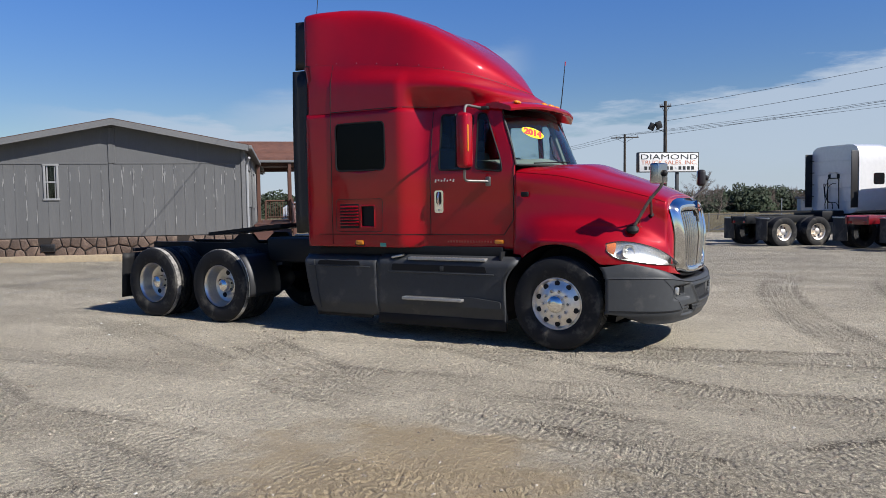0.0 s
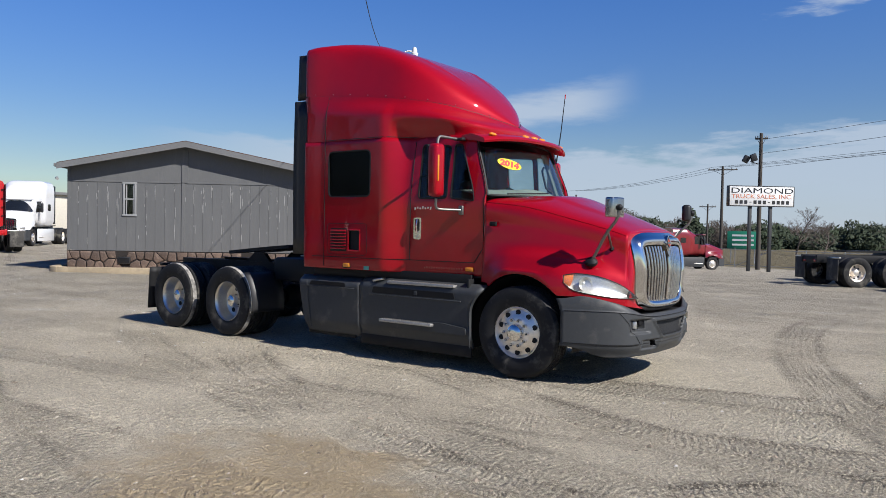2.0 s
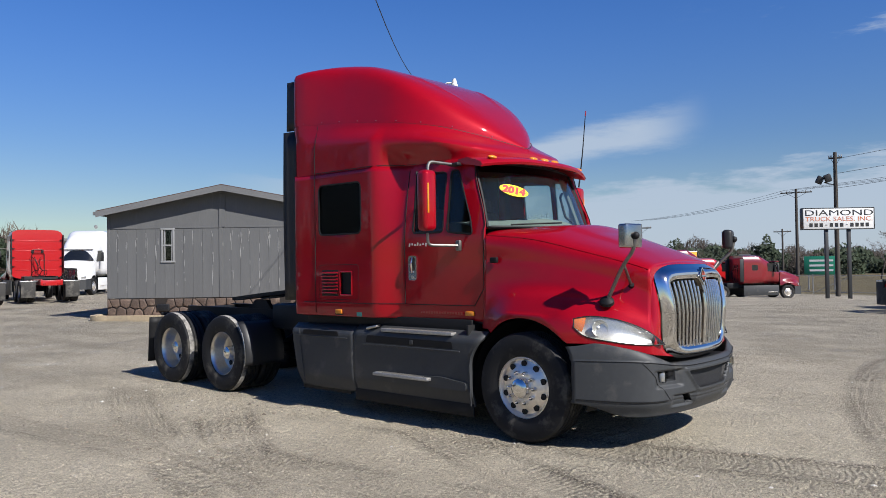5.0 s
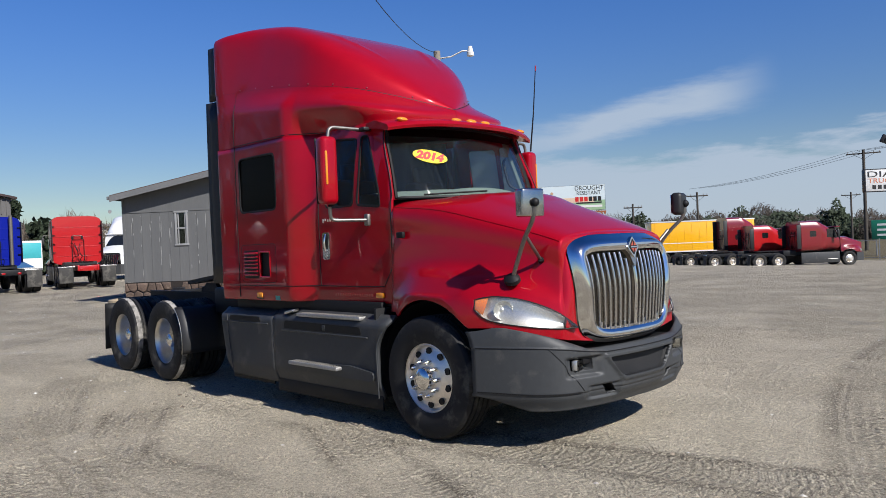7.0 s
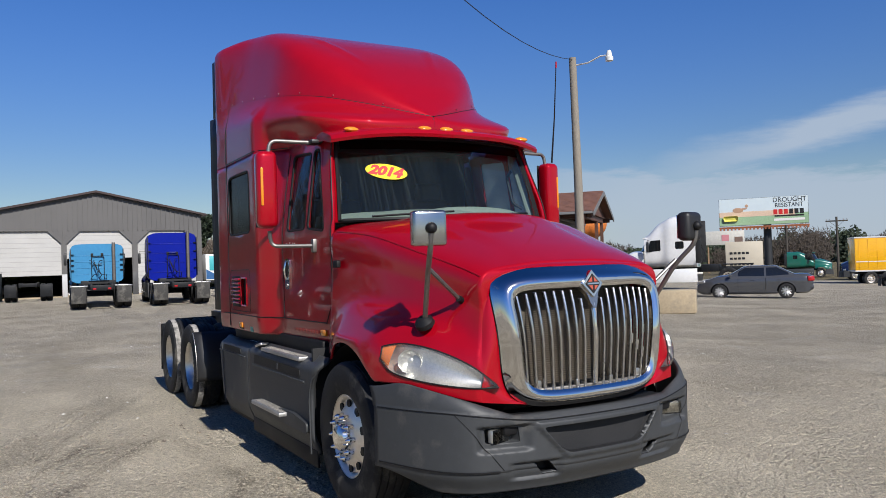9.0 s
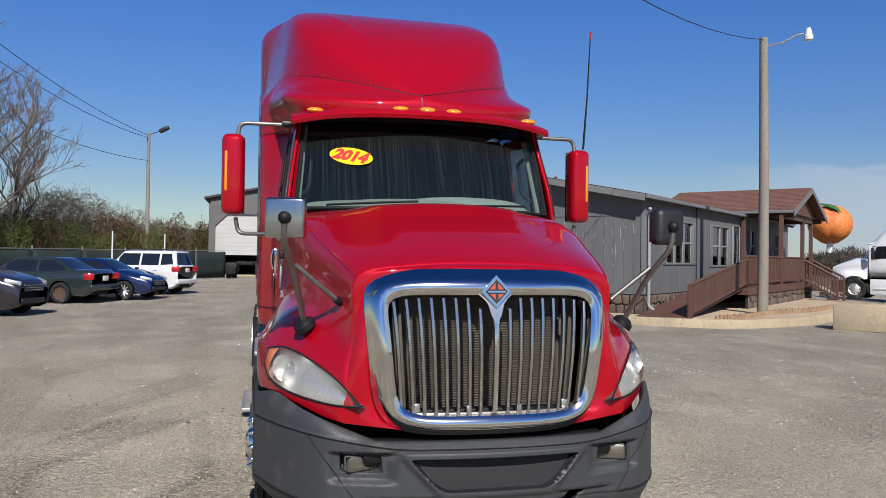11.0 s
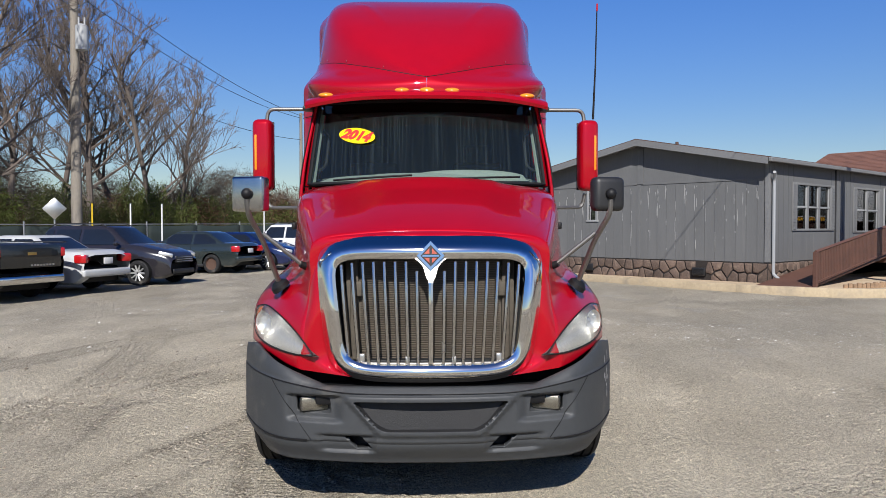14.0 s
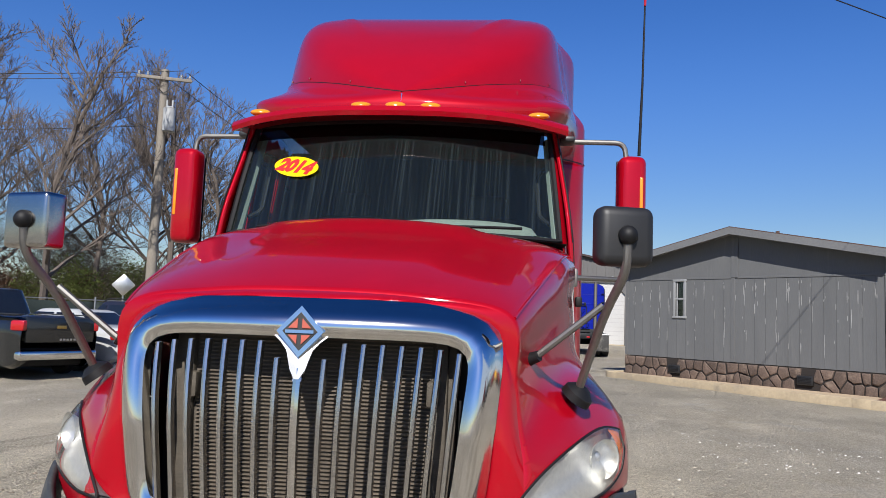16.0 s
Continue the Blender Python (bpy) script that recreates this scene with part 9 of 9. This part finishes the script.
for k in range(18):
    p, q = A_ + (Z_ - A_) * (k / 18), A_ + (Z_ - A_) * ((k + 1) / 18)
    p.z, q.z = ground_z(p.x, p.y), ground_z(q.x, q.y)
    part("fence_post", cyl(B(), p, p + Vector((0, 0, 1.9 if k % 3 else 3.2)), 0.04, seg=8), GALV, cl)
    for z in (0.3, 1.75):
        part("rail", cyl(B(), p + Vector((0, 0, z)), q + Vector((0, 0, z)), 0.025, seg=6), GALV, cl)
    if k % 2 == 0:
        part("brace", cyl(B(), p + Vector((0, 0, 0.2)), q + Vector((0, 0, 1.7)), 0.022, seg=6), GALV, cl)
    bm = B()
    for j in range(22):
        for d in (0, 1):
            u0, u1 = (j + d) / 22, (j + 1 - d) / 22
            a, b = p + (q - p) * u0 + Vector((0, 0, 0.3)), p + (q - p) * u1 + Vector((0, 0, 1.75))
            v0, v1 = bm.verts.new(a), bm.verts.new(b)
            v2, v3 = bm.verts.new(b + Vector((0, 0, 0.012))), bm.verts.new(a + Vector((0, 0, 0.012)))
            bm.faces.new((v0, v1, v2, v3))
    part("wire_mesh", bm, GALV, cl)

# roadside bits near the far fence
rs = thing("road_sign", "grey back of a diamond road sign on a post", "road sign", at(-26.0, -14.4, 22))
part("post", cyl(B(), (0, 0, 0), (0, 0, 2.0), 0.035, seg=8), GALV, rs)
part("plate", box(B(), (0.04, 0, 2.35), (0.012, 0.62, 0.62), 0.02, (45, 0, 0)), ALU_DULL, rs)
for x, y, c, nm in ((-27.6, -13.6, AMBER, "yellow"), (-28.6, -12.4, WHITE_PAINT, "white"), (-29.6, -11.4, WHITE_PAINT, "white"), (-34.5, -7.9, WHITE_PAINT, "white"), (-40, -6.2, WHITE_PAINT, "white")):
    mk = thing("marker_post", nm + " slender marker post by the fence", "marker post", at(x, y, 0))
    part("shaft", cyl(B(), (0, 0, 0), (0.05, 0.02, 2.6), 0.04, 0.03, seg=8), mat("marker_yellow", (0.75, 0.5, 0.02), 0.5) if nm == "yellow" else WHITE_PAINT, mk)
gs = thing("highway_sign", "green highway guide sign beyond the fence", "road sign", pose(-20.5, 78, -1.4, 0, 0, 15))
part("plate", box(B(), (0, 0, 2.5), (3.2, 0.06, 1.9), 0.02), mat("sign_green", (0.01, 0.22, 0.13), 0.5), gs)
for k in range(3):
    part("letter_bar", box(B(), (0, -0.04, 3.0 - 0.5 * k), (2.2, 0.01, 0.2)), SIGN_WHITE, gs, "plain bar of unreadable lettering")
for x in (-1.2, 1.2):
    part("post", cyl(B(), (x, 0.05, 0), (x, 0.05, 2.2), 0.06, seg=8), GALV, gs)
ob_ = thing("orange_barrel", "orange traffic barrel by the fence", "traffic barrel", at(-4.6, 63.0, 0))
part("drum", lathe(B(), [(0, 0), (0.30, 0.02), (0.28, 0.5), (0.26, 0.52), (0.25, 1.0), (0, 1.05)], 18, pose(0, 0, 0, 90)), mat("traffic_orange", (0.85, 0.20, 0.02), 0.5), ob_)
cb = thing("concrete_block", "tan concrete step block on the gravel", "concrete block", at(-12.05, 13.6, 40))
part("block", box(B(), (0, 0, 0.33), (1.4, 0.9, 0.66), 0.03), CONCRETE, cb)
for x, y, w, h_, a, c in ((4, 150, 30, 3.6, 8, "pale"), (40, 160, 40, 3.4, -5, "pale"), (-60, 190, 30, 5, 25, "white")):
    fb = thing("far_building", c + " low commercial building far beyond the road", "building", pose(x, y, -2.0, 0, 0, a))
    part("wall", box(B(), (0, 0, h_ / 2), (w, 12, h_), 0.05), mat("far_wall", (0.55, 0.54, 0.51), 0.7, 0, 0.1, 0.5), fb)
    part("roof", box(B(), (0, 0, h_ + 0.15), (w + 0.6, 12.6, 0.35), 0.05), TRIM_GREY, fb)
    for k in range(int(w / 5)):
        part("window", box(B(), (-w / 2 + 3 + 5 * k, -6.02, h_ * 0.45), (2.4, 0.08, h_ * 0.4), 0.02), CAR_GLASS, fb)
tw = thing("water_tower", "peach-shaped orange water tower with a green leaf", "water tower", pose(-195.2, 165.8, -2.0, 0, 0, -38))
bm = B()
bmesh.ops.create_uvsphere(bm, u_segments=40, v_segments=24, radius=6.2)
for v in bm.verts:
    # a cleft down one side and a pointed underside
    v.co *= 1 - 0.07 * math.exp(-(v.co.y / 0.8) ** 2) * (v.co.x > 0)
    v.co.z *= 0.93 + (0.05 if v.co.z < -5.5 else 0.0)
bmesh.ops.translate(bm, verts=bm.verts, vec=(0, 0, 15.5))
part("tank", bm, mat("peach_orange_paint", (0.75, 0.22, 0.045), 0.6, 0, 0.35, 0.25, dirt=(0.62, 0.10, 0.03), dirt_amt=0.4, dirt_scale=0.12), tw, "orange tank with a red blush")
bm = B()
sheet(bm, lambda u, v: Vector((1.5 + 4.6 * math.sin(u * 1.1), -3.6 + 6.4 * u + (v - 0.5) * 2.4 * math.sin(math.pi * u), 21.7 - 3.0 * u * u - 0.3 * (v - 0.5) ** 2)), lin(0, 1, 14), lin(0, 1, 5))
thick(part("leaf", bm, mat("leaf_green_paint", (0.03, 0.16, 0.03), 0.5), tw, "green leaf on the tank"), 0.2)
part("stem", cyl(B(), (0, 0, 0), (0, 0, 10.5), 1.1, 0.9, seg=16), WHITE_PAINT, tw)
road = thing("road", "grey asphalt road beyond the yard fence", "road", kind="structure")
part("surface", box(B(), (-10, 82, -1.58), (260, 14, 0.2), 0.02, (0, 0, 10)), mat("asphalt", (0.06, 0.06, 0.062), 0.85, 0, 0.15, 2, bump=0.2), road)

# ---------------------------------------------------------------- trees
BARK = mat("grey_brown_bark", (0.13, 0.105, 0.088), 0.95, 0, 0.25, 4, bump=0.3, bscale=20)
TWIG = mat("grey_twigs", (0.135, 0.108, 0.09), 0.95, 0, 0.25, 4)
DRY_LEAF = mat("dry_brown_leaf", (0.13, 0.066, 0.036), 0.8, 0, 0.4, 3)
PINE = mat("pine_foliage", (0.125, 0.150, 0.032), 0.75, 0, 0.5, 1.2)
THICKET = mat("brown_thicket_twigs", (0.15, 0.118, 0.088), 0.95, 0, 0.3, 2)
FAR_TWIG = mat("far_bare_twigs", (0.075, 0.060, 0.048), 0.95, 0, 0.3, 0.5)
PINE_DARK = mat("dark_pine_foliage", (0.034, 0.052, 0.024), 0.8, 0, 0.5, 0.8)


def mesh_object(name, verts, faces, material, parent=None):
    me = bpy.data.meshes.new(name)
    me.from_pydata(verts, [], faces)
    me.materials.append(material)
    ob = new(name, me)
    if parent:
        ob.parent = parent
    return ob


def bare_tree(seed, h):
    r = random.Random(seed)
    V = {"trunk": ([], []), "crown": ([], [])}

    def limb(which, p, d, ln, rad, n, sides):
        vs, fs = V[which]
        pts, q = [p], p
        for k in range(n):
            d = (d + Vector((r.gauss(0, 0.10), r.gauss(0, 0.10), r.gauss(0.03, 0.06)))).normalized()
            q = q + d * (ln / n)
            pts.append(q)
        last = None
        for i, a in enumerate(pts):
            t = (pts[min(i + 1, n)] - pts[max(i - 1, 0)]).normalized()
            s = t.orthogonal().normalized()
            u = t.cross(s)
            w = rad * (1 - 0.62 * i / n)
            ring = []
            for k in range(sides):
                ring.append(len(vs))
                vs.append(a + w * (math.cos(k * math.tau / sides) * s + math.sin(k * math.tau / sides) * u))
            if last:
                for k in range(sides):
                    fs.append((last[k], last[(k + 1) % sides], ring[(k + 1) % sides], ring[k]))
            last = ring
        return pts, d

    def grow(p, d, ln, rad, depth):
        pts, d2 = limb("crown", p, d, ln, rad, 3 if depth > 1 else 2, 4 if depth > 2 else 3)
        if depth == 0:
            return
        kids = (0, 4, 4, 4, 4, 4)[depth]
        for k in range(kids):
            t = 0.30 + 0.70 * (k + r.random()) / kids
            i = min(int(t * (len(pts) - 1)), len(pts) - 2)
            base = pts[i] + (pts[i + 1] - pts[i]) * (t * (len(pts) - 1) - i)
            ax = Vector((r.gauss(0, 1), r.gauss(0, 1), r.gauss(0, 0.6)))
            nd = (d2 + 0.75 * ax.normalized() + Vector((0, 0, 0.25))).normalized()
            grow(base, nd, ln * r.uniform(0.42, 0.66), max(rad * r.uniform(0.38, 0.55), 0.009), depth - 1)
    pts, _ = limb("trunk", Vector((0, 0, -0.2)), Vector((r.gauss(0, 0.04), r.gauss(0, 0.04), 1)), h * 0.86, h * 0.0135, 9, 8)
    for k in range(15):
        t = 0.24 + 0.74 * k / 14
        i = min(int(t * 9), 8)
        a = r.uniform(0, math.tau)
        rise = 0.50 + 1.1 * t
        grow(pts[i] + (pts[i + 1] - pts[i]) * (t * 9 - i), Vector((math.cos(a), math.sin(a), rise)).normalized(), h * (0.34 - 0.20 * t) * r.uniform(0.8, 1.15), h * 0.0060 * (1.25 - 0.6 * t), 4)
    return V


proto = []
for sd_ in (3, 8, 21):
    t_ = thing("bare_tree", "leafless grey-brown tree behind the fence", "tree")
    V_ = bare_tree(sd_, 12.0)
    mesh_object("trunk", *V_["trunk"], BARK, t_)
    mesh_object("crown", *V_["crown"], TWIG, t_)
    proto.append(t_)
rt = random.Random(6)
spots = [(-150, 38, 1.15), (-147, 44, 1.25), (-144, 40, 1.15), (-152.5, 46, 1.25), (-155, 48, 1.2), (-157.3, 46, 1.28), (-159.5, 50, 1.3), (-161.6, 47, 1.12), (-163.0, 52, 1.0), (-141, 46, 1.1)]
for k, (az, d, sc) in enumerate(spots):
    x, y = 4.9 + d * math.cos(radians(az)), d * math.sin(radians(az))
    m = pose(x, y, ground_z(x, y), 0, 0, rt.uniform(0, 360)) @ Matrix.Scale(sc, 4)
    if k < 3:
        proto[k].matrix_basis = m
    else:
        c_ = copy_thing(proto[k % 3], m)
        c_.scale = (sc, sc, sc)
for (x, y, sc) in ((-2.0, 98, 0.75), (8.5, 105, 0.55), (-26, 128, 0.7), (24, 110, 0.6), (-20, 118, 0.5)):
    c_ = copy_thing(proto[0], pose(x, y, -1.7, 0, 0, x * 20))
    c_.scale = (sc * 1.3, sc * 1.3, sc)


def leaf_bank(name, label, places, size, material, count, seed, slim=1.0, up=0.3):
    """Banks of foliage made of many small leaf blades."""
    r = random.Random(seed)
    vs, fs = [], []
    for (x, y, z, rx, ry, rz) in places:
        for k in range(count):
            while True:
                p = Vector((r.uniform(-1, 1), r.uniform(-1, 1), r.uniform(-1, 1)))
                if 0.25 < p.length < 1:
                    break
            p = p * (0.75 + 0.35 * noise.noise((p.x * 2 + x, p.y * 2 + y, p.z * 2)))
            c = Vector((x + p.x * rx, y + p.y * ry, z + p.z * rz))
            d = Vector((r.gauss(0, 1), r.gauss(0, 1), r.gauss(up, 1))).normalized()
            e = d.orthogonal().normalized() * size * slim * r.uniform(0.3, 0.7)
            d = d * size * r.uniform(0.6, 1.4)
            n = len(vs)
            vs += [c - e, c + d, c + e, c - d * 0.4]
            fs.append((n, n + 1, n + 2, n + 3))
    ob = mesh_object(name, vs, fs, material)
    return tagged(ob, label, "foliage", kind="stuff")


rb = random.Random(9)
places, brown = [], []
for k in range(60):
    f = k / 59
    x, y = -24 + (-62 + 24) * f + rb.uniform(-2, 2), -23.5 + (2.0 + 23.5) * f + rb.uniform(-2.0, 0.5) - 1.5
    hh = rb.uniform(1.4, 2.6)
    (places if rb.random() < 0.88 else brown).append((x, y, ground_z(x, y) + hh * 0.95, rb.uniform(1.0, 1.9), rb.uniform(1.0, 1.9), hh))
leaf_bank("young_pines", "bank of young green pines behind the fence", places, 0.085, PINE, 3000, 1, 0.55)
leaf_bank("brown_thicket", "thicket of dry brown leaves behind the fence", brown, 0.09, DRY_LEAF, 1400, 2)
thk = [(-30 - 35 * q + rb.uniform(-3, 3), -27 + 26 * q + rb.uniform(-6, -2), rb.uniform(1.5, 4.5), 3.0, 3.0, 2.6) for q in lin(0, 1, 26)]
leaf_bank("twig_thicket", "grey-brown leafless thicket behind the pines", thk, 0.34, THICKET, 2600, 3, 0.10, 1.2)
far = []
for k in range(110):
    az = 78 + 62 * k / 109 + rb.uniform(-0.6, 0.6)
    d = rb.uniform(170, 240)
    hh = rb.uniform(3.5, 6.0) * (1.25 if 108 < az < 128 else 0.9)
    far.append((d * math.cos(radians(az)), d * math.sin(radians(az)), hh * 0.45 - 1.5, rb.uniform(4, 8), rb.uniform(4, 8), hh))
leaf_bank("far_woods", "distant band of mixed winter woods", far[::2], 0.48, PINE_DARK, 3000, 4)
leaf_bank("far_woods", "distant band of leafless brown woods", far[1::2], 0.8, FAR_TWIG, 3200, 5, 0.16, 1.2)
back_w = []
for k in range(70):
    az = -135 - 62 * k / 69
    d = rb.uniform(70, 95)
    back_w.append((d * math.cos(radians(az)), d * math.sin(radians(az)), rb.uniform(1.5, 3.0), 5, 5, rb.uniform(2.5, 4.2)))
leaf_bank("far_woods", "leafless woods beyond the parked cars", back_w, 0.9, THICKET, 1300, 6, 0.09, 1.2)
pn = [(-64 + rb.uniform(-2.5, 2.5), 13.6 + rb.uniform(-2.5, 2.5), 1.2 + 0.9 * k, 2.6 - 0.36 * k, 2.6 - 0.36 * k, 1.2) for k in range(6)]
leaf_bank("evergreen", "dark evergreen beside the workshop", pn, 0.35, PINE_DARK, 900, 7)
